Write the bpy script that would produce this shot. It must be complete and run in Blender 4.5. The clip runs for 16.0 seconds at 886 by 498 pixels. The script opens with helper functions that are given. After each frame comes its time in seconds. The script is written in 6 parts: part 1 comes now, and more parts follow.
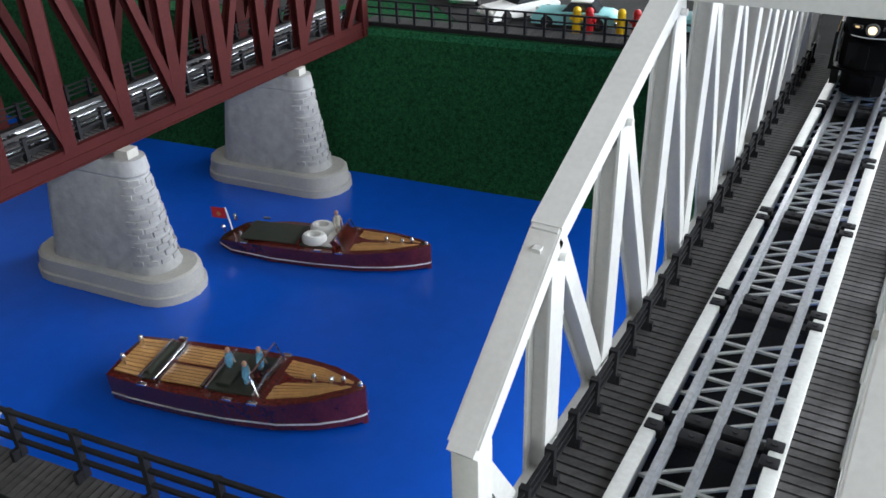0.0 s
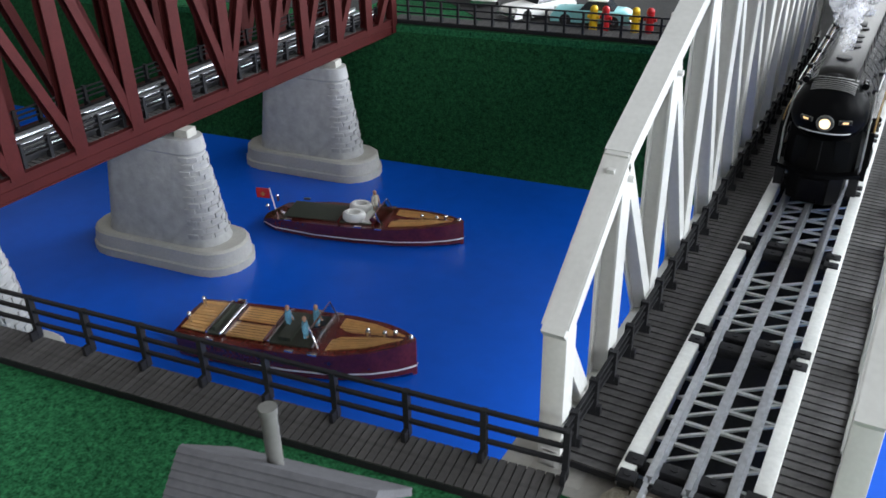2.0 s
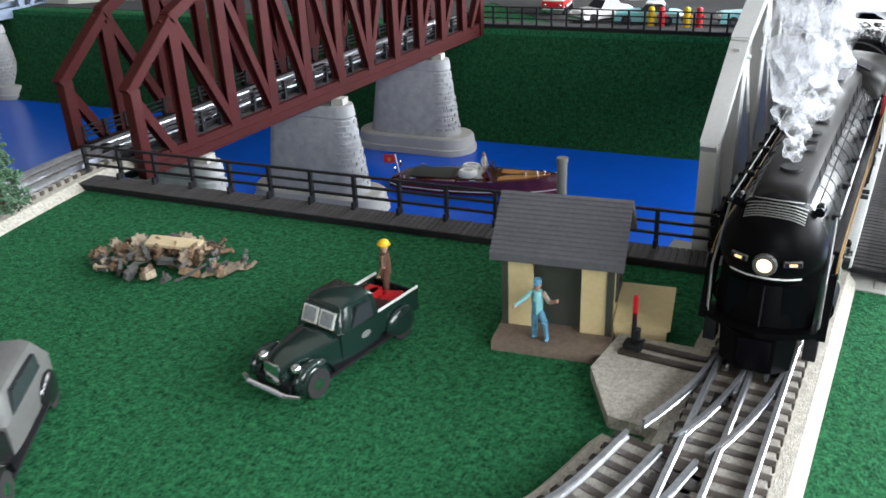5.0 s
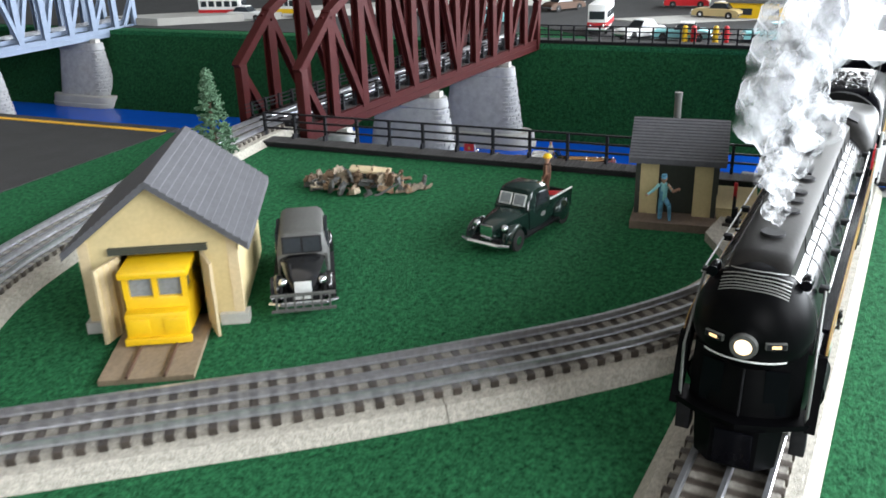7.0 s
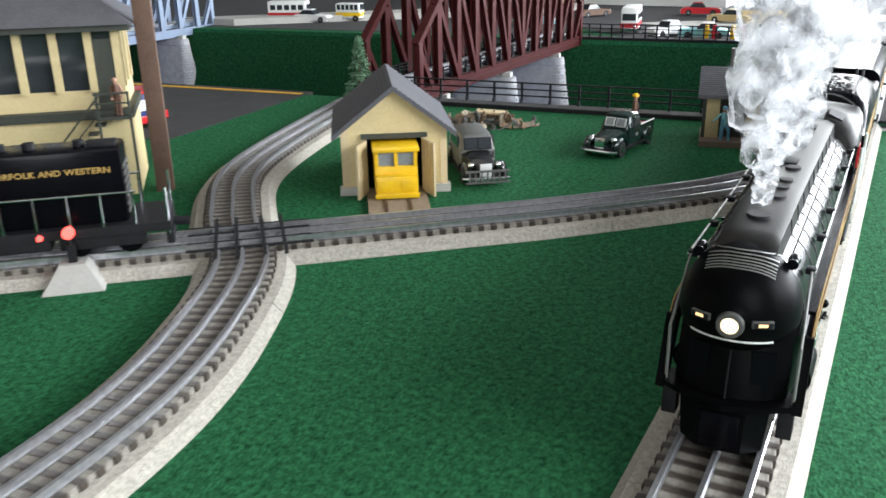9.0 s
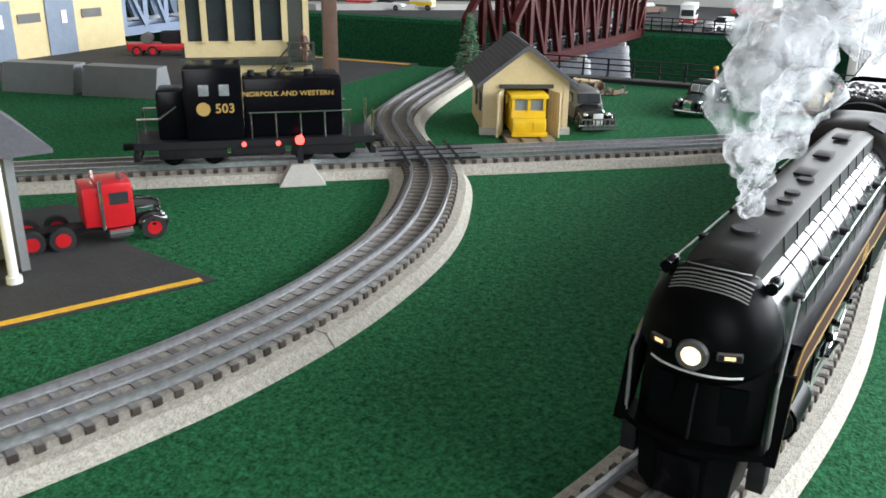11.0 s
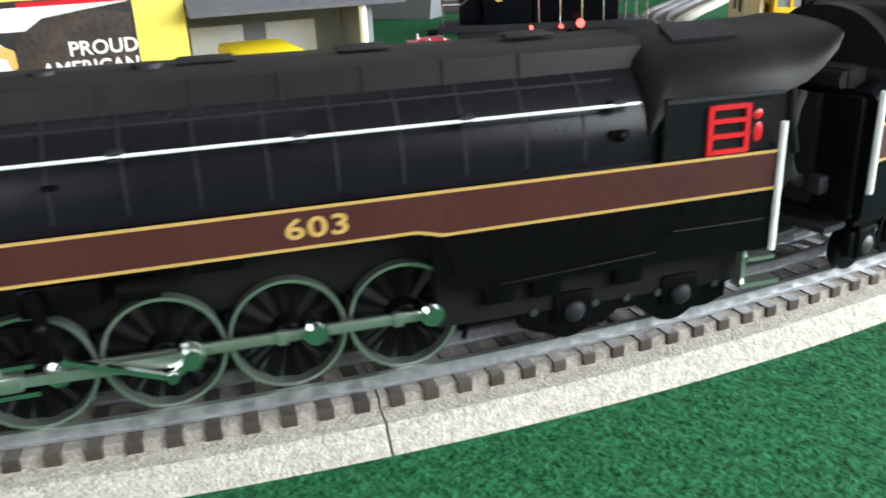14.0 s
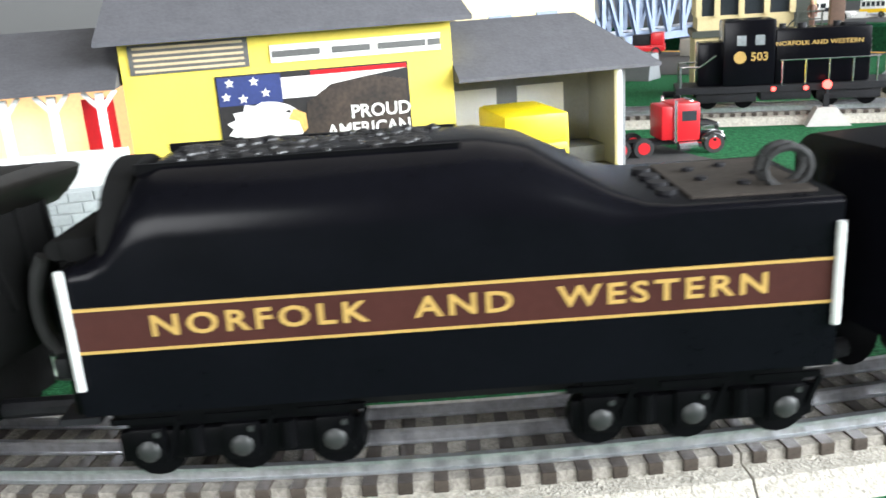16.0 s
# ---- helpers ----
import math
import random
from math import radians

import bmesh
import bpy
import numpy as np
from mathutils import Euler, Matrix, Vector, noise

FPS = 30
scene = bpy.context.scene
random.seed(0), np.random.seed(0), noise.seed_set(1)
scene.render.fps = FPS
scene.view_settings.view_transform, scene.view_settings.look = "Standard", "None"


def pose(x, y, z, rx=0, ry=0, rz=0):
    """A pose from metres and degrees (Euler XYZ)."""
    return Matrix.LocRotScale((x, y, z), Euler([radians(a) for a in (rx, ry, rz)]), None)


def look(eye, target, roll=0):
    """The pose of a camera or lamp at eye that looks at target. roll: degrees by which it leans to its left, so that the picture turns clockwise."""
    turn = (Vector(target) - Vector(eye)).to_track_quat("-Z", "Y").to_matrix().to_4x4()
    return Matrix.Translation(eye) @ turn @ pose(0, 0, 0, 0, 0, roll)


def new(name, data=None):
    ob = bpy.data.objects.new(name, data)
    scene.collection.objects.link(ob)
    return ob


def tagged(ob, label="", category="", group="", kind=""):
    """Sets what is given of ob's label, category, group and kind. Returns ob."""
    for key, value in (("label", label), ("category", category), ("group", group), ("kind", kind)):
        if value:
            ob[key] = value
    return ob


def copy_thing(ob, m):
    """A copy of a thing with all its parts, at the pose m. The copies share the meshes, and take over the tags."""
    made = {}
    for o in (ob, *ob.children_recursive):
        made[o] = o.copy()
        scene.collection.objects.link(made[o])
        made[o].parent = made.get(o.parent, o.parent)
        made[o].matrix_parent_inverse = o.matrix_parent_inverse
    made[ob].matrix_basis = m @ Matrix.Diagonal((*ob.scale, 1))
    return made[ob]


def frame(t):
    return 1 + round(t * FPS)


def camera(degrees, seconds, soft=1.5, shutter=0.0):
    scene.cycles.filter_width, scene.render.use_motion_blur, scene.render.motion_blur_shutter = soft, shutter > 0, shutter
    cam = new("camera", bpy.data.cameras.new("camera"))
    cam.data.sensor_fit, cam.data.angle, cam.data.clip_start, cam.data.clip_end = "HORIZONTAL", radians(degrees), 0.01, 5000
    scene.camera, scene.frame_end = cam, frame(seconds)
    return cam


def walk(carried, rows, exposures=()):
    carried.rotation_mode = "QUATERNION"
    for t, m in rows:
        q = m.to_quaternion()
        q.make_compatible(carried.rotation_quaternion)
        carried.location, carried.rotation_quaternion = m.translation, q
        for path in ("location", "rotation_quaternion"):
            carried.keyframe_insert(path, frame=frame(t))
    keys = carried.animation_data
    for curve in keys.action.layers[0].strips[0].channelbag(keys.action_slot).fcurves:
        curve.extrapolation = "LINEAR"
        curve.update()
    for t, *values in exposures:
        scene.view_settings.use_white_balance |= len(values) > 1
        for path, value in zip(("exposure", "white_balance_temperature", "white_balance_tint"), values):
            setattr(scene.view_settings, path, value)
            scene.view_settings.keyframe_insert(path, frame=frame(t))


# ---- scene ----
cam = camera(55.0, 16.0, 1.6, 0.35)
# seconds, x, y, z, yaw, pitch, roll
PATH = [
    (0, 0.0430, -0.1779, 0.2545, 30.70, -29.94, -1.74),
    (0.5, 0.0424, -0.1907, 0.2528, 30.51, -29.68, -1.72),
    (1, 0.0444, -0.2083, 0.2530, 30.31, -29.47, -1.52),
    (1.5, 0.0456, -0.2326, 0.2527, 30.04, -29.15, -1.32),
    (2, 0.0416, -0.2597, 0.2500, 29.89, -28.86, -1.23),
    (2.5, 0.0405, -0.2841, 0.2438, 29.67, -28.64, -0.91),
    (3, 0.0416, -0.3134, 0.2387, 29.72, -28.49, -0.73),
    (3.5, 0.0461, -0.3590, 0.2365, 30.10, -28.17, -1.18),
    (4, 0.0464, -0.4019, 0.2308, 30.79, -27.37, -1.88),
    (4.2, 0.0484, -0.4175, 0.2302, 30.85, -27.17, -2.01),
    (6.3, 0.0400, -0.6692, 0.2251, 28.74, -21.93, -2.77),
    (6.5, 0.0410, -0.6886, 0.2238, 28.75, -21.90, -2.54),
    (7, 0.0405, -0.7484, 0.2172, 29.28, -22.25, -1.78),
    (7.5, 0.0455, -0.8128, 0.2084, 28.79, -22.84, -1.36),
    (8, 0.0490, -0.8852, 0.2101, 28.60, -22.02, -1.12),
    (8.5, 0.0470, -0.9545, 0.2013, 28.58, -21.21, -0.16),
    (9, 0.0425, -1.0331, 0.1988, 28.29, -20.66, -0.97),
    (11.3, 0.0346, -1.2538, 0.1761, 29.83, -20.34, 1.15),
    (11.5, 0.0384, -1.2635, 0.1659, 31.05, -20.01, 0.42),
    (12, 0.0469, -1.2936, 0.1564, 33.23, -20.24, 1.66),
    (12.5, 0.0493, -1.3176, 0.1377, 35.73, -21.76, 1.27),
    (13, 0.0543, -1.3380, 0.1254, 38.91, -23.00, -0.34),
    (13.5, 0.0566, -1.3577, 0.1217, 41.23, -23.61, -1.48),
    (14, 0.0524, -1.3707, 0.1176, 44.00, -21.38, -2.33),
    (14.5, 0.0528, -1.3913, 0.1195, 47.90, -19.30, -3.25),
    (15, 0.0384, -1.4007, 0.1221, 50.47, -18.39, -3.29),
    (15.5, 0.0314, -1.4116, 0.1222, 53.24, -17.55, -3.72),
    (16, 0.0262, -1.4202, 0.1233, 55.92, -16.82, -3.99),
]
walk(cam, [(t, Matrix.Translation((x, y, z)) @ (pose(0, 0, 0, 0, 0, ya) @ pose(0, 0, 0, 90 + pi, 0, 0) @ pose(0, 0, 0, 0, 0, ro)))
           for t, x, y, z, ya, pi, ro in PATH],
     exposures=[(0, 0.05), (4.2, 0.25), (6.5, 0.55), (9.2, 0.45), (11.5, 0.35), (12.5, 0.35), (13, 0.5), (14, 0.65), (14.5, 1.0), (15, 1.15), (16, 1.15)])

# ---- light: added area panels inside a closed room stand in for windows ----
world = bpy.data.worlds.new("room_light")
scene.world = world
world.use_nodes = True
world.node_tree.nodes["Background"].inputs[0].default_value = (0.85, 0.92, 1.0, 1)
world.node_tree.nodes["Background"].inputs[1].default_value = 0.4


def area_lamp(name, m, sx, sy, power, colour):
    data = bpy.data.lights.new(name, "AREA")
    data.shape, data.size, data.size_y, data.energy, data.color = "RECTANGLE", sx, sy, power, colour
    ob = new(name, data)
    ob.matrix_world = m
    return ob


# no window is built: these panels hang free inside the walls
area_lamp("window_stand_in", look((1.6, 1.3, 0.7), (0.0, 0.3, 0.0)), 2.6, 1.1, 150, (0.88, 0.94, 1.0))
area_lamp("window_stand_in_near", look((1.75, -0.7, 0.8), (0.0, -0.8, 0.0)), 1.3, 1.0, 42, (0.9, 0.95, 1.0))
area_lamp("window_stand_in_back", look((0.7, 3.6, 0.75), (0.0, 0.6, 0.0)), 3.2, 1.1, 95, (0.92, 0.96, 1.0))
area_lamp("window_stand_in_south", look((1.15, -4.0, 0.75), (-0.2, -1.3, 0.1)), 1.6, 1.1, 45, (0.95, 0.97, 1.0))
# added weak warm fill from above, with no fitting
area_lamp("ceiling_fill", look((-0.9, -0.6, 1.35), (-0.9, -0.6, 0)), 1.6, 2.4, 5, (1.0, 0.95, 0.88))

# ---- materials ----
MATS = {}


def mat(name, colour, rough=0.6, metal=0.0, vary=0.12, scale=60.0, bump=0.15, bscale=400.0, coat=0.0, second=None,
        emit=None, power=0.0, alpha=1.0, spec=0.5, rand=0.0):
    """Principled material with two scales of colour noise and a fine bump."""
    m = bpy.data.materials.new(name)
    m.use_nodes = True
    nt = m.node_tree
    p = nt.nodes["Principled BSDF"]
    tc = nt.nodes.new("ShaderNodeTexCoord")
    n1 = nt.nodes.new("ShaderNodeTexNoise")
    n1.inputs["Scale"].default_value, n1.inputs["Detail"].default_value = scale, 5
    n2 = nt.nodes.new("ShaderNodeTexNoise")
    n2.inputs["Scale"].default_value, n2.inputs["Detail"].default_value = bscale, 4
    for n in (n1, n2):
        nt.links.new(tc.outputs["Object"], n.inputs["Vector"])
    add = nt.nodes.new("ShaderNodeMath")
    add.operation = "ADD"
    nt.links.new(n1.outputs["Fac"], add.inputs[0])
    nt.links.new(n2.outputs["Fac"], add.inputs[1])
    half = nt.nodes.new("ShaderNodeMapRange")
    half.inputs["From Min"].default_value, half.inputs["From Max"].default_value = 0.7, 1.3
    nt.links.new(add.outputs[0], half.inputs["Value"])
    mix = nt.nodes.new("ShaderNodeMix")
    mix.data_type = "RGBA"
    dark = [c * (1 - vary) for c in colour]
    light = second or [min(1.0, c * (1 + vary)) for c in colour]
    mix.inputs[6].default_value = (*dark, 1)
    mix.inputs[7].default_value = (*light, 1)
    nt.links.new(half.outputs[0], mix.inputs[0])
    out = mix.outputs[2]
    if rand:
        info = nt.nodes.new("ShaderNodeObjectInfo")
        rg = nt.nodes.new("ShaderNodeMapRange")
        rg.inputs["To Min"].default_value, rg.inputs["To Max"].default_value = 1 - rand, 1 + rand
        nt.links.new(info.outputs["Random"], rg.inputs["Value"])
        hsv = nt.nodes.new("ShaderNodeHueSaturation")
        nt.links.new(rg.outputs[0], hsv.inputs["Value"])
        nt.links.new(out, hsv.inputs["Color"])
        out = hsv.outputs[0]
    nt.links.new(out, p.inputs["Base Color"])
    b = nt.nodes.new("ShaderNodeBump")
    b.inputs["Strength"].default_value, b.inputs["Distance"].default_value = bump, 0.001
    nt.links.new(n2.outputs["Fac"], b.inputs["Height"])
    nt.links.new(b.outputs[0], p.inputs["Normal"])
    p.inputs["Roughness"].default_value, p.inputs["Metallic"].default_value = rough, metal
    p.inputs["Coat Weight"].default_value = coat
    p.inputs["Specular IOR Level"].default_value = spec
    p.inputs["Alpha"].default_value = alpha
    if emit:
        p.inputs["Emission Color"].default_value = (*emit, 1)
        p.inputs["Emission Strength"].default_value = power
    MATS[name] = m
    return m


GRASS = mat("grass_carpet", (0.009, 0.070, 0.026), 0.95, vary=0.45, scale=260, bump=1.0, bscale=620, second=(0.032, 0.175, 0.072), spec=0.08)
# the grass recipe again, in a darker tone for the slope
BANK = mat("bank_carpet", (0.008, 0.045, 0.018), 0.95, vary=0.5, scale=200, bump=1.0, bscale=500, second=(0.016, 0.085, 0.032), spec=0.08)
WATER = mat("painted_water", (0.003, 0.088, 0.56), 0.24, vary=0.06, scale=9, bump=0.03, bscale=60)
ROAD = mat("asphalt_sheet", (0.03, 0.03, 0.03), 0.9, vary=0.25, scale=30, bump=0.3, bscale=600)
LINE = mat("yellow_line", (0.75, 0.42, 0.03), 0.7)
BED = mat("roadbed_grit", (0.40, 0.37, 0.315), 0.9, vary=0.25, scale=420, bump=1.0, bscale=1100, second=(0.60, 0.565, 0.49), spec=0.2, rand=0.05)
STRIP = mat("ballast_strip_grit", (0.23, 0.21, 0.18), 0.8, vary=0.25, scale=300, bump=0.6, bscale=900, second=(0.34, 0.315, 0.275), spec=0.3)
TIE = mat("tie_plastic", (0.055, 0.044, 0.036), 0.4, spec=0.35, vary=0.3, scale=200, rand=0.3)
RAIL = mat("rail_metal", (0.62, 0.63, 0.66), 0.28, 0.9, vary=0.15, scale=200, bump=0.05)
WHITE = mat("white_plastic", (0.56, 0.56, 0.545), 0.45, vary=0.06, scale=40, bump=0.06)
SILVER = mat("silver_plastic", (0.74, 0.75, 0.73), 0.4, 0.1, vary=0.1, scale=80)
RED = mat("oxide_red_plastic", (0.05, 0.008, 0.008), 0.55, spec=0.15, vary=0.15, scale=60, bump=0.08)
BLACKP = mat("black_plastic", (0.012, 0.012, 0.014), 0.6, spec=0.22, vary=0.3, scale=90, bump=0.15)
PLANK = mat("dark_planks", (0.042, 0.040, 0.040), 0.75, vary=0.4, scale=120, bump=0.4, rand=0.2)
STONE = mat("grey_stone", (0.36, 0.36, 0.36), 0.8, vary=0.15, scale=60, bump=0.8, bscale=130)
CONC = mat("smooth_concrete", (0.42, 0.41, 0.38), 0.7, vary=0.08, scale=50, bump=0.1)
LOCO = mat("loco_black", (0.003, 0.003, 0.0045), 0.23, vary=0.2, scale=60, bump=0.03, spec=0.1)
LOCOM = mat("loco_matte_black", (0.0025, 0.0025, 0.003), 0.38, spec=0.06, vary=0.25, scale=60, bump=0.06)
# engine black, lightened: the light on its upper faces is in the colour
TOPLIT = mat("black_lit_from_above", (0.010, 0.009, 0.008), 0.42, spec=0.2, vary=0.35, scale=30, bump=0.06)
# lighter, glossier copy of LOCO; light falling on the boiler is painted in
BOILER_LIT = mat("boiler_black_lit", (0.006, 0.006, 0.0075), 0.27, vary=0.25, scale=40, bump=0.03, spec=0.2)
MAROON = mat("maroon_band", (0.050, 0.016, 0.013), 0.45, vary=0.1, scale=60, spec=0.2)
GOLD = mat("gold_stripe", (0.46, 0.29, 0.08), 0.45, vary=0.05)
SILVERD = mat("dull_silver", (0.30, 0.30, 0.29), 0.4, 0.5)
DUSTY = mat("dusty_deck", (0.035, 0.029, 0.024), 0.7, vary=0.3, scale=90, spec=0.2)
LEMON = mat("lemon_yellow_paint", (0.82, 0.62, 0.008), 0.35, vary=0.06, scale=60, bump=0.03)
CHROME = mat("chrome", (0.75, 0.76, 0.78), 0.15, 1.0, vary=0.05, bump=0.0)
STEELG = mat("green_steel_rods", (0.46, 0.53, 0.46), 0.28, 0.9, vary=0.1)
LAMP = mat("lit_headlight", (1, 0.9, 0.7), 0.3, emit=(1.0, 0.70, 0.40), power=1.6)
LAMPO = mat("lit_number_board", (1, 0.7, 0.35), 0.3, emit=(1.0, 0.6, 0.28), power=1.0)
REDGLOW = mat("lit_red", (1, 0.1, 0.08), 0.3, emit=(1.0, 0.06, 0.05), power=3.0)
CREAM = mat("cream_siding", (0.58, 0.47, 0.25), 0.7, vary=0.08, scale=60, bump=0.1)
CREAM2 = mat("tan_boards", (0.55, 0.44, 0.27), 0.7, vary=0.1, scale=60, bump=0.2)
TRIM = mat("dark_green_trim", (0.035, 0.04, 0.03), 0.6)
SHINGLE = mat("grey_shingle", (0.085, 0.085, 0.095), 0.75, vary=0.15, scale=80, bump=0.2)
BROWN = mat("brown_timber", (0.10, 0.055, 0.035), 0.7, vary=0.2, scale=80, bump=0.2)
YELLOW = mat("bright_yellow_paint", (0.80, 0.50, 0.01), 0.35, vary=0.06, scale=60, bump=0.03)
YWALL = mat("yellow_wall", (0.78, 0.62, 0.09), 0.5, vary=0.05, scale=40, bump=0.03)
# opaque grey: the brightness seen through window panes is put into it
BRIGHTPANE = mat("pane_with_painted_brightness", (0.22, 0.24, 0.25), 0.12, vary=0.2, bump=0.0)
GLASS = mat("dark_glass", (0.03, 0.035, 0.04), 0.08, vary=0.1, bump=0.0)
# near-black: paints shade inside things, and covers the black curtains and bulkhead
SHADEIN = mat("black_and_painted_shade", (0.008, 0.008, 0.008), 0.9, spec=0.1)
BEARING = mat("dark_bearing_cap", (0.022, 0.023, 0.023), 0.45)
GREENP = mat("dark_green_paint", (0.008, 0.022, 0.018), 0.2, coat=0.5, vary=0.1, bump=0.0)
BLKPAINT = mat("gloss_black_paint", (0.010, 0.010, 0.011), 0.18, coat=0.5, vary=0.1, bump=0.0)
GREYP = mat("grey_paint", (0.10, 0.10, 0.095), 0.5, vary=0.12)
REDP = mat("red_paint", (0.50, 0.012, 0.018), 0.3, vary=0.08, bump=0.02)
WHITEP = mat("white_paint", (0.78, 0.78, 0.76), 0.4, vary=0.04, bump=0.02)
CYAN = mat("pale_cyan_paint", (0.25, 0.58, 0.60), 0.35, vary=0.05)
GOLDP = mat("tan_gold_paint", (0.50, 0.38, 0.18), 0.35, vary=0.05)
RUBBER = mat("rubber", (0.014, 0.014, 0.014), 0.8)
WOODD = mat("varnished_mahogany", (0.10, 0.014, 0.010), 0.16, coat=0.8, vary=0.3, scale=90, bump=0.02)
WOODL = mat("light_deck_wood", (0.55, 0.30, 0.11), 0.35, coat=0.3, vary=0.15, scale=120, rand=0.12)
FLESH = mat("painted_figure_skin", (0.45, 0.25, 0.17), 0.6)
BLUEF = mat("painted_blue_figure", (0.11, 0.30, 0.44), 0.6, vary=0.35, scale=180)
BROWNF = mat("painted_brown_figure", (0.11, 0.05, 0.03), 0.6, vary=0.3, scale=180)
WHITEF = mat("painted_pale_figure", (0.45, 0.43, 0.36), 0.6, vary=0.3, scale=180)
PINE = mat("pine_needles", (0.045, 0.11, 0.055), 0.9, vary=0.4, scale=120, bump=0.5, second=(0.12, 0.22, 0.13))
BARK = mat("bark", (0.08, 0.05, 0.03), 0.9)
RUST = mat("rusty_scrap", (0.20, 0.13, 0.08), 0.8, vary=0.5, scale=120, bump=0.5, rand=0.5)
COAL = mat("coal", (0.012, 0.012, 0.013), 0.35, vary=0.3, bump=0.5)
BRICK = mat("grey_block", (0.34, 0.36, 0.36), 0.8, vary=0.1, scale=60, rand=0.15)
BLUEG = mat("blue_grey_steel", (0.20, 0.25, 0.34), 0.45, vary=0.08)
BLUED = mat("slate_blue_paint", (0.16, 0.20, 0.26), 0.5)
# for unseen walls and ceiling: dark, to hold back bounce and reflections
WALLP = mat("bounce_cutting_wall_grey", (0.13, 0.13, 0.127), 0.85, vary=0.03, scale=4)
NAVY = mat("navy_print", (0.02, 0.035, 0.14), 0.5)
OFFW = mat("off_white_print", (0.80, 0.78, 0.72), 0.5)
INK = mat("black_print", (0.012, 0.010, 0.010), 0.5, vary=0.4)
WINGP = mat("brown_feather_print", (0.030, 0.019, 0.013), 0.5, vary=0.7, scale=45, bump=0.0, second=(0.055, 0.036, 0.024))
BEAK = mat("ochre_print", (0.62, 0.36, 0.10), 0.5)

SMOKE = bpy.data.materials.new("smoke_white")
SMOKE.use_nodes = True
_n, _l = SMOKE.node_tree.nodes, SMOKE.node_tree.links
_n.remove(_n["Principled BSDF"])
_d, _t, _c, _m1, _m2 = (_n.new("ShaderNode" + k) for k in ("BsdfDiffuse", "BsdfTranslucent", "BsdfTransparent", "MixShader", "MixShader"))
_d.inputs[0].default_value = _t.inputs[0].default_value = (0.97, 0.97, 1.0, 1)
_m1.inputs[0].default_value = 0.6
_tex, _coord, _rng = _n.new("ShaderNodeTexNoise"), _n.new("ShaderNodeTexCoord"), _n.new("ShaderNodeMapRange")
_tex.inputs["Scale"].default_value, _tex.inputs["Detail"].default_value = 130, 4
_rng.inputs["From Min"].default_value, _rng.inputs["From Max"].default_value = 0.42, 0.66
_rng.inputs["To Min"].default_value, _rng.inputs["To Max"].default_value = 0.02, 0.55
_l.new(_coord.outputs["Object"], _tex.inputs["Vector"]), _l.new(_tex.outputs["Fac"], _rng.inputs["Value"])
_l.new(_d.outputs[0], _m1.inputs[1]), _l.new(_t.outputs[0], _m1.inputs[2])
_l.new(_rng.outputs[0], _m2.inputs[0]), _l.new(_c.outputs[0], _m2.inputs[1]), _l.new(_m1.outputs[0], _m2.inputs[2])
_l.new(_m2.outputs[0], _n["Material Output"].inputs[0])
# emits by itself: replaces the lamps of the room behind the porch
ROOMGLOW = mat("warm_room_glow", (0.8, 0.55, 0.3), 0.7, emit=(1.0, 0.6, 0.3), power=0.5)
GREYWALL = mat("grey_dock_wall", (0.20, 0.21, 0.22), 0.6, vary=0.08)


# ---- mesh helpers; all sizes below are centimetres ----
CM = 0.01


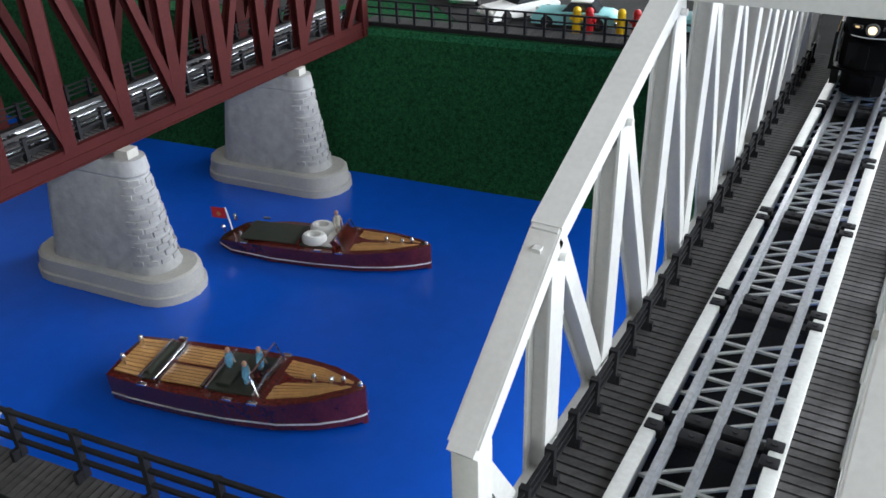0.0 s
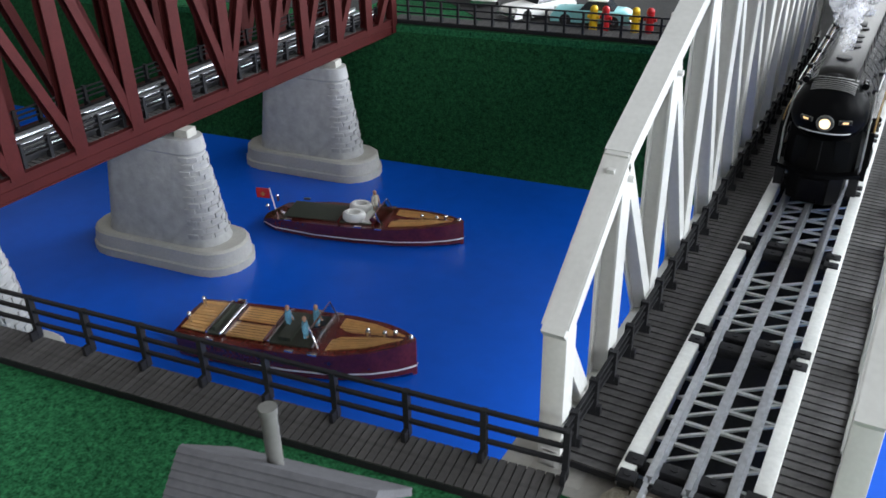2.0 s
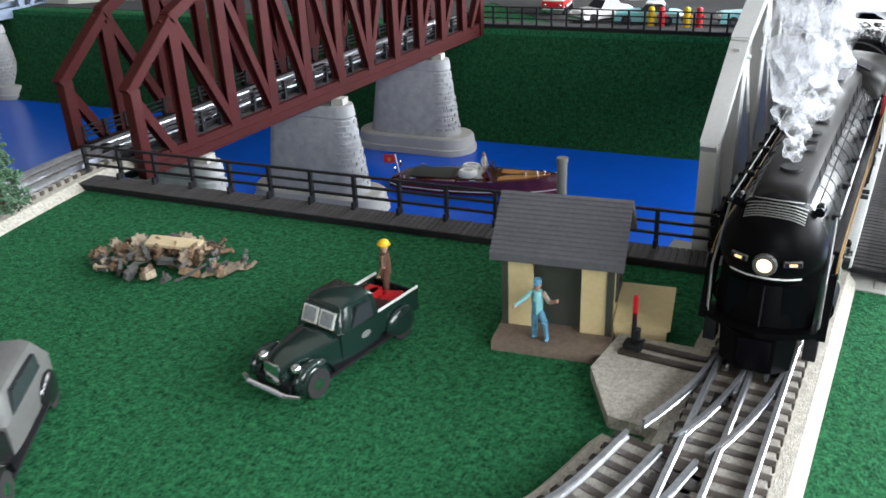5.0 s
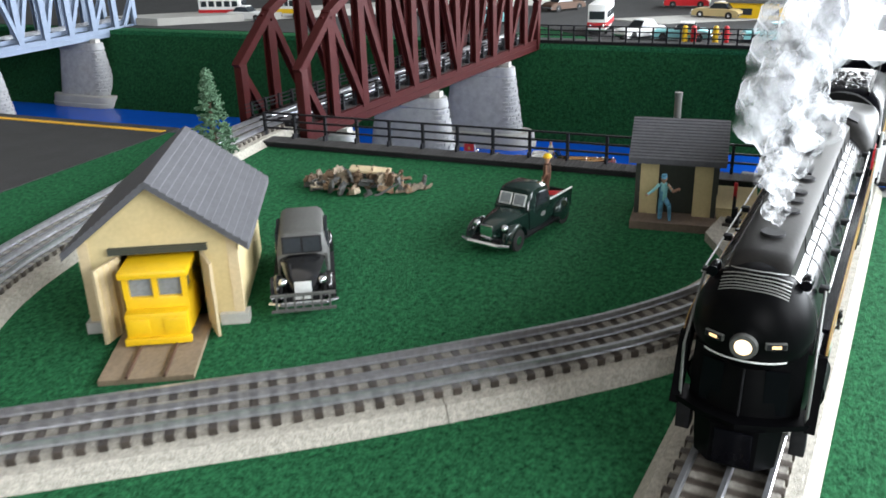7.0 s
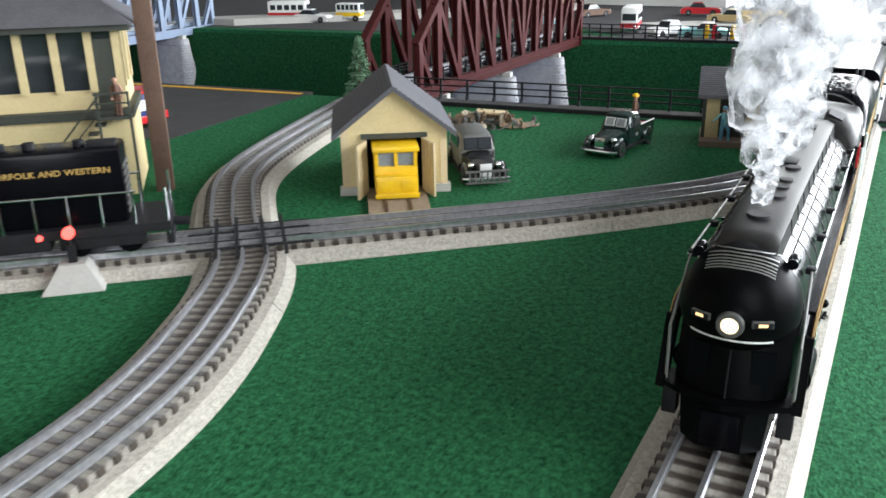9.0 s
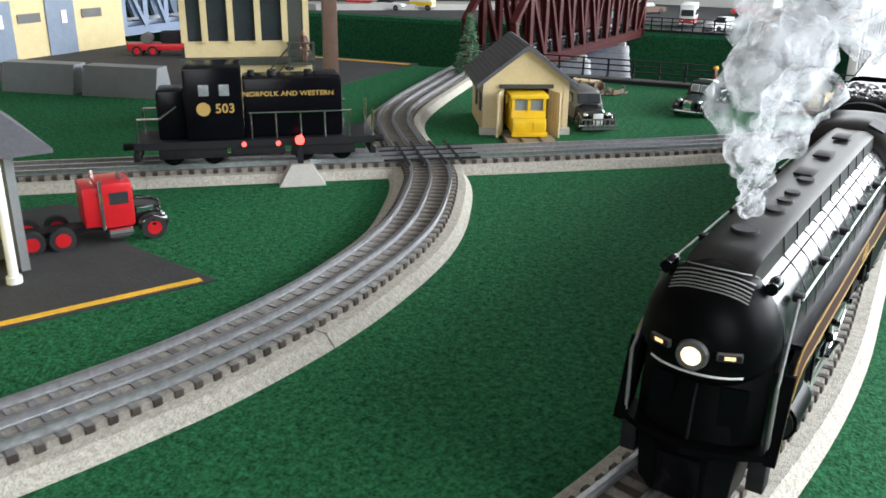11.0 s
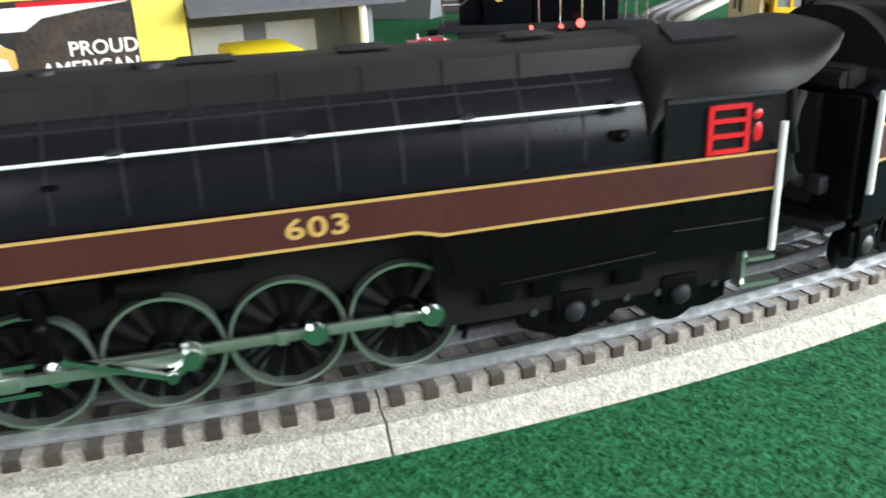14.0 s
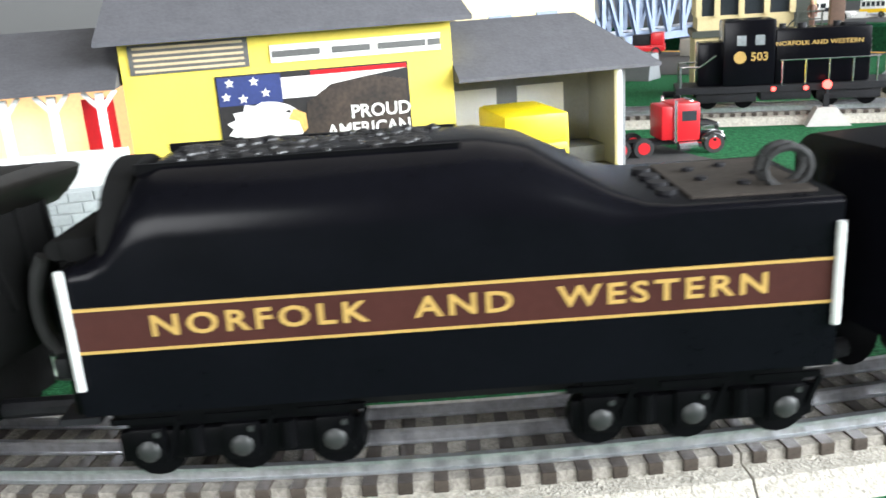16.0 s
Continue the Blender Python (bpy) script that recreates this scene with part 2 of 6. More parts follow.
class Shape:
    """Collects solids, in centimetres, into one mesh."""

    def __init__(self):
        self.bm = bmesh.new()

    def box(self, x, y, z, sx, sy, sz, rot=None, bevel=0.0):
        """A box centred at x, y with its underside at z."""
        r = bmesh.ops.create_cube(self.bm, size=1.0)
        vs = r["verts"]
        m = Matrix.Translation((x, y, z + sz / 2)) @ (rot or Matrix()) @ Matrix.Diagonal((sx, sy, sz, 1))
        bmesh.ops.transform(self.bm, matrix=m, verts=vs)
        if bevel:
            es = {e for v in vs for e in v.link_edges}
            bmesh.ops.bevel(self.bm, geom=list(es), offset=bevel, segments=2, affect="EDGES", profile=0.6)
        return self

    def rod(self, a, b, r, r2=None, n=10):
        """A round bar from a to b."""
        a, b = Vector(a), Vector(b)
        d = b - a
        q = d.to_track_quat("Z", "Y").to_matrix().to_4x4()
        bmesh.ops.create_cone(self.bm, cap_ends=True, segments=n, radius1=r, radius2=r if r2 is None else r2, depth=d.length,
                              matrix=Matrix.Translation((a + b) / 2) @ q)
        return self

    def beam(self, a, b, w, h):
        """A square bar from a to b: w across, h in depth."""
        a, b = Vector(a), Vector(b)
        d = b - a
        q = d.to_track_quat("Y", "Z").to_matrix().to_4x4()
        r = bmesh.ops.create_cube(self.bm, size=1.0)
        bmesh.ops.transform(self.bm, matrix=Matrix.Translation((a + b) / 2) @ q @ Matrix.Diagonal((w, d.length, h, 1)), verts=r["verts"])
        return self

    def ball(self, x, y, z, r, sx=1, sy=1, sz=1, n=12):
        bmesh.ops.create_uvsphere(self.bm, u_segments=n, v_segments=max(6, n // 2), radius=r,
                                  matrix=Matrix.Translation((x, y, z)) @ Matrix.Diagonal((sx, sy, sz, 1)))
        return self

    def loft(self, rings, closed=True, caps=True):
        """Skin over rings of points."""
        rows = [[self.bm.verts.new(p) for p in ring] for ring in rings]
        n = len(rows[0])
        for r0, r1 in zip(rows, rows[1:]):
            for i in range(n if closed else n - 1):
                j = (i + 1) % n
                try:
                    self.bm.faces.new((r0[i], r0[j], r1[j], r1[i]))
                except ValueError:
                    pass
        if caps and closed:
            self.bm.faces.new(rows[0][::-1])
            self.bm.faces.new(rows[-1])
        return self

    def prism(self, pts, axis, lo, hi):
        """A flat outline pushed along an axis; pts run in the other two axes, in order."""
        def at(p, v):
            q = [p[0], p[1]]
            q.insert("xyz".index(axis), v)
            return q
        return self.loft([[at(p, lo) for p in pts], [at(p, hi) for p in pts]])

    def done(self, smooth=0.0):
        bmesh.ops.recalc_face_normals(self.bm, faces=self.bm.faces)
        bmesh.ops.scale(self.bm, vec=(CM, CM, CM), verts=self.bm.verts)
        if smooth:
            for f in self.bm.faces:
                f.smooth = True
            for e in self.bm.edges:
                if len(e.link_faces) == 2 and e.calc_face_angle(0) > radians(smooth):
                    e.smooth = False
        me = bpy.data.meshes.new("mesh")
        self.bm.to_mesh(me)
        self.bm.free()
        return me


def part(name, shape, material, parent=None, label="", smooth=35.0, m=None):
    me = shape.done(smooth) if isinstance(shape, Shape) else shape
    if not me.materials:
        me.materials.append(material)
    ob = new(name, me)
    if parent:
        ob.parent = parent
    if m is not None:
        ob.matrix_basis = m
    return tagged(ob, label)


def thing(name, label, category, m=None, group="", kind=""):
    ob = new(name)
    ob.empty_display_size = 0.01
    if m is not None:
        ob.matrix_world = m
    return tagged(ob, label, category, group, kind)


def at(x, y, z, rz=0.0):
    """A pose from centimetres and a turn about z in degrees."""
    return pose(x * CM, y * CM, z * CM, 0, 0, rz)


def heading(dx, dy):
    """The turn that brings +x to that direction."""
    return math.degrees(math.atan2(dy, dx))


def lettering(name, text, size, m, material, parent, depth=0.02, space=1.0, wide=1.0, bold=.018):
    """Raised letters, centred, in the xy plane of m; size is in centimetres."""
    cu = bpy.data.curves.new("letters", "FONT")
    cu.body, cu.size, cu.align_x, cu.align_y, cu.space_character, cu.extrude = text, size, "CENTER", "CENTER", space, depth
    cu.resolution_u, cu.offset = 3, size * bold
    tmp = new("letters", cu)
    me = bpy.data.meshes.new_from_object(tmp)
    bpy.data.objects.remove(tmp)
    me.transform(Matrix.Diagonal((CM * wide, CM, CM, 1)))
    me.materials.clear()
    me.materials.append(material)
    ob = new(name, me)
    ob.parent = parent
    ob.matrix_basis = m
    return ob


GROUND_Z, WATER_Z = -1.5, -16.0
SLANT = 0.12          # the canal runs slightly askew: y rises with x


def near_bank(x):
    return 0.4 + SLANT * x


def far_bank(x):
    return 69.5 + SLANT * x


# ---- setting ----
XL, XR, YN, YF = -240.0, 60.0, -260.0, 300.0


def sheet(name, pts, z0, z1, material, label, category):
    return tagged(part(name, Shape().prism(pts, "z", z0, z1), material), label, category, kind="structure")


sheet("ground", [(XL, YN), (XR, YN), (XR, near_bank(XR)), (XL, near_bank(XL))], -16.5, GROUND_Z, GRASS,
      "bright green carpet-like grass of the near layout table", "ground")
sheet("ground_far", [(XL, far_bank(XL)), (XR, far_bank(XR)), (XR, YF), (XL, YF)], -16.5, GROUND_Z, GRASS,
      "green grass beyond the canal", "ground")
sheet("water", [(XL, near_bank(XL) - 1), (XR, near_bank(XR) - 1), (XR, far_bank(XR)), (XL, far_bank(XL))], -17, WATER_Z, WATER,
      "flat glossy blue painted canal water", "water")
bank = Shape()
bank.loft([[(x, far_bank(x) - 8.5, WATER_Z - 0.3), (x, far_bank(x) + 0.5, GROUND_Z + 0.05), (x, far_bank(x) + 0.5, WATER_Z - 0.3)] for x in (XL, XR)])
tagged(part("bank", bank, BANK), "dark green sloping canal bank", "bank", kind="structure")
sheet("floor", [(-330, -420), (330, -420), (330, 420), (-330, 420)], -95, -92, GREYP, "dark grey room floor", "floor")
sheet("table_top", [(XL, YN), (XR, YN), (XR, YF), (XL, YF)], -19, -17.2, BROWN, "wooden table that carries the layout", "table")
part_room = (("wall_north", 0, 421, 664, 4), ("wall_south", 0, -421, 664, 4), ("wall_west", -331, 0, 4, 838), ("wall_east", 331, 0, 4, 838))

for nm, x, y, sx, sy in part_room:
    tagged(part(nm, Shape().box(x, y, -92, sx, sy, 242), WALLP), "dark grey room wall out of view, toned to cut bounced light", "wall", kind="structure")
tagged(part("ceiling", Shape().box(0, 0, 150, 664, 838, 4), WALLP), "dark grey ceiling out of view, toned to cut bounced light", "ceiling", kind="structure")


def asphalt(name, pts, label):
    return tagged(part(name, Shape().prism(pts, "z", GROUND_Z - 0.3, GROUND_Z + 0.08), ROAD), label, "road", kind="structure")


# ---- tracks ----
R_CURVE, Y_CURVE = 93.5, -76.9


def main_at(s):
    """Place and heading of the main line, in centimetres; s runs towards the viewer, 0 where the curve begins."""
    if s <= 0:
        return 0.0, Y_CURVE - s, -90.0
    a = s / R_CURVE
    return -R_CURVE + R_CURVE * math.cos(a), Y_CURVE - R_CURVE * math.sin(a), -90.0 - math.degrees(a)


def spline(pts, step=1.0):
    """A smooth line through points, as evenly spaced (x, y)."""
    out = []
    P = [pts[0], *pts, pts[-1]]
    for i in range(1, len(P) - 2):
        p0, p1, p2, p3 = (Vector(p) for p in P[i - 1:i + 3])
        for k in range(24):
            t = k / 24
            out.append(0.5 * ((2 * p1) + (p2 - p0) * t + (2 * p0 - 5 * p1 + 4 * p2 - p3) * t * t + (3 * p1 - p0 - 3 * p2 + p3) * t ** 3))
    out.append(Vector(pts[-1]))
    even, left = [out[0]], step
    for a, b in zip(out, out[1:]):
        d = (b - a).length
        while d >= left and d > 0:
            a = a + (b - a) * (left / d)
            d = (b - a).length
            even.append(a)
            left = step
        left -= d
    return even


def sides(line):
    for i, p in enumerate(line):
        d = (line[min(i + 1, len(line) - 1)] - line[max(i - 1, 0)]).normalized()
        yield p, Vector((d.y, -d.x)), d


def sweep(line, profile):
    """Profile points are (offset to the right, z)."""
    s = Shape()
    s.loft([[(p.x + n.x * o, p.y + n.y * o, z) for o, z in profile] for p, n, _ in sides(line)])
    return s


tie_mesh = Shape().box(0, 0, 0, 0.42, 4.42, 0.38, bevel=.03).done()
tie_mesh.materials.append(TIE)
BED_TOP = -0.47


def track(name, line, label, bed=True, skip=None):
    t = thing(name, label, "railway track", kind="structure")
    if bed:
        for i in range(0, len(line) - 1, 25):
            piece = [p.copy() for p in line[i:i + 26]]
            if len(piece) > 2:
                piece[-1] = piece[-1] + (piece[-2] - piece[-1]) * .04
                part("roadbed", sweep(piece, [(-3.45, GROUND_Z - .05), (-2.85, BED_TOP - .36), (-2.05, BED_TOP - .31), (2.05, BED_TOP - .31), (2.85, BED_TOP - .36), (3.45, GROUND_Z - .05)]), BED, t, "light grey gritty roadbed section")
                part("ballast_strip", sweep(piece, [(-2.12, BED_TOP - .33), (-2.08, BED_TOP), (2.08, BED_TOP), (2.12, BED_TOP - .33)]), STRIP, t, "darker grey strip between the ties")
    for o in (-1.59, 0, 1.59):
        w = 0.10 if o else 0.09
        prof = [(o - .12, -.42), (o - .12, -.38), (o - .05, -.34), (o - .05, -.14), (o - w, -.1), (o - w, 0), (o + w, 0), (o + w, -.1), (o + .05, -.14), (o + .05, -.34), (o + .12, -.38), (o + .12, -.42)]
        part("rail", sweep(line, prof), RAIL, t)
    ties = spline([tuple(p) for p in line[::4]] + [tuple(line[-1])], 0.965)
    for p, n, d in sides(ties):
        part("tie", tie_mesh, TIE, t, m=at(p.x, p.y, -.81, heading(d.x, d.y)))
    return t


main_line = [Vector(main_at(s)[:2]) for s in [v * 1.0 for v in range(-77, 106)]]
LINE2 = spline([(-57.8, -1.5), (-57.4, -8), (-54.5, -21.5), (-48, -44), (-40, -55.5), (-32.2, -63.5), (-27.6, -72), (-25.1, -79), (-24.0, -86), (-23.7, -92),
                (-24.2, -98.5), (-25.1, -103), (-26.3, -107.5), (-27.8, -111.7), (-30.4, -117), (-34, -123), (-40, -131), (-47, -139)])
LINE3 = spline([(-2.2, -21.5), (-3.6, -27), (-6.7, -32.5), (-10.5, -37.2), (-18.0, -44.9), (-24.3, -50.6), (-31.3, -56.9), (-39.9, -64.4), (-46.8, -70.4), (-53.3, -76.4),
                (-62.3, -84.9), (-73.3, -96)])

# ---- asphalt areas ----
asphalt("road_west", [(-66, -36), (-68.5, -6), (-240, -26), (-240, -70), (-100, -52)], "dark asphalt yard beside the canal")
tagged(part("road_line", Shape().prism([(-69, -7.6), (-69, -8.4), (-240, -28.8), (-240, -28)], "z", GROUND_Z, GROUND_Z + .14), LINE), "yellow edge line on asphalt", "line", kind="structure")
asphalt("road_far", [(-240, far_bank(-240) + 4), (-62, far_bank(-62) + 4), (-62, 84), (-40, 66), (10, 76), (60, 82), (60, 190), (-240, 170)], "dark asphalt street beyond the canal")
sheet("pavement", [(-52, 96), (-40, 92), (10, 126), (0, 134)], GROUND_Z, GROUND_Z + .2, CONC, "pale concrete strip across the street", "pavement")
asphalt("apron", [(-31.6, -89.4), (-41.3, -111.6), (-60, -103), (-52, -84), (-40.5, -88)], "dark asphalt loading apron")
tagged(part("apron_line", Shape().prism([(-32.2, -90.0), (-32.7, -89.8), (-42.2, -111.3), (-41.8, -111.5)], "z", GROUND_Z, GROUND_Z + .14), LINE), "yellow edge line of the loading apron", "line", kind="structure")


# ---- fences ----
def fence(name, a, b, label, posts, height=2.55, deck=3.2, deck_side=-1, z=-0.9):
    """A black three-rail fence on a plank walkway from a to b."""
    a, b = Vector(a), Vector(b)
    d = (b - a)
    L = d.length
    t = thing(name, label, "fence", at(a.x, a.y, z, heading(d.x, d.y)))
    part("walkway", Shape().box(L / 2, deck_side * deck / 2, -.55, L, deck, .45), BLACKP, t, "black plank walkway")
    plank = Shape().box(0, 0, 0, .36, deck + .1, .1).done()
    plank.materials.append(PLANK)
    n = min(290, int(L / .42))
    for i in range(n):
        part("plank", plank, PLANK, t, m=at((i + .5) * L / n, deck_side * deck / 2, -.1))
    for h in (.8, 1.6, 2.4):
        part("rail", Shape().box(L / 2, 0, h, L, .2, .17), BLACKP, t)
    post = Shape().box(0, 0, 0, .26, .34, height).box(0, deck_side * .3, 0, .2, .5, .55).done()
    post.materials.append(BLACKP)
    for i in range(posts + 1):
        part("post", post, BLACKP, t, m=at(i * L / posts, 0, 0))
    return t


fence("fence", (-4.9, near_bank(-4.9) - .1), (-55.5, near_bank(-55.5) - .1), "black railing on a dark plank walkway along the canal", 14, deck_side=1, deck=2.1)
fence("fence", (-54, far_bank(-54) + .8), (-6, far_bank(-6) + .8), "black railing along the far canal bank", 22, deck_side=1, deck=2.4)
fence("fence", (6, far_bank(6) + .8), (58, far_bank(58) + .8), "black railing along the far canal bank", 20, deck_side=1, deck=2.4)


# ---- truss bridges: local y along the bridge, x across, z 0 at the rail top ----
def truss_side(parent, x, length, material, top, low, bays, chord=1.0, drop=-2.2):
    """One side: end posts, bowed top chord, bottom chord, posts and diagonals."""
    inner = -1 if x > 0 else 1

    def height(y):
        u = min(y, length - y) / length
        if u < .088:
            return low + (top - low) * .44 * u / .088
        if u < .30:
            return low + (top - low) * (.44 + .56 * (u - .088) / .212)
        return top
    knots = [0, .088 * length, .30 * length, .70 * length, .912 * length, length]
    for k, (a, b) in enumerate(zip(knots, knots[1:])):
        s = Shape().beam((x, a, height(a)), (x, b + .2, height(b)), chord, .95)
        s.beam((x, a, height(a) + .5), (x, b + .2, height(b) + .5), chord * 1.18, .14)
        part("top_chord", s, material, parent)
    bc = part("bottom_chord", Shape().box(x, length / 2, drop, chord * .55, length, 1.7), material, parent)
    for h in (drop - .05, drop + .75, drop + 1.6):
        part("flange", Shape().box(x, length / 2, h, chord * .8, length, .14), material, bc)
    for y in (.55, length - .55):
        part("end_post", Shape().box(x, y, drop, chord * 1.05, 1.05, low - drop + .2, bevel=.06), material, parent)
    step = length / bays
    for i in range(1, bays):
        y = i * step
        h = height(y) - .3
        s = Shape().box(x, y, drop + 1.5, .9, .22, h - drop - 1.5)
        s.box(x - .42, y, drop + 1.5, .12, 1.25, h - drop - 1.5).box(x + .42, y, drop + 1.5, .12, 1.25, h - drop - 1.5)
        s.prism([(y - 1.1, h + .2), (y + 1.1, h + .2), (y + .5, h - 1.5), (y - .5, h - 1.5)], "x", x - .16, x + .16)
        part("post", s, material, parent)
        part("bolt", Shape().rod((x + inner * .5, y, h - .5), (x + inner * .75, y, h - .5), .16), material, parent)
    for i in range(bays):
        y0, y1 = i * step, (i + 1) * step
        if i == 0:
            a, b = (x, y0 + 3.8, drop + 1.6), (x, y0 + .6, low * .85)
        elif i == bays - 1:
            a, b = (x, y1 - 3.8, drop + 1.6), (x, y1 - .6, low * .85)
        elif i < bays / 2:
            a, b = (x, y1, drop + 1.6), (x, y0 + .3, height(y0) - .5)
        else:
            a, b = (x, y0, drop + 1.6), (x, y1 - .3, height(y1) - .5)
        part("diagonal", Shape().beam(a, b, .8, .2).beam((a[0] + .4, a[1], a[2]), (b[0] + .4, b[1], b[2]), .12, .8).beam((a[0] - .4, a[1], a[2]), (b[0] - .4, b[1], b[2]), .12, .8), material, parent)


def walkway(parent, x, length, side, railed=True):
    part("walkway", Shape().box(x, length / 2, -1.0, 2.5, length, .3), BLACKP, parent, "black plank walkway")
    plank = Shape().box(0, 0, 0, 2.55, .42, .1).done()
    plank.materials.append(PLANK)
    for i in range(int(length / .55)):
        part("plank", plank, PLANK, parent, m=at(x, (i + .5) * .55, -.72))
    if not railed:
        return
    xo = x + side * 1.05
    post = Shape().box(0, 0, 0, .42, .3, 2.0).box(-side * .25, 0, 0, .3, .26, .6).done()
    post.materials.append(BLACKP)
    for i in range(int(length / 2.47)):
        part("railing_post", post, BLACKP, parent, m=at(xo, 1.0 + i * 2.47, -.75))
    for h in (.1, .55, 1.0):
        part("handrail", Shape().box(xo, length / 2, h, .16, length, .14), BLACKP, parent)


def open_deck(parent, length, material, first=0.4, rails=True):
    """Rails on open lattice girders with black tie blocks."""
    for o in (-1.59, 0, 1.59):
        part("rail", Shape().box(o, length / 2, -.14, .24, length, .14).box(o, length / 2, -.36, .1, length, .24).box(o, length / 2, -.44, .5, length, .08), RAIL, parent)
        if rails:
            part("girder", Shape().box(o, length / 2, -1.05, .3, length, .6), material, parent)
    for o in (-2.62, 2.62):
        part("stringer", Shape().box(o, length / 2, -1.1, .7, length, .85, bevel=.08), material, parent)
    v = first
    lat = Shape()
    while v < length - 1:
        for dv in (-.55, .55):
            part("tie_block", Shape().box(0, v + dv, -.72, 5.6, .6, .3, bevel=.05), BLACKP, parent, "black plastic tie block")
            for o, w in ((-2.45, .8), (-.8, 1.1), (.8, 1.1), (2.45, .8)):
                block = part("tie_saddle", Shape().box(o, v + dv, -.44, w, .66, .3, bevel=.07), BLACKP, parent)
                part("bolt", Shape().rod((o, v + dv, -.15), (o, v + dv, -.09), .15), BLACKP, block)
        if rails:
            for k in range(5):
                a = v + 1.4 + k * 1.65
                if a + 1.6 < length:
                    lat.box(0, a, -1.0, 4.6, .16, .14)
                    lat.beam((-2.2, a, -.95), (0, a + 1.6, -.95), .14, .12).beam((0, a, -.95), (2.2, a + 1.6, -.95), .14, .12)
        v += 11.0
    if rails:
        part("lattice", lat, material, parent, "thin white lattice bracing")
    # added black sheet: makes the shade seen through the open deck
    part("shadow_pan", Shape().box(0, length / 2, -2.6, 5.6, length, .12), BLACKP, parent, "black sheet standing in for the shade under the deck")


WB_LEN = 71.0
wb = thing("truss_bridge", "white plastic bowstring truss railway bridge over blue water", "bridge", at(0, .5, 0))
for x in (-6.0, 5.5):
    truss_side(wb, x, WB_LEN, WHITE, 17.2, 5.4, 11)
for y in (20.5, 50.5, WB_LEN / 2):
    part("portal_strut", Shape().box(-.25, y, 15.9, 12.1, 1.0, 1.3, bevel=.08), WHITE, wb)
open_deck(wb, WB_LEN, SILVER)
for sx in (-1, 1):
    walkway(wb, -4.25 if sx < 0 else 4.0, WB_LEN, sx, sx < 0)
    part("abutment_shoe", Shape().box(sx * 5.5, .4, -3.6, 2.4, 2.2, 2.2, bevel=.1), CONC, wb)

tagged(part("abutment", Shape().box(-.3, .6, WATER_Z - .5, 15.4, 2.6, -WATER_Z - .95), CONC), "pale concrete bridge abutment at the canal edge", "abutment", kind="structure")
RB_LEN = 66.0
rb = thing("truss_bridge", "dark red plastic truss railway bridge on grey stone piers", "bridge", at(-57.8, -2.5, 0))
for x in (-4.2, 4.2):
    truss_side(rb, x, RB_LEN, RED, 17.0, 5.2, 11, drop=-2.4)
for y in (20.5, 45.5):
    part("portal_strut", Shape().box(0, y, 16.4, 9, 1.0, 1.2), RED, rb)
open_deck(rb, RB_LEN, BLACKP)
for sx in (-1, 1):
    walkway(rb, sx * 2.7, RB_LEN, sx)


# ---- piers ----
def pier(m, label, width=14.2, wide=2.35):
    t = thing("bridge_pier", label, "pier", m, "stone bridge piers")

    def ring(hx, r, z, n=9):
        pts = []
        for s in (1, -1):
            for k in range(n):
                a = math.radians(-90 + 180 * k / (n - 1)) + (0 if s > 0 else math.pi)
                pts.append((s * (hx - r) + math.cos(a) * r, math.sin(a) * r, z))
        return pts
    h = -WATER_Z - 3.2
    part("footing", Shape().loft([ring(width / 2 + 1.9, 3.5, 0), ring(width / 2 + 1.9, 3.5, .8), ring(width / 2 + 1.7, 3.3, .9), ring(width / 2 + 1.55, 3.2, 2.2), ring(width / 2 + 1.3, 2.95, 2.4)]), CONC, t, "smooth pale concrete footing")
    part("shaft", Shape().loft([ring(width / 2 - .2, wide + .2, 2.3), ring(width / 2 - .45, wide, 2.9), ring(width / 2 - 1.65, wide - .95, h - 1.5), ring(width / 2 - 1.5, wide - .8, h - 1.3), ring(width / 2 - 1.7, wide - .95, h)]), STONE, t, "rough grey stone shaft")
    stone = Shape().box(0, 0, 0, 1.0, .2, .5, bevel=.07).done(40)
    stone.materials.append(STONE)
    rows = int((h - 4.6) / .62)
    for i in range(rows):
        z = 3.2 + i * .62
        f = (z - 3.2) / (h - 4.7)
        hx, r = width / 2 - .45 - 1.2 * f, wide - .95 * f
        for k in range(6):
            a = math.radians(-80 + 32 * k + (14 if i % 2 else 0))
            sink = .10 + .05 * math.sin(i * 7.3 + k * 4.1)
            x, y = (hx - r) + math.cos(a) * (r - sink), math.sin(a) * (r - sink)
            part("stone", stone, STONE, t, m=at(x, y, z + .1 * math.sin(i * 3.7 + k * 5.9), math.degrees(a) + 90 + 5 * math.sin(i * 2.1 + k * 9.7)))
    part("bearing", Shape().box(width / 2 - 3.2, 0, h, 1.5, 1.3, .75), CONC, t)
    part("bearing", Shape().box(-width / 2 + 3.2, 0, h, 1.5, 1.3, .75), CONC, t)
    return t


p0 = pier(at(-56.9, 26.0, WATER_Z, 6), "grey stone bridge pier with rounded ends standing in blue water")
for x, y in ((-57.4, 49.8), (-57.3, 4.5)):
    copy_thing(p0, at(x, y, WATER_Z, 6))
for y in (22, 46):
    copy_thing(p0, at(-148, y, WATER_Z, 6))

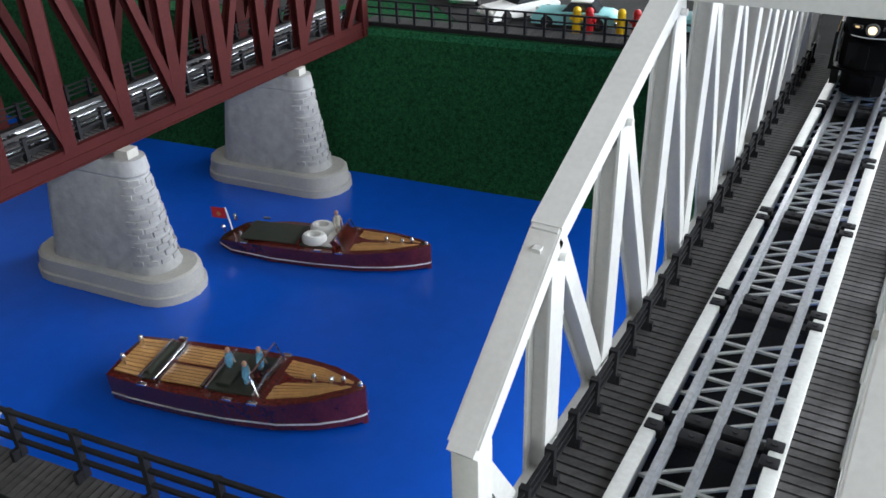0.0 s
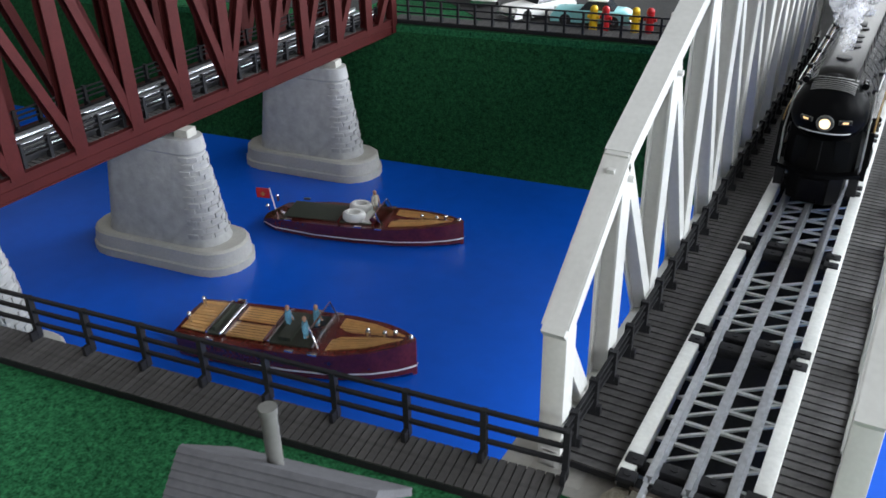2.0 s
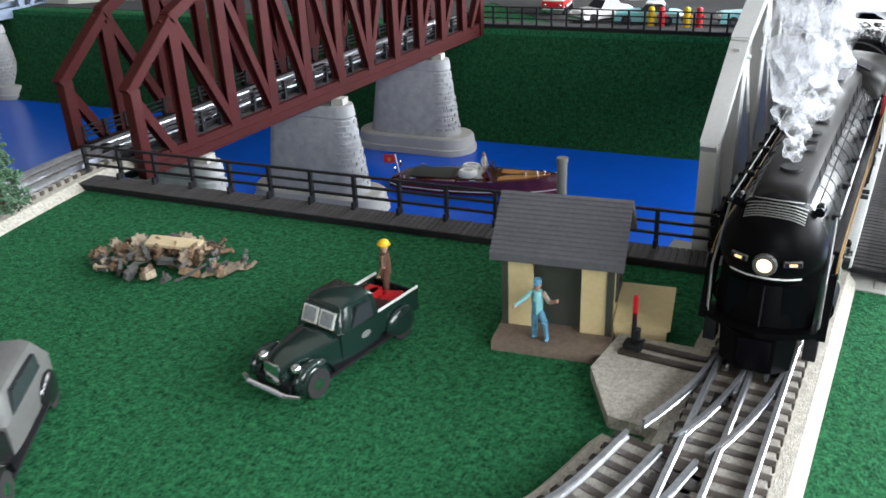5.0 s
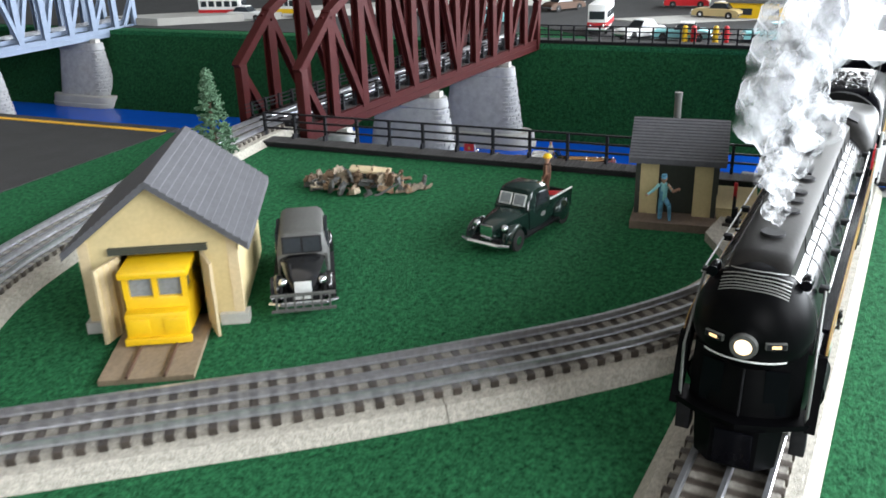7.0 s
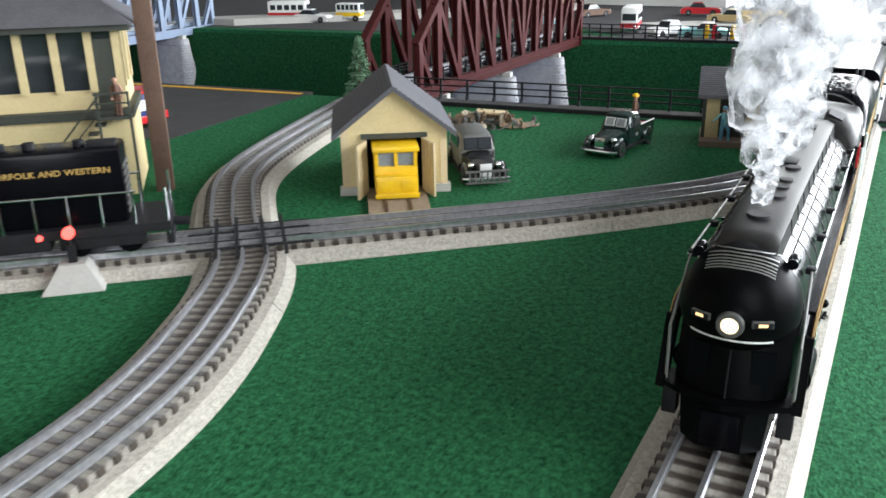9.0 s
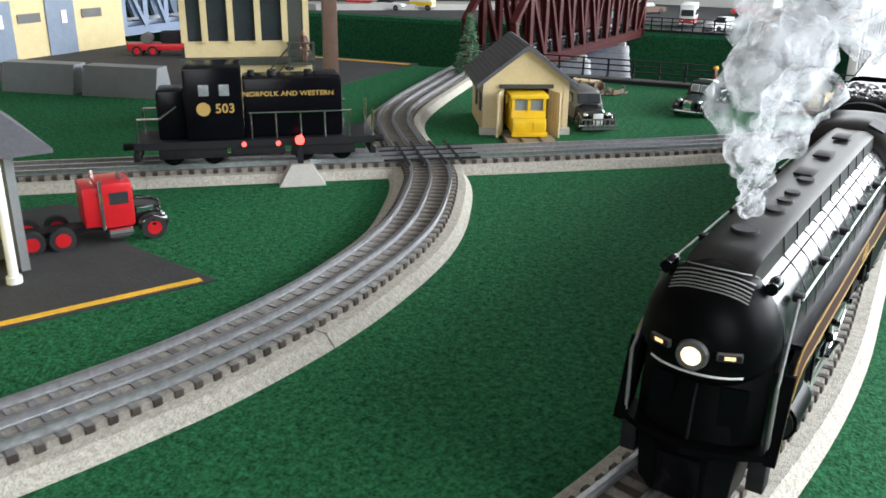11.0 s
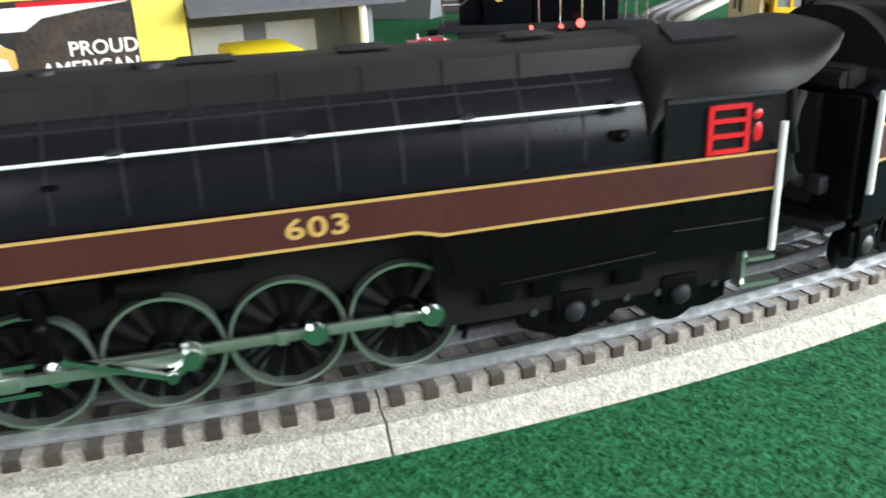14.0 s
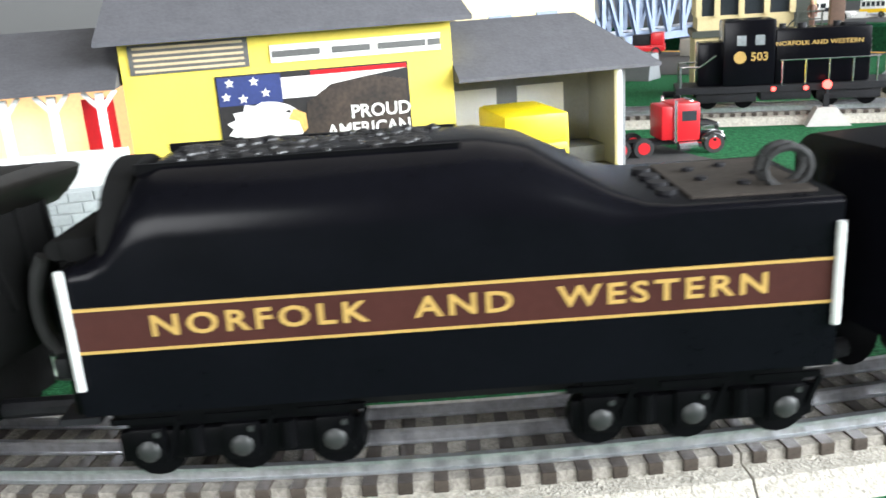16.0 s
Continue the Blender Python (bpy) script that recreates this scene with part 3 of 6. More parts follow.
# ---- tracks ----
track("railway_track", main_line, "three-rail model track with dark ties on grey roadbed")
track("railway_track", LINE2, "three-rail curved model track with dark ties on grey roadbed")
track("railway_track", LINE3, "three-rail model track crossing the lawn on grey roadbed")
turnout = thing("track_switch", "track switch with diverging steel rails on grey roadbed", "track switch", kind="structure")
branch = spline([(0, -10), (-.12, -13), (-.6, -16.5), (-1.3, -19.2), (-2.2, -21.7)])
for o in (-1.59, 0, 1.59):
    part("rail", sweep(branch, [(o - .1, -.42), (o - .1, -.36), (o - .05, -.32), (o - .05, -.14), (o - .09, -.1), (o - .09, .012), (o + .09, .012), (o + .09, -.1), (o + .05, -.14), (o + .05, -.32), (o + .1, -.36), (o + .1, -.42)]), RAIL, turnout, "diverging rail")
for x, y, l, r in ((-.2, -15.2, 2.4, 4), (-1.1, -13.4, 1.6, 0), (.75, -13.6, 1.6, 2), (-.9, -17.6, 2.2, 12)):
    part("guard_rail", Shape().box(0, 0, -.4, .16, l, .36, bevel=.03), RAIL, turnout, m=at(x, y, 0, -r))
for x, y in ((-.8, -11.2), (.8, -11.2), (-.8, -16.8)):
    part("frog_plate", Shape().box(0, 0, -.44, .7, .9, .16, bevel=.04), BLACKP, turnout, m=at(x, y, 0))
cross = thing("track_crossing", "black plastic track crossing with guard rails", "track crossing", at(-34.3, -60.2, -.1, heading(.75, .66)))
for o in (-2.3, -.9, .9, 2.3):
    part("guard_rail", Shape().box(0, o, 0, 8.5, .26, .13), BLACKP, cross)
    part("guard_rail", Shape().box(o, 0, .0, .26, 8.5, .12), BLACKP, cross)


# ---- buildings ----
def gable_house(t, w, d, eave, ridge, over, wall_mat, roof_mat, hole=None):
    """Walls and shingled roof; front faces -y, ridge runs along y; hole: (half width, height) in the front."""
    if hole:
        hw, hh = hole
        front = Shape().prism([(-w / 2, 0), (-hw, 0), (-hw, hh), (hw, hh), (hw, 0), (w / 2, 0), (w / 2, eave), (0, ridge), (-w / 2, eave)], "y", -d / 2 - .2, -d / 2 + .2)
    else:
        front = Shape().prism([(-w / 2, 0), (w / 2, 0), (w / 2, eave), (0, ridge), (-w / 2, eave)], "y", -d / 2 - .2, -d / 2 + .2)
    part("wall", front, wall_mat, t)
    part("wall", Shape().prism([(-w / 2, 0), (w / 2, 0), (w / 2, eave), (0, ridge), (-w / 2, eave)], "y", d / 2 - .2, d / 2 + .2), wall_mat, t)
    for sx in (-1, 1):
        part("wall", Shape().box(sx * (w / 2 - .2), 0, 0, .4, d - .4, eave), wall_mat, t)
    slope = (ridge - eave) / (w / 2)
    n = 14
    run = w / 2 + over
    for sx in (-1, 1):
        roof = part("roof", Shape().prism([(sx * run, eave - over * slope), (0, ridge), (0, ridge + .35), (sx * run, eave - over * slope + .35)], "y", -d / 2 - over, d / 2 + over), roof_mat, t)
        for i in range(n):
            a, b = i / n, (i + 1) / n
            x0, x1 = sx * run * (1 - a), sx * run * (1 - b)
            z0, z1 = ridge - slope * abs(x0), ridge - slope * abs(x1)
            part("shingle", Shape().prism([(x0, z0 + .35), (x1, z1 + .35), (x1, z1 + .40), (x0, z0 + .50)], "y", -d / 2 - over - .02, d / 2 + over + .02), roof_mat, roof)
    return t


TANPAD = mat("tan_planks", (0.24, 0.18, 0.12), 0.8, vary=0.2, scale=90)
garage_rz = heading(.826, .563)
garage = thing("motor_car_shed", "cream wooden garage with grey shingle roof and open doors", "garage", at(-36.0, -38.2, GROUND_Z, garage_rz))
gable_house(garage, 8.6, 11.0, 5.6, 8.9, .95, CREAM, SHINGLE, hole=(2.35, 4.9))
for sx in (-1, 1):
    part("corner_board", Shape().box(sx * 4.2, -5.55, 0, .6, .5, 5.7), CREAM2, garage)
    part("footing", Shape().box(sx * 3.9, -5.6, 0, 1.7, .9, .7), CONC, garage)
    door = part("door", Shape().box(0, 0, 0, 2.2, .18, 4.6), CREAM2, garage, "open plank door", m=at(sx * 2.4, -5.7, .1, 0) @ pose(0, 0, 0, 0, 0, -sx * 68) @ at(sx * 1.1, 0, 0))
    for k in range(4):
        part("batten", Shape().box(-.8 + k * .53, -.1, .05, .06, .08, 4.5), CREAM, door)
part("lintel", Shape().box(0, -5.75, 4.85, 5.6, .45, .4), TRIM, garage, "dark timber lintel")
part("floor_slab", Shape().box(0, -8.6, 0, 5.0, 7.4, .3), TANPAD, garage, "tan plank ramp")
for sx in (-1, 1):
    part("pad_rail", Shape().box(sx * 1.0, -8.6, .3, .15, 7.4, .14), BROWN, garage)
# added near-black board paints the shade inside the garage
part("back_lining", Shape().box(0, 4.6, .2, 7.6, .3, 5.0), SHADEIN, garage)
for k in (-2.5, 1.0):
    part("window", Shape().box(-4.35, k, 2.0, .2, 1.3, 1.9), TRIM, garage)

speeder = thing("rail_speeder", "bright yellow rail inspection car in the garage doorway", "rail car", at(-36.0, -38.2, GROUND_Z + .3, garage_rz) @ at(0, -7.0, 0, 0))
part("body", Shape().box(0, 1.6, .4, 3.6, 4.6, 2.2, bevel=.15), YELLOW, speeder)
part("hood", Shape().box(0, -.9, .4, 3.5, 1.2, 1.5, bevel=.12), YELLOW, speeder)
for x in (-1.62, 0, 1.62):
    part("window_post", Shape().box(x, -.6, 2.5, .3, .3, 1.4), YELLOW, speeder)
for x in (-1.62, 1.62):
    for y in (1.2, 3.6):
        part("window_post", Shape().box(x, y, 2.5, .3, .3, 1.4), YELLOW, speeder)
part("roof", Shape().box(0, 1.6, 3.8, 3.9, 5.2, .45, bevel=.15), YELLOW, speeder)
part("glass", Shape().box(0, 1.5, 2.6, 3.1, 4.0, 1.2), BRIGHTPANE, speeder)
for x in (-1.0, 1.0):
    part("hatch", Shape().box(x, -1.55, .7, 1.2, .1, .9, bevel=.03), YELLOW, speeder)
part("bumper", Shape().box(0, -1.6, .1, 3.7, .35, .4, bevel=.06), YELLOW, speeder)
for x in (-1.0, 1.0):
    for y in (-.6, 3.2):
        part("wheel", Shape().rod((x - .15, y, .4), (x + .15, y, .4), .5, n=14), BLACKP, speeder)

PORCH = mat("worn_brown_planks", (0.17, 0.125, 0.095), 0.75, vary=0.25, scale=70, bump=0.3)
shed_rz = 11.0
hut = thing("yard_hut", "small cream yard hut with grey roof, open door and wooden step", "hut", at(-10.7, -11.1, GROUND_Z, shed_rz))
W, D, EV, RG = 5.6, 4.2, 5.3, 7.2
front = Shape()
for x, sx in ((-2.05, 1.5), (2.05, 1.5)):
    front.box(x, -D / 2, .6, sx, .3, EV - .6)
part("front_wall", front.box(0, -D / 2, 4.6, 2.4, .3, .5), CREAM, hut)
part("back_wall", Shape().box(0, D / 2, .6, W, .3, EV - .6), CREAM, hut)
for sx in (-1, 1):
    part("gable_wall", Shape().prism([(-D / 2, .6), (D / 2, .6), (D / 2, EV), (0, RG - .2), (-D / 2, EV)], "x", sx * W / 2 - .15, sx * W / 2 + .15), CREAM, hut)
    part("corner_post", Shape().box(sx * W / 2, -D / 2 - .02, .5, .35, .42, EV - .3), TRIM, hut)
    sl = (RG - EV) / (D / 2)
    roof = part("roof", Shape().prism([(sx * (D / 2 + .7), EV - sl * .7), (0, RG), (0, RG + .3), (sx * (D / 2 + .7), EV - sl * .7 + .3)], "x", -W / 2 - .7, W / 2 + .7), SHINGLE, hut)
    for i in range(14):
        a, b = i / 14, (i + 1) / 14
        y0, y1 = sx * (D / 2 + .7) * (1 - a), sx * (D / 2 + .7) * (1 - b)
        part("shingle", Shape().prism([(y0, RG - sl * abs(y0) + .3), (y1, RG - sl * abs(y1) + .3), (y1, RG - sl * abs(y1) + .34), (y0, RG - sl * abs(y0) + .43)], "x", -W / 2 - .72, W / 2 + .72), SHINGLE, roof)
part("chimney", Shape().rod((-.4, .7, 5.8), (-.4, .7, 9.3), .27, n=14).rod((-.4, .7, 9.1), (-.4, .7, 9.35), .31, n=14), GREYP, hut, "grey metal stove pipe")
part("floor", Shape().box(0, -.95, 0, W + .6, D + 2.3, .6), PORCH, hut, "brown plank porch floor")
part("dark_doorway", Shape().box(0, -D / 2 + .5, .6, 2.6, .2, 4.1), TRIM, hut, "dark olive plank door")
win = part("window", Shape().box(W / 2 + .1, 0, 2.2, .12, 1.9, 2.2), GLASS, hut)
for a in ((W / 2 + .18, -1.0, 2.1, .14, .2, 2.5), (W / 2 + .18, 1.0, 2.1, .14, .2, 2.5), (W / 2 + .18, 0, 2.05, .14, 2.2, .2), (W / 2 + .18, 0, 4.4, .14, 2.2, .2), (W / 2 + .18, 0, 3.2, .1, 2.0, .1), (W / 2 + .18, 0, 2.2, .1, .1, 2.2)):
    part("frame", Shape().box(*a), TRIM, win)
coal_bin = thing("storage_bin", "tan wooden bin with sloping lid beside the hut", "bin", at(-10.7, -11.1, GROUND_Z, shed_rz))
part("body", Shape().prism([(-1.75, 0), (1.4, 0), (1.4, 1.75), (-1.75, 1.15)], "x", 3.02, 5.75), CREAM2, coal_bin)
part("lid", Shape().prism([(-1.95, 1.12), (1.5, 1.78), (1.5, 1.98), (-1.95, 1.32)], "x", 3.0, 5.95), CREAM, coal_bin)
for z in (.35, .75):
    part("board", Shape().box(4.4, -1.78, z, 2.7, .08, .3), CREAM, coal_bin)


def figure(m, label, body, head, h=3.6, hat=None, sit=False, shirt=None):
    """A small painted figurine as one plain shape; sit: one leg bent, arms spread."""
    s = Shape()
    k = h / 3.6
    marks = []

    def paint(slot):
        marks.append((len(s.bm.faces), slot))
    leg = .46 * h
    s.rod((-.16 * k, 0, 0), (-.13 * k, 0, leg), .17 * k, .22 * k, 8)
    if sit:
        s.rod((.14 * k, 0, leg), (.55 * k, -.55 * k, leg * .78), .22 * k, .18 * k, 8).rod((.55 * k, -.55 * k, leg * .78), (.62 * k, -.3 * k, leg * .12), .17 * k, .13 * k, 8)
        s.ball(.64 * k, -.42 * k, leg * .08, .17 * k, .8, 1.5, .7, 8)
    else:
        s.rod((.16 * k, 0, 0), (.13 * k, 0, leg), .17 * k, .22 * k, 8).ball(.16 * k, -.1 * k, .1 * k, .16 * k, .9, 1.6, .7, 8)
    s.ball(-.16 * k, -.1 * k, .1 * k, .16 * k, .9, 1.6, .7, 8)
    s.rod((0, 0, leg - .1 * k), (0, 0, .66 * h), .30 * k, .33 * k, 10)
    paint(0)
    s.rod((0, 0, .66 * h), (0, 0, .82 * h), .34 * k, .26 * k, 10)
    for sx in (-1, 1):
        hand = (sx * 1.15 * k, -.5 * k, (.74 if sx > 0 else .58) * h) if sit else (sx * .42 * k, -.3 * k, .46 * h)
        elbow = (sx * .75 * k, -.2 * k, .66 * h) if sit else (sx * .52 * k, 0, .62 * h)
        s.rod((sx * .3 * k, 0, .79 * h), elbow, .14 * k, .12 * k, 8).rod(elbow, hand, .12 * k, .09 * k, 8)
    paint(1)
    for sx in (-1, 1):
        s.ball(*((sx * 1.2 * k, -.55 * k, (.75 if sx > 0 else .57) * h) if sit else (sx * .42 * k, -.34 * k, .44 * h)), .12 * k, n=8)
    s.rod((0, 0, .81 * h), (0, 0, .86 * h), .12 * k, n=8).ball(0, 0, .91 * h, .23 * k, sz=1.2)
    paint(2)
    if hat:
        s.rod((0, -.02, .95 * h), (0, -.02, 1.02 * h), .25 * k, .22 * k, 10).box(0, -.28 * k, .945 * h, .34 * k, .26 * k, .05 * k)
    paint(0)
    faces = list(s.bm.faces)
    start = 0
    for end, slot in marks:
        for f in faces[start:end]:
            f.material_index = slot
        start = end
    me = s.done(40)
    for mt in (body, shirt or body, head):
        me.materials.append(mt)
    return tagged(part("figurine", me, body, m=m), label, "figurine")


figure(at(-10.9, -14.4, GROUND_Z + .6, 10), "painted blue overall figurine leaning at the hut door", BLUEF, FLESH, 3.4, True, True, CYAN)

# ---- vehicles: local x ahead ----
def wheel(parent, x, y, r, w, tyre=RUBBER, hub=CHROME, rim=.42):
    s = part("wheel", Shape().rod((x, y - w / 2, r), (x, y + w / 2, r), r, n=18), tyre, parent)
    part("rim", Shape().rod((x, y - w / 2 - .03, r), (x, y + w / 2 + .03, r), r * rim, n=14), hub, s)
    return s


def old_car(name, m, label, paint, length=9.0, width=3.4, pickup=False, grille=CHROME, roof=None, z=.0):
    t = thing(name, label, "car" if not pickup else "pickup truck", m)
    L, W = length, width
    part("chassis", Shape().box(0, 0, .55, L * .92, W * .62, .5), BLACKP, t)
    hood = [[(x, sy * wy * k, zz) for sy, k, zz in ((-1, 1, z0), (-1, .95, z1 - .25), (-1, .55, z1), (1, .55, z1), (1, .95, z1 - .25), (1, 1, z0))]
            for x, wy, z0, z1 in ((L * .10, W * .40, .8, 2.35), (L * .30, W * .30, .8, 2.25), (L * .42, W * .22, .8, 2.05), (L * .45, W * .16, .9, 1.8))]
    part("hood", Shape().loft(hood), paint, t)
    cab_end = -L * .16 if pickup else -L * .44
    cab = [[(x, sy * wy * k, zz) for sy, k, zz in ((-1, 1, .8), (-1, 1, 2.3), (-1, .80, zt - .2), (-1, .6, zt), (1, .6, zt), (1, .80, zt - .2), (1, 1, 2.3), (1, 1, .8))]
           for x, wy, zt in ((L * .12, W * .40, 2.5), (L * .07, W * .42, 3.62), (L * .01, W * .43, 3.8), (cab_end * .8, W * .43, 3.75), (cab_end, W * .42, 3.55 if pickup else 2.4))]
    part("cabin", Shape().loft(cab), roof or paint, t)
    ws = part("windscreen", Shape().beam((L * .126, 0, 2.42), (L * .084, 0, 3.42), W * .64, .1), paint if pickup else BLACKP, t, "windscreen frame")
    for sy in (-1, 1):
        part("pane", Shape().beam((L * .128, sy * W * .155, 2.52), (L * .094, sy * W * .155, 3.32), W * .27, .12), SILVER if pickup else GLASS, ws, "split windscreen pane")
        if pickup:
            part("glass", Shape().beam((L * .130, sy * W * .155, 2.6), (L * .098, sy * W * .155, 3.26), W * .22, .13), BRIGHTPANE, ws)
    for sy in (-1, 1):
        part("side_window", Shape().prism([(L * .05, 2.4), (-L * .02, 2.4), (cab_end * .7, 2.4), (cab_end * .65, 3.3), (L * .0, 3.35)], "y", sy * W * .405 - .1, sy * W * .405 + .1), GLASS, t)
        f = Shape()
        f.loft([[(L * .33 + math.cos(a) * (1.15), sy * (W * .5 - o) , .75 + math.sin(a) * 1.05) for a in [math.radians(d) for d in range(0, 181, 20)]] for o in (0, .35, .75)], closed=False)
        f.ball(L * .33, sy * W * .40, 1.0, 1.0, 1.25, .38, .95)
        part("front_fender", f, paint, t)
        part("rear_fender", Shape().ball(-L * .32, sy * W * .44, 1.0, 1.0, 1.2, .32, .95), paint, t)
        part("running_board", Shape().box(0, sy * W * .43, .62, L * .5, .55, .16), BLACKP, t)
        part("headlight", Shape().ball(L * .40, sy * W * .30, 1.75, .3, .9, 1, 1), CHROME, t)
        for x in (.33, -.32):
            wheel(t, L * x, sy * W * .43, .78, .5)
    part("grille", Shape().box(L * .455, 0, .85, .16, W * .26, 1.15, bevel=.05), grille, t)
    part("bumper", Shape().rod((L * .5, -W * .34, .75), (L * .5, W * .34, .75), .17).rod((L * .5, -W * .34, .75), (L * .47, -W * .52, .75), .17, .12).rod((L * .5, W * .34, .75), (L * .47, W * .52, .75), .17, .12), CHROME, t)
    if pickup:
        part("bed_floor", Shape().box(-L * .32, 0, 1.0, L * .32, W * .8, .15), BLACKP, t)
        for sy in (-1, 1):
            part("bed_side", Shape().box(-L * .32, sy * W * .40, 1.0, L * .33, .14, 1.1).box(-L * .32, sy * W * .40, 2.0, L * .33, .2, .3), paint, t)
            part("bed_rail", Shape().rod((-L * .49, sy * W * .40, 2.36), (-L * .155, sy * W * .40, 2.36), .08), SILVER, t, "bright bed rail")
            part("door_sign", Shape().ball(-L * .05, sy * W * .425, 1.6, .5, 1, .06, .55), SILVERD, t, "pale round door emblem")
        part("tailgate", Shape().box(-L * .485, 0, 1.0, .14, W * .8, 1.1), paint, t)
    return t


truck = old_car("pickup_truck", at(-20.05, -19.8, GROUND_Z, heading(-.13, -.99)), "dark green vintage pickup truck with red load, parked on grass", GREENP, 10.2, 3.8, True)
for i, (x, y, sx, sy, a) in enumerate(((-2.5, .4, 2.0, 1.5, 12), (-3.5, -.6, 2.0, 1.1, -20), (-4.3, .6, 1.2, 1.2, 30), (-2.6, -.9, 1.2, .8, 40), (-4.3, -.9, .9, .9, 5))):
    tagged(part("crate", Shape().box(0, 0, 0, sx, sy, .9, bevel=.06), REDP if i else MAROON, m=truck.matrix_world @ at(x * .9, y, 1.16, a)), "red crate in the pickup bed", "crate", "pickup load")
figure(truck.matrix_world @ at(-4.75, -.5, 1.2, 30), "brown painted figurine with yellow hard hat in the pickup bed", BROWNF, FLESH, 3.5, False)
tagged(part("hard_hat", Shape().ball(0, 0, 0, .32, sz=.75).rod((0, 0, -.08), (0, 0, -.02), .38), YELLOW, m=truck.matrix_world @ at(-4.75, -.5, 4.62)), "yellow hard hat on the figurine", "hat")
sedan = old_car("car", at(-29.6, -33.8, GROUND_Z, heading(.60, -.80)), "black and grey vintage car with front rack, parked beside the garage", BLKPAINT, 11.0, 4.0, False, SILVER, GREYP)
for k in range(7):
    part("rack_bar", Shape().box(5.9, -1.6 + k * .53, .5, .14, .12, 1.1), GREYP, sedan)
for h in (.5, 1.5):
    part("rack_rail", Shape().box(5.9, 0, h, .18, 3.9, .15), GREYP, sedan)

# scrap heap
heap = thing("scrap_heap", "heap of rusty brown and grey scrap metal on the grass", "scrap heap", at(-37.0, -15.5, GROUND_Z, 20))
rnd = random.Random(4)
TANMETAL = mat("tan_scrap", (0.30, 0.24, 0.17), 0.7, vary=0.5, scale=90, bump=0.4, rand=0.4)
for i in range(110):
    s = Shape()
    k = i % 5
    u, v = rnd.uniform(.5, 1.3), rnd.uniform(.2, .6)
    if k == 0:
        s.box(0, 0, 0, u * 1.3, v * 1.6, .12, bevel=.02).box(0, v * .6, .1, u * 1.2, .1, .4)
    elif k == 1:
        s.rod((-u, 0, .2), (u, 0, .3), .1, n=8).rod((-u, 0, .2), (-u * .8, 0, .2), .2, n=8)
    elif k == 2:
        s.rod((0, -.1, .5), (0, .1, .5), .52, n=16).rod((0, -.18, .5), (0, .18, .5), .2, n=10)
        for q in range(8):
            c = q * math.pi / 4
            s.box(math.cos(c) * .54, 0, .44 + math.sin(c) * .54, .14, .22, .14)
    elif k == 3:
        s.box(0, 0, 0, u, .14, .18).box(u * .4, 0, .05, .16, v * 2, .2).box(-u * .4, 0, .05, .14, v * 1.6, .2)
    else:
        s.box(0, 0, 0, v * 1.6, v * 1.3, v, bevel=.06).rod((0, 0, v), (0, 0, v + .25), .14, n=8)
    r = rnd.random() ** .55
    a = rnd.uniform(0, 6.28)
    z = (1 - r) * 1.5 * rnd.random()
    part("scrap", s, (RUST, GREYP, TANMETAL)[i % 3], heap, m=at(math.cos(a) * r * 5.4, math.sin(a) * r * 2.5, z + .05) @ pose(0, 0, 0, rnd.uniform(-25, 25), rnd.uniform(-25, 25), rnd.uniform(0, 360)))
part("plank", Shape().box(.5, .2, 1.45, 3.6, 1.2, .25, bevel=.05), CREAM2, heap, "pale plank on the heap", m=pose(0, 0, 0, 5, 4, 0))

# pine tree
tree = thing("pine_tree", "small frosted green model pine tree beside the track", "tree", at(-54.3, -15.3, GROUND_Z))
part("trunk", Shape().rod((0, 0, 0), (0, 0, 8.9), .35, .05), BARK, tree)
cr = Shape()
rnd = random.Random(7)
for i in range(420):
    f = rnd.random() ** 1.3
    z = 1.4 + f * 7.8
    r = (1 - f) * 2.1 * rnd.uniform(.45, 1.05) + .1
    a = rnd.uniform(0, 6.28)
    c = Vector((math.cos(a) * r, math.sin(a) * r, z - r * .12))
    for k in range(3):
        d = Vector((rnd.uniform(-1, 1), rnd.uniform(-1, 1), rnd.uniform(-.4, .6))).normalized() * rnd.uniform(.2, .45)
        cr.rod(tuple(c - d), tuple(c + d), .11, .03, 4)
part("crown", cr, PINE, tree, "frosted green needle crown", smooth=0)


# ---- train ----
def gold(parent, shape):
    return part("stripe", shape, GOLD, parent, "thin gold stripe")


loco = thing("steam_locomotive", "streamlined black steam locomotive with maroon band and lit headlight", "locomotive")
# local x ahead, nose tip near x = 0, z 0 at the rail top


def body_ring(x, w, zt, zb, n=18):
    """Round-topped section, half width w, from zb up to zt."""
    pts = []
    zc = max(zb, zt - w)
    for k in range(n + 1):
        a = math.pi * k / n
        pts.append((x, math.cos(a) * w, zc + math.sin(a) * (zt - zc)))
    pts += [(x, -w, zb), (x, w, zb)]
    return pts


DOME_X, DOME_L, DOME_Z = -1.7, 2.1, 5.7


def dome_x(y, z):
    """Where the bullet nose's skin lies, ahead of (y, z)."""
    k = min(1.0, math.hypot(y / 2.32, (z - DOME_Z) / (2.65 if z > DOME_Z else 1.75)))
    return DOME_X + DOME_L * (1 - k * k) ** (1 / 2.3)


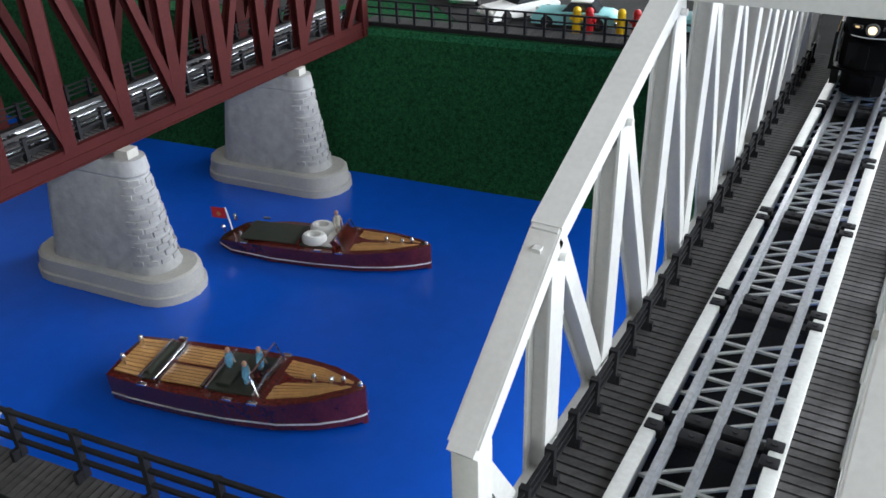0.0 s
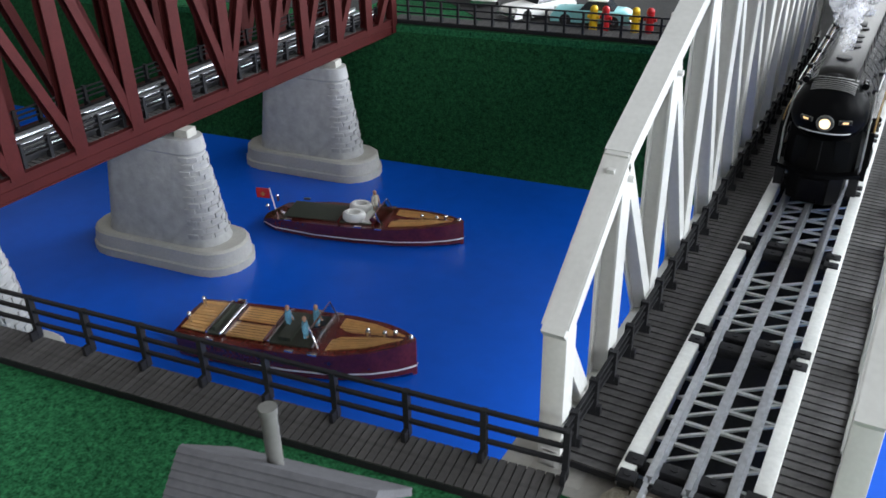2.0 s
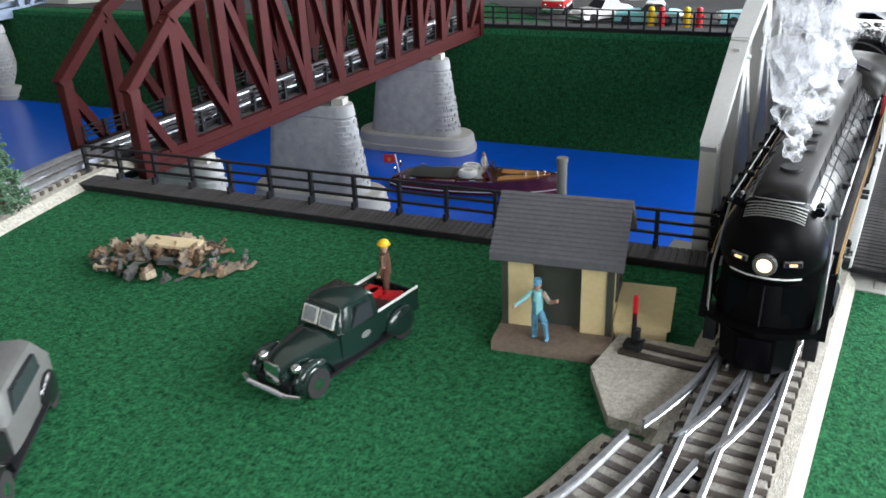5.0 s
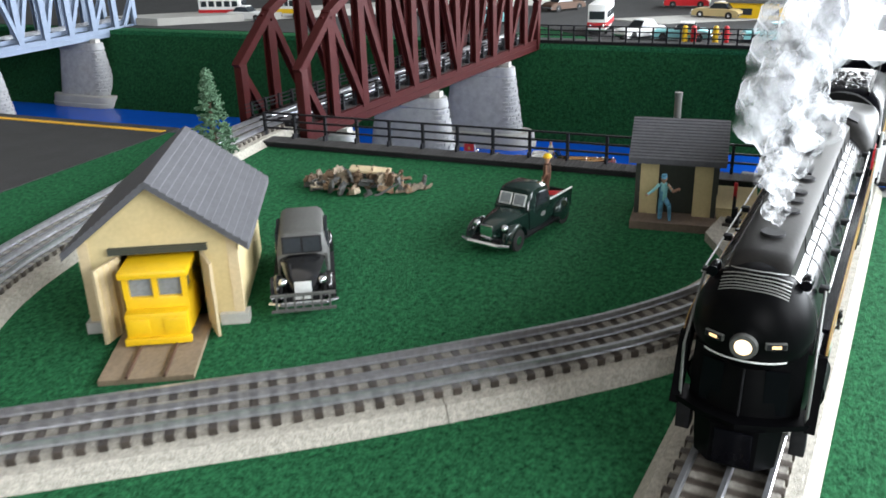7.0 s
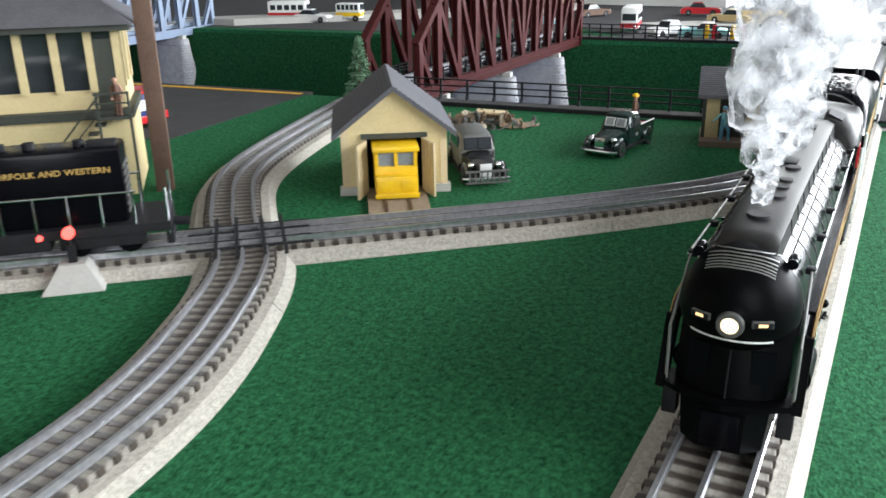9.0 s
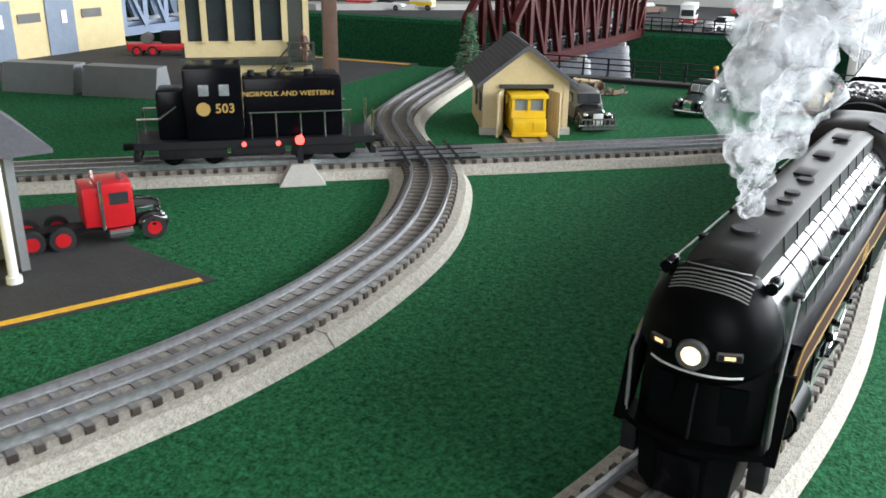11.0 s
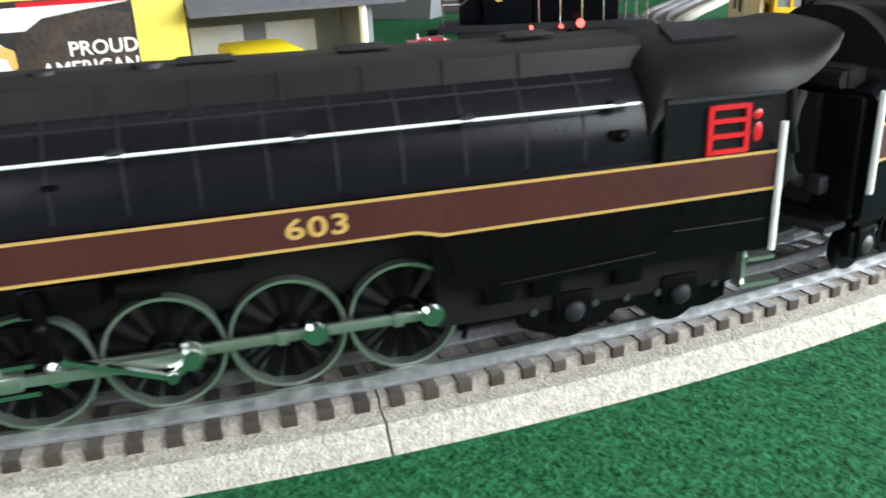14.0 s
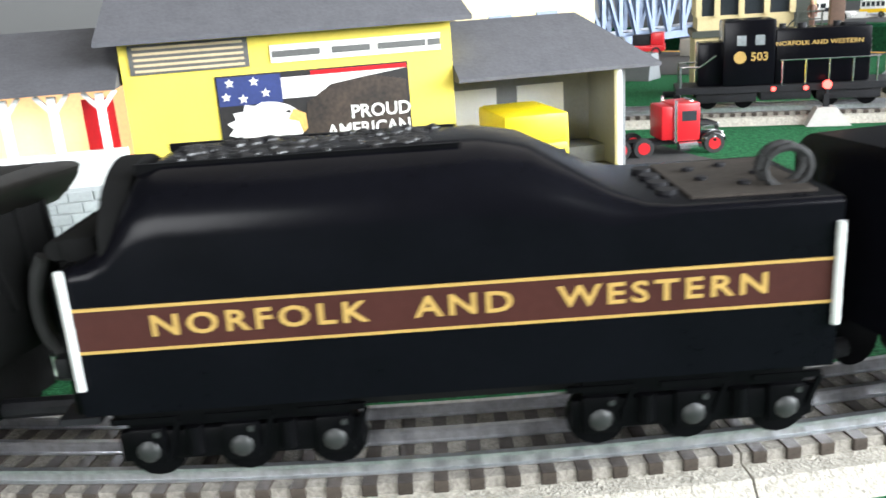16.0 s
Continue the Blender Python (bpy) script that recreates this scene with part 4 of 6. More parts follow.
part("boiler", Shape().loft([body_ring(x, 2.32, 8.05, 4.7) for x in (DOME_X - .1, -25.6)]), BOILER_LIT, loco, "glossy black streamlined boiler casing", smooth=50)
crown = Shape().loft([[(xx, -1.3, 7.4), (xx, -1.15, zt - .25), (xx, -.75, zt - .02), (xx, .75, zt - .02), (xx, 1.15, zt - .25), (xx, 1.3, 7.4)]
                      for xx, zt in ((-1.25, 8.05), (-1.7, 8.4), (-2.6, 8.58), (-9, 8.62), (-25.6, 8.5))])
part("skyline_casing", crown, TOPLIT, loco, "matte black top casing, lightened for light from above", smooth=30)
nose = []
for i in range(12):
    f = math.sin(math.radians(90 * i / 11))
    k = max(.02, (1 - f ** 2.3)) ** .5
    nose.append([(DOME_X + DOME_L * f, math.cos(b) * 2.32 * k, DOME_Z + math.sin(b) * (2.65 if math.sin(b) > 0 else 1.75) * k)
                 for b in [2 * math.pi * j / 32 for j in range(32)]])
part("nose", Shape().loft(nose), LOCOM, loco, "rounded bullet nose", smooth=80)
part("headlight", Shape().rod((.2, 0, 5.66), (.52, 0, 5.66), .33, n=24), LAMP, loco, "lit round headlight")
ring = []
for r, x in ((.34, .25), (.34, .57), (.50, .55), (.56, .25)):
    ring.append([(x, math.cos(a) * r, 5.66 + math.sin(a) * r) for a in [2 * math.pi * k / 24 for k in range(24)]])
part("headlight_ring", Shape().loft(ring, caps=False), GREYP, loco, "dark metal headlight ring", smooth=40)
for sy in (-1, 1):
    bx = dome_x(1.12, 5.8)
    turn = math.degrees(math.atan2(dome_x(.8, 5.8) - dome_x(1.4, 5.8), .6))
    b = part("number_board", Shape().box(0, 0, -.14, .24, .8, .28, bevel=.03), GREYP, loco, "number board in a grey rim", m=at(bx - .02, sy * 1.12, 5.8) @ pose(0, 0, 0, 0, 0, sy * turn))
    part("board_face", Shape().box(.11, 0, -.11, .06, .72, .21), BLACKP, b)
    part("lit_panel", Shape().box(.13, 0, -.06, .06, .34, .12), LAMPO, b, "lit amber number panel")


def tube(line, r, n=8):
    """A bent round bar that runs mainly across."""
    return Shape().loft([[(x + math.cos(a) * r, y, z + math.sin(a) * r) for a in [math.tau * k / n for k in range(n)]] for x, y, z in line])


bar = tube([(dome_x(y, 4.98) + .1, y, 4.98) for y in [-1.55 + 3.1 * k / 16 for k in range(17)]], .045)
part("grab_bar", bar, SILVER, loco, "bright curved grab bar")
for k in range(7):
    lv = tube([(dome_x(v * 1.3, z) + .0, v * 1.3, z) for v, z in [(-1 + j / 6, 7.72 + .085 * k - .3 * abs(-1 + j / 6) ** 2.5) for j in range(13)]], .03, 6)
    part("louvre", lv, SILVERD, loco, "thin silver louvre")


def plan(z, pts):
    return [(x, y, z) for x, y in pts] + [(x, -y, z) for x, y in reversed(pts) if y]


# pilot: a faceted shroud with a centre ridge, a chevron deck and the coupler block
part("pilot_shroud", Shape().loft([plan(2.0, [(-.3, 0), (-.6, 1.25), (-1.35, 2.2), (-3.6, 2.45)]), plan(3.4, [(-.55, 0), (-.85, 1.25), (-1.45, 2.2), (-3.6, 2.45)]),
                                   plan(5.0, [(-1.1, 0), (-1.3, 1.25), (-1.7, 2.15), (-3.6, 2.4)])]), LOCOM, loco, "black faceted pilot shroud")
part("centre_ridge", Shape().beam((-.28, 0, 2.1), (-.52, 0, 3.4), .07, .1).beam((-.52, 0, 3.4), (-1.0, 0, 4.8), .07, .1), BLACKP, loco)
part("deck_lip", Shape().loft([plan(z, [(.4, 0), (-.05, 1.4), (-.8, 2.66), (-1.9, 2.66)]) for z in (1.88, 2.12)]), LOCOM, loco)
part("pilot", Shape().loft([plan(.12, [(.42, 0), (.38, .9), (-.3, 1.6), (-2.0, 1.7)]), plan(1.9, [(.3, 0), (.24, .95), (-.4, 1.75), (-2.0, 1.9)])]), LOCOM, loco, "black wedge pilot")
part("coupler_cover", Shape().box(.42, 0, .25, .16, 1.5, 1.55, bevel=.05), LOCO, loco, "smooth black coupler cover")
for sy in (-1, 1):
    part("step", Shape().box(-1.3, sy * 2.3, .5, .8, .6, 1.4, bevel=.05), BLACKP, loco)
    part("front_panel", Shape().box(-.83, sy * 1.25, 2.25, .1, .9, 1.9, rot=pose(0, 0, 0, 0, -5, sy * 14)), LOCO, loco, "glossy black front panel")
    part("pilot_rail", Shape().rod((-.96, sy * 2.5, 2.1), (-.96, sy * 2.5, 4.55), .07, n=8).rod((-.96, sy * 2.5, 4.55), (-3.1, sy * 2.36, 6.95), .06, n=8), SILVERD, loco, "bright handrail")
    part("skirt", Shape().prism([(-1.0, 1.9), (-2.0, 4.6), (-3.3, 5.2), (-25.6, 5.2), (-25.6, 4.4), (-4.0, 4.4), (-2.9, 4.0), (-1.7, 1.9)], "y", sy * 2.62 - .1, sy * 2.62 + .1), LOCO, loco)
    edge = [(-.88, 1.8), (-1.2, 2.5), (-1.55, 3.4), (-1.85, 4.25), (-2.05, 4.66)]
    part("front_wing", Shape().prism([(x + .2, z) for x, z in edge] + [(x - .03, z) for x, z in reversed(edge)], "y", sy * 2.68 - .2, sy * 2.68 + .2), LOCOM, loco, "black front edge plate")
    part("running_board", Shape().box(-14.4, sy * 2.42, 5.08, 22.4, .6, .16), LOCO, loco)
    # maroon band with its gold edges: sweeps up from the pilot, runs back to the cab
    up = [(-.88, 1.8), (-1.2, 2.5), (-1.55, 3.4), (-1.85, 4.25), (-2.05, 4.62), (-2.35, 4.93), (-2.8, 5.13), (-3.5, 5.24), (-5, 5.28), (-29.2, 5.28)]
    dn = [(-29.2, 4.2), (-19.25, 4.12), (-18.95, 4.2), (-18.6, 4.28), (-5, 4.27), (-3.9, 4.26), (-3.3, 4.16), (-2.8, 3.92), (-2.45, 3.6), (-2.1, 3.1), (-1.85, 2.5), (-1.65, 1.8)]
    part("band", Shape().prism(up + dn, "y", sy * 2.74 - .03, sy * 2.74 + .03), MAROON, loco, "maroon side band")
    for line in (up, dn):
        g = Shape()
        for a, b in zip(line, line[1:]):
            g.beam((a[0], sy * 2.78, a[1]), (b[0], sy * 2.78, b[1]), .04, .075)
        gold(loco, g)
    lettering("number", "603", .74, at(-16.1, sy * 2.79, 4.76) @ pose(0, 0, 0, 90, 0, 0 if sy < 0 else 180), GOLD, loco, .01, 1.08, 1.4)
    part("boiler_rail", Shape().rod((-3.1, sy * 2.46, 6.95), (-24.9, sy * 2.46, 6.95), .048, n=8), SILVER, loco, "long bright handrail")
    for k in range(6):
        part("rail_bracket", Shape().box(-3.3 - k * 4.2, sy * 2.3, 6.8, .42, .4, .28, bevel=.08), BLACKP, loco)
    for k in range(12):
        part("casing_seam", Shape().prism([(math.cos(a) * 2.345 * sy, 5.73 + math.sin(a) * 2.345) for a in [math.radians(v) for v in range(-15, 60, 12)]] + [(math.cos(a) * 2.30 * sy, 5.73 + math.sin(a) * 2.30) for a in [math.radians(v) for v in range(57, -16, -12)]], "x", -5.2 - k * 1.66, -5.13 - k * 1.66), BLACKP, loco)
    for k in range(9):
        part("crown_seam", Shape().beam((-5.2 - k * 2.1, sy * 1.31, 7.45), (-5.2 - k * 2.1, sy * 1.18, 8.34), .06, .04), BLACKP, loco)
    part("crown_ledge", Shape().box(-14, sy * 1.42, 7.42, 21, .3, .07), BLACKP, loco)
    part("marker_lamp", Shape().ball(-2.0, sy * 1.75, 7.75, .3, 1.9, .8, .8).rod((-1.5, sy * 1.75, 7.75), (-1.4, sy * 1.75, 7.75), .22, n=12), LOCO, loco, "bullet-shaped marker lamp")
    part("cylinder", Shape().rod((-3.9, sy * 2.05, 1.75), (-6.3, sy * 2.05, 1.75), .85, n=22).box(-5.1, sy * 1.9, 1.5, 2.3, 1.3, 2.0, bevel=.25), LOCOM, loco, "black cylinder block")
    part("cylinder_head", Shape().rod((-3.8, sy * 2.05, 1.75), (-3.92, sy * 2.05, 1.75), .72, n=22), BLACKP, loco)
    part("crosshead_guide", Shape().box(-7.6, sy * 2.45, 2.08, 3.0, .3, .12).box(-7.6, sy * 2.45, 1.32, 3.0, .3, .12), CHROME, loco)
    part("firebox_skirt", Shape().prism([(-19.2, 4.2), (-29.2, 4.25), (-29.2, 2.35), (-20.5, 2.4), (-19.9, 2.5), (-19.55, 2.9), (-19.4, 3.6)], "y", sy * 2.68 - .08, sy * 2.68 + .08), LOCOM, loco)
    part("cab_side", Shape().prism([(-25.6, 4.6), (-29.2, 4.6), (-29.2, 5.4), (-28.9, 5.6), (-28.9, 7.0), (-25.6, 7.0)], "y", sy * 2.5 - .1, sy * 2.5 + .1), BOILER_LIT, loco)
    part("cab_gutter", Shape().box(-27.4, sy * 2.62, 6.86, 3.6, .1, .1), BLACKP, loco)
    # near-black panel paints the shade within the cab opening
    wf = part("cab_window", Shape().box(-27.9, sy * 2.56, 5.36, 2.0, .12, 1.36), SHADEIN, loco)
    for a in (-26.95, -28.1):
        part("window_post", Shape().box(a, sy * 2.66, 5.34, .15, .1, 1.36), REDP, wf, "red window frame")
    for h in (5.34, 5.78, 6.2, 6.58):
        part("window_bar", Shape().box(-27.5, sy * 2.66, h, 1.15, .1, .13), REDP, wf)
    part("cab_rail", Shape().rod((-29.2, sy * 2.8, 2.3), (-29.2, sy * 2.8, 6.1), .1, n=8), SILVER, loco, "silver grab rail")
    part("cab_step", Shape().box(-28.9, sy * 2.6, 1.2, 1.3, .5, .14).box(-28.9, sy * 2.6, 2.0, .9, .4, .12).box(-28.4, sy * 2.55, 1.2, .12, .3, 1.3), STEELG, loco)
    part("trailing_truck", Shape().prism([(-21.6, .75), (-22.2, .5), (-24.2, .5), (-24.6, .85), (-25.2, .85), (-25.6, .5), (-27.6, .5), (-28.2, .75), (-28.2, 1.2), (-27.3, 1.75), (-25.4, 1.45), (-24.4, 1.45), (-22.4, 1.75), (-21.6, 1.2)], "y", sy * 2.0 - .17, sy * 2.0 + .17).box(-23.2, sy * 2.15, .8, 1.2, .3, .9, bevel=.1).box(-26.6, sy * 2.15, .8, 1.2, .3, .9, bevel=.1), LOCOM, loco)
    for x in (-23.2, -26.6):
        part("bearing_cap", Shape().ball(x, sy * 2.35, 1.1, .32, sy=.5), BLACKP, loco)
        part("trailing_wheel", Shape().rod((x, sy * 1.5, 1.0), (x, sy * 1.8, 1.0), 1.0, n=18), LOCOM, loco)
    for x in (-22.0, -23.9, -24.9, -25.9, -27.8):
        part("truck_bolt", Shape().rod((x, sy * 2.1, 1.2), (x, sy * 2.25, 1.2), .12, n=8), BEARING, loco)
    for x in (-20.9, -22.3, -24.8):
        part("ash_hopper", Shape().box(x, sy * 2.3, 1.75, .9, .35, .65, bevel=.1), LOCOM, loco)
    part("skirt_pipe", Shape().rod((-20.8, sy * 2.8, 2.5), (-25.4, sy * 2.8, 2.75), .06, n=8).rod((-25.9, sy * 2.8, 3.3), (-28.8, sy * 2.8, 3.3), .05, n=8), LOCOM, loco)
    for x in range(9):
        part("rivet", Shape().rod((-20.2 - x * 1.0, sy * 2.74, 3.95), (-20.2 - x * 1.0, sy * 2.8, 3.95), .05, n=6), LOCOM, loco)
    part("boiler_fitting", Shape().box(-24.4, sy * 2.3, 6.1, .5, .3, .14).ball(-24.4, sy * 2.42, 6.1, .16).box(-10.2, sy * 2.3, 6.3, .3, .25, .1), LOCOM, loco)
    for x in (-3.2, -6.6):
        part("pilot_wheel", Shape().rod((x, sy * 1.45, .9), (x, sy * 1.75, .9), .9, n=18), LOCOM, loco)
tagged(part("cab_doll", Shape().ball(-28.45, 2.58, 6.35, .17, 1, .5, 1).ball(-28.5, 2.56, 5.85, .24, .8, .4, 1.6), REDP, loco), "small red-clothed doll in the cab window")
# near-black blocks: shade behind the wheels is put into their colour
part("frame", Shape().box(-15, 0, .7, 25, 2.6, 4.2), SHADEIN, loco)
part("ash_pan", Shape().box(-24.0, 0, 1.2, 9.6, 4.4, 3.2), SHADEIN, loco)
part("cab_roof", Shape().loft([body_ring(x, w, z, zb, n=14) for x, w, z, zb in ((-25.3, 2.4, 8.2, 6.0), (-25.8, 2.62, 8.6, 6.9), (-29.3, 2.62, 8.6, 6.9), (-29.9, 2.62, 8.6, 7.1), (-30.4, 2.6, 8.62, 7.45), (-30.9, 2.5, 8.62, 7.9), (-31.25, 2.25, 8.6, 8.25))]), TOPLIT, loco, "black rounded cab roof with a peaked overhang, lightened for light from above", smooth=50)
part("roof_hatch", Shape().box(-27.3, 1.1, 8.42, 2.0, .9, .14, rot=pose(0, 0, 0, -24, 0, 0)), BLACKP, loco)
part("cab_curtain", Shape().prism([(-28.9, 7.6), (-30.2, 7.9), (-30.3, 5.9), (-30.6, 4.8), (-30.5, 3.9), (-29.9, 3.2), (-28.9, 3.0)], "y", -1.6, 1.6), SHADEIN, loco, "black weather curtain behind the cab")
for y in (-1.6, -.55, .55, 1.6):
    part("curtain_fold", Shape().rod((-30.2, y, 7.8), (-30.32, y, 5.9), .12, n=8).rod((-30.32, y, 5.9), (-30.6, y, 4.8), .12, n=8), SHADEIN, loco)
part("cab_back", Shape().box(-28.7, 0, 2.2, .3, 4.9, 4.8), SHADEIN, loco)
part("chimney", Shape().rod((-4.3, 0, 8.5), (-4.3, 0, 8.7), .52, .48, n=20), BLACKP, loco)
for x, r in ((-7.4, .6), (-8.9, .5), (-10.2, .5), (-12.6, .6)):
    part("top_fitting", Shape().rod((x, .3, 8.5), (x, .3, 8.68), r * .7, r * .6, n=14), BLACKP, loco)
for x in (-14.0, -18, -22.6):
    part("top_hatch", Shape().box(x, 0, 8.58, 1.4, .8, .1, bevel=.04), BLACKP, loco)

DRIVER_R = 1.56
DRIVERS = []
# one solid wheel centre a side, with raised spokes fused to the web, on one axle
wheel_me = Shape().rod((0, -1.5, 0), (0, 1.5, 0), .3)
wheel_me = wheel_me.done(40)
wheel_me.materials.append(LOCOM)
SIDES = []
for sy in (-1, 1):
    c = Shape()
    gear = []
    for k in range(56):
        a = 2 * math.pi * k / 56
        gear.append((a, 1.5 if k % 4 < 2 else 1.56))
    c.loft([[(math.cos(a) * 1.44, sy * y, math.sin(a) * 1.44) for a, _ in gear] for y in (1.5,)] +
           [[(math.cos(a) * 1.44, sy * g, math.sin(a) * 1.44) for a, g in gear], [(math.cos(a) * .5, sy * (g + .05), math.sin(a) * .5) for a, g in gear],
            [(math.cos(a) * .36, sy * 1.92, math.sin(a) * .36) for a, g in gear], [(math.cos(a) * .3, sy * 1.96, math.sin(a) * .3) for a, g in gear]])
    c = c.done(20)
    c.materials.append(LOCOM)
    t = Shape().loft([[(math.cos(a) * r, sy * y, math.sin(a) * r) for a in [2 * math.pi * k / 36 for k in range(36)]] for r, y in ((1.44, 1.5), (DRIVER_R, 1.5), (DRIVER_R, 1.86), (1.47, 1.86), (1.44, 1.5))], caps=False).done(40)
    t.materials.append(STEELG)
    p = Shape().rod((.68, sy * 1.6, 0), (.68, sy * 2.5, 0), .27, n=12).done(40)
    p.materials.append(CHROME)
    SIDES.append((c, t, p))
for x in (-8.85, -12.02, -15.18, -18.35):
    w = part("driving_wheel", wheel_me, LOCOM, loco, m=at(x, 0, DRIVER_R))
    for c, t, p in SIDES:
        part("wheel_centre", c, LOCOM, w, "black spoked wheel centre")
        part("tyre", t, STEELG, w, "pale green metal tyre")
        part("crank_pin", p, CHROME, w, "bright crank pin")
    DRIVERS.append((w, x))
RODS, MAIN_RODS, ECC_RODS, CROSSHEADS = [], [], [], []
CRANK, MAIN_X, CROSS_Z, MAIN_L = .68, -12.02, 1.75, 4.25
ECC, ECC_L, LINK_Z = (.12, .26), 2.5, 2.2


def flat_rod(x0, x1, y, w0, w1, big):
    """A flat bar along x with round ends."""
    return Shape().prism([(x0, -w0 / 2), (x1, -w1 / 2), (x1, w1 / 2), (x0, w0 / 2)], "y", y - .08, y + .08).rod((x0, y - .12, 0), (x0, y + .12, 0), big, n=14).rod((x1, y - .1, 0), (x1, y + .1, 0), big * .8, n=14)


for sy in (-1, 1):
    rod = part("side_rod", Shape().box(-13.6, sy * 2.2, -.15, 9.5, .16, .3, bevel=.05), STEELG, loco, "pale green steel side rod")
    for x in (-8.85, -12.02, -15.18, -18.35):
        part("rod_boss", Shape().rod((x, sy * 2.1, 0), (x, sy * 2.34, 0), .34, n=16).rod((x, sy * 2.3, 0), (x, sy * 2.42, 0), .17, n=10), CHROME, rod, "bright rod bearing")
    for x in (-14.3, -17.4):
        part("rod_joint", Shape().box(x, sy * 2.24, -.2, .3, .2, .4, bevel=.05), STEELG, rod)
    RODS.append(rod)
    MAIN_RODS.append(part("main_rod", flat_rod(0, MAIN_L, sy * 2.52, .36, .26, .3), STEELG, loco, "pale green steel main rod"))
    ECC_RODS.append(part("eccentric_rod", flat_rod(0, ECC_L, sy * 2.78, .15, .13, .14), CHROME, loco, "bright eccentric rod"))
    CROSSHEADS.append(part("crosshead", Shape().box(.1, sy * 2.5, -.22, .9, .4, .44, bevel=.08).box(.3, sy * 2.5, .15, .5, .3, .25, bevel=.05).rod((.5, sy * 2.45, 0), (2.4, sy * 2.45, 0), .1, n=10), STEELG, loco, "green crosshead with its piston rod"))
    w = DRIVERS[1][0]
    part("eccentric_crank", Shape().beam((CRANK, sy * 2.7, 0), (ECC[0], sy * 2.7, ECC[1]), .16, .22).rod((CRANK, sy * 2.3, 0), (CRANK, sy * 2.8, 0), .26, n=12).rod((ECC[0], sy * 2.62, ECC[1]), (ECC[0], sy * 2.9, ECC[1]), .15, n=10), CHROME, w, "bright eccentric crank")
    part("expansion_link", Shape().beam((-9.35, sy * 2.6, 2.2), (-9.5, sy * 2.6, 3.1), .16, .3).beam((-9.5, sy * 2.6, 3.1), (-9.35, sy * 2.6, 4.0), .16, .3).ball(-9.4, sy * 2.72, 3.1, .22), LOCOM, loco, "black curved valve link")
    part("combination_lever", Shape().beam((-7.1, sy * 2.62, 1.7), (-7.0, sy * 2.62, 3.3), .1, .16).beam((-7.0, sy * 2.6, 3.2), (-9.3, sy * 2.6, 3.1), .1, .18), LOCOM, loco, "black valve lever")
    part("valve_chest", Shape().rod((-4.0, sy * 2.05, 3.35), (-6.4, sy * 2.05, 3.35), .55, n=18).rod((-6.4, sy * 2.05, 3.35), (-6.9, sy * 2.05, 3.35), .2, n=10), LOCOM, loco)
    part("air_pump", Shape().box(-9.9, sy * 2.1, 3.2, 1.9, .5, .8, bevel=.15).rod((-11.2, sy * 2.2, 3.6), (-12.2, sy * 2.2, 3.6), .3, n=12).box(-13.6, sy * 2.1, 3.75, 1.4, .4, .35, bevel=.08), LOCOM, loco)
    for x in (-8.85, -12.02, -15.18, -18.35):
        part("brake_shoe", Shape().beam((x - 1.68, sy * 1.7, 2.4), (x - 1.62, sy * 1.7, .8), .3, .18), LOCOM, loco)
    part("sand_pipe", Shape().rod((-20.4, sy * 2.0, 2.4), (-20.0, sy * 1.9, .6), .09, n=8), LOCOM, loco)

tender = thing("tender", "black tender with maroon band and gold railway lettering, coal on top", "tender")
TL = 21.4


def tend_ring(x, zt, zb=2.4, w=2.75, r=1.5):
    pts = [(x, -w, zb), (x, w, zb)]
    for k in range(7):
        a = math.radians(90 * k / 6)
        pts.append((x, w - r + math.cos(a) * r, zt - r + math.sin(a) * r))
    for k in range(7):
        a = math.radians(90 + 90 * k / 6)
        pts.append((x, -w + r + math.cos(a) * r, zt - r + math.sin(a) * r))
    return pts


body = Shape().loft([tend_ring(x, z, r=r) for x, z, r in ((-1.95, 6.3, .3), (-2.7, 6.55, .5), (-3.2, 7.05, .8), (-3.55, 7.8, 1.2), (-4.0, 8.5, 1.6), (-4.6, 8.7, 1.7), (-12.6, 8.68, 1.7), (-13.8, 8.45, 1.6), (-14.8, 7.9, 1.2), (-15.8, 7.3, .8), (-16.6, 7.0, .4), (-17.4, 6.92, .2), (-21.4, 6.9, .2))])
part("body", body, LOCO, tender, "glossy black tender body", smooth=50)
part("front_bulkhead", Shape().loft([body_ring(x, 2.62, 8.66, 6.2) for x in (-3.0, -3.7)]), SHADEIN, tender, "matte black rounded front bulkhead", smooth=50)
part("front_apron", Shape().box(-1.8, 0, 2.3, .4, 5.0, 3.9, bevel=.15), LOCOM, tender)
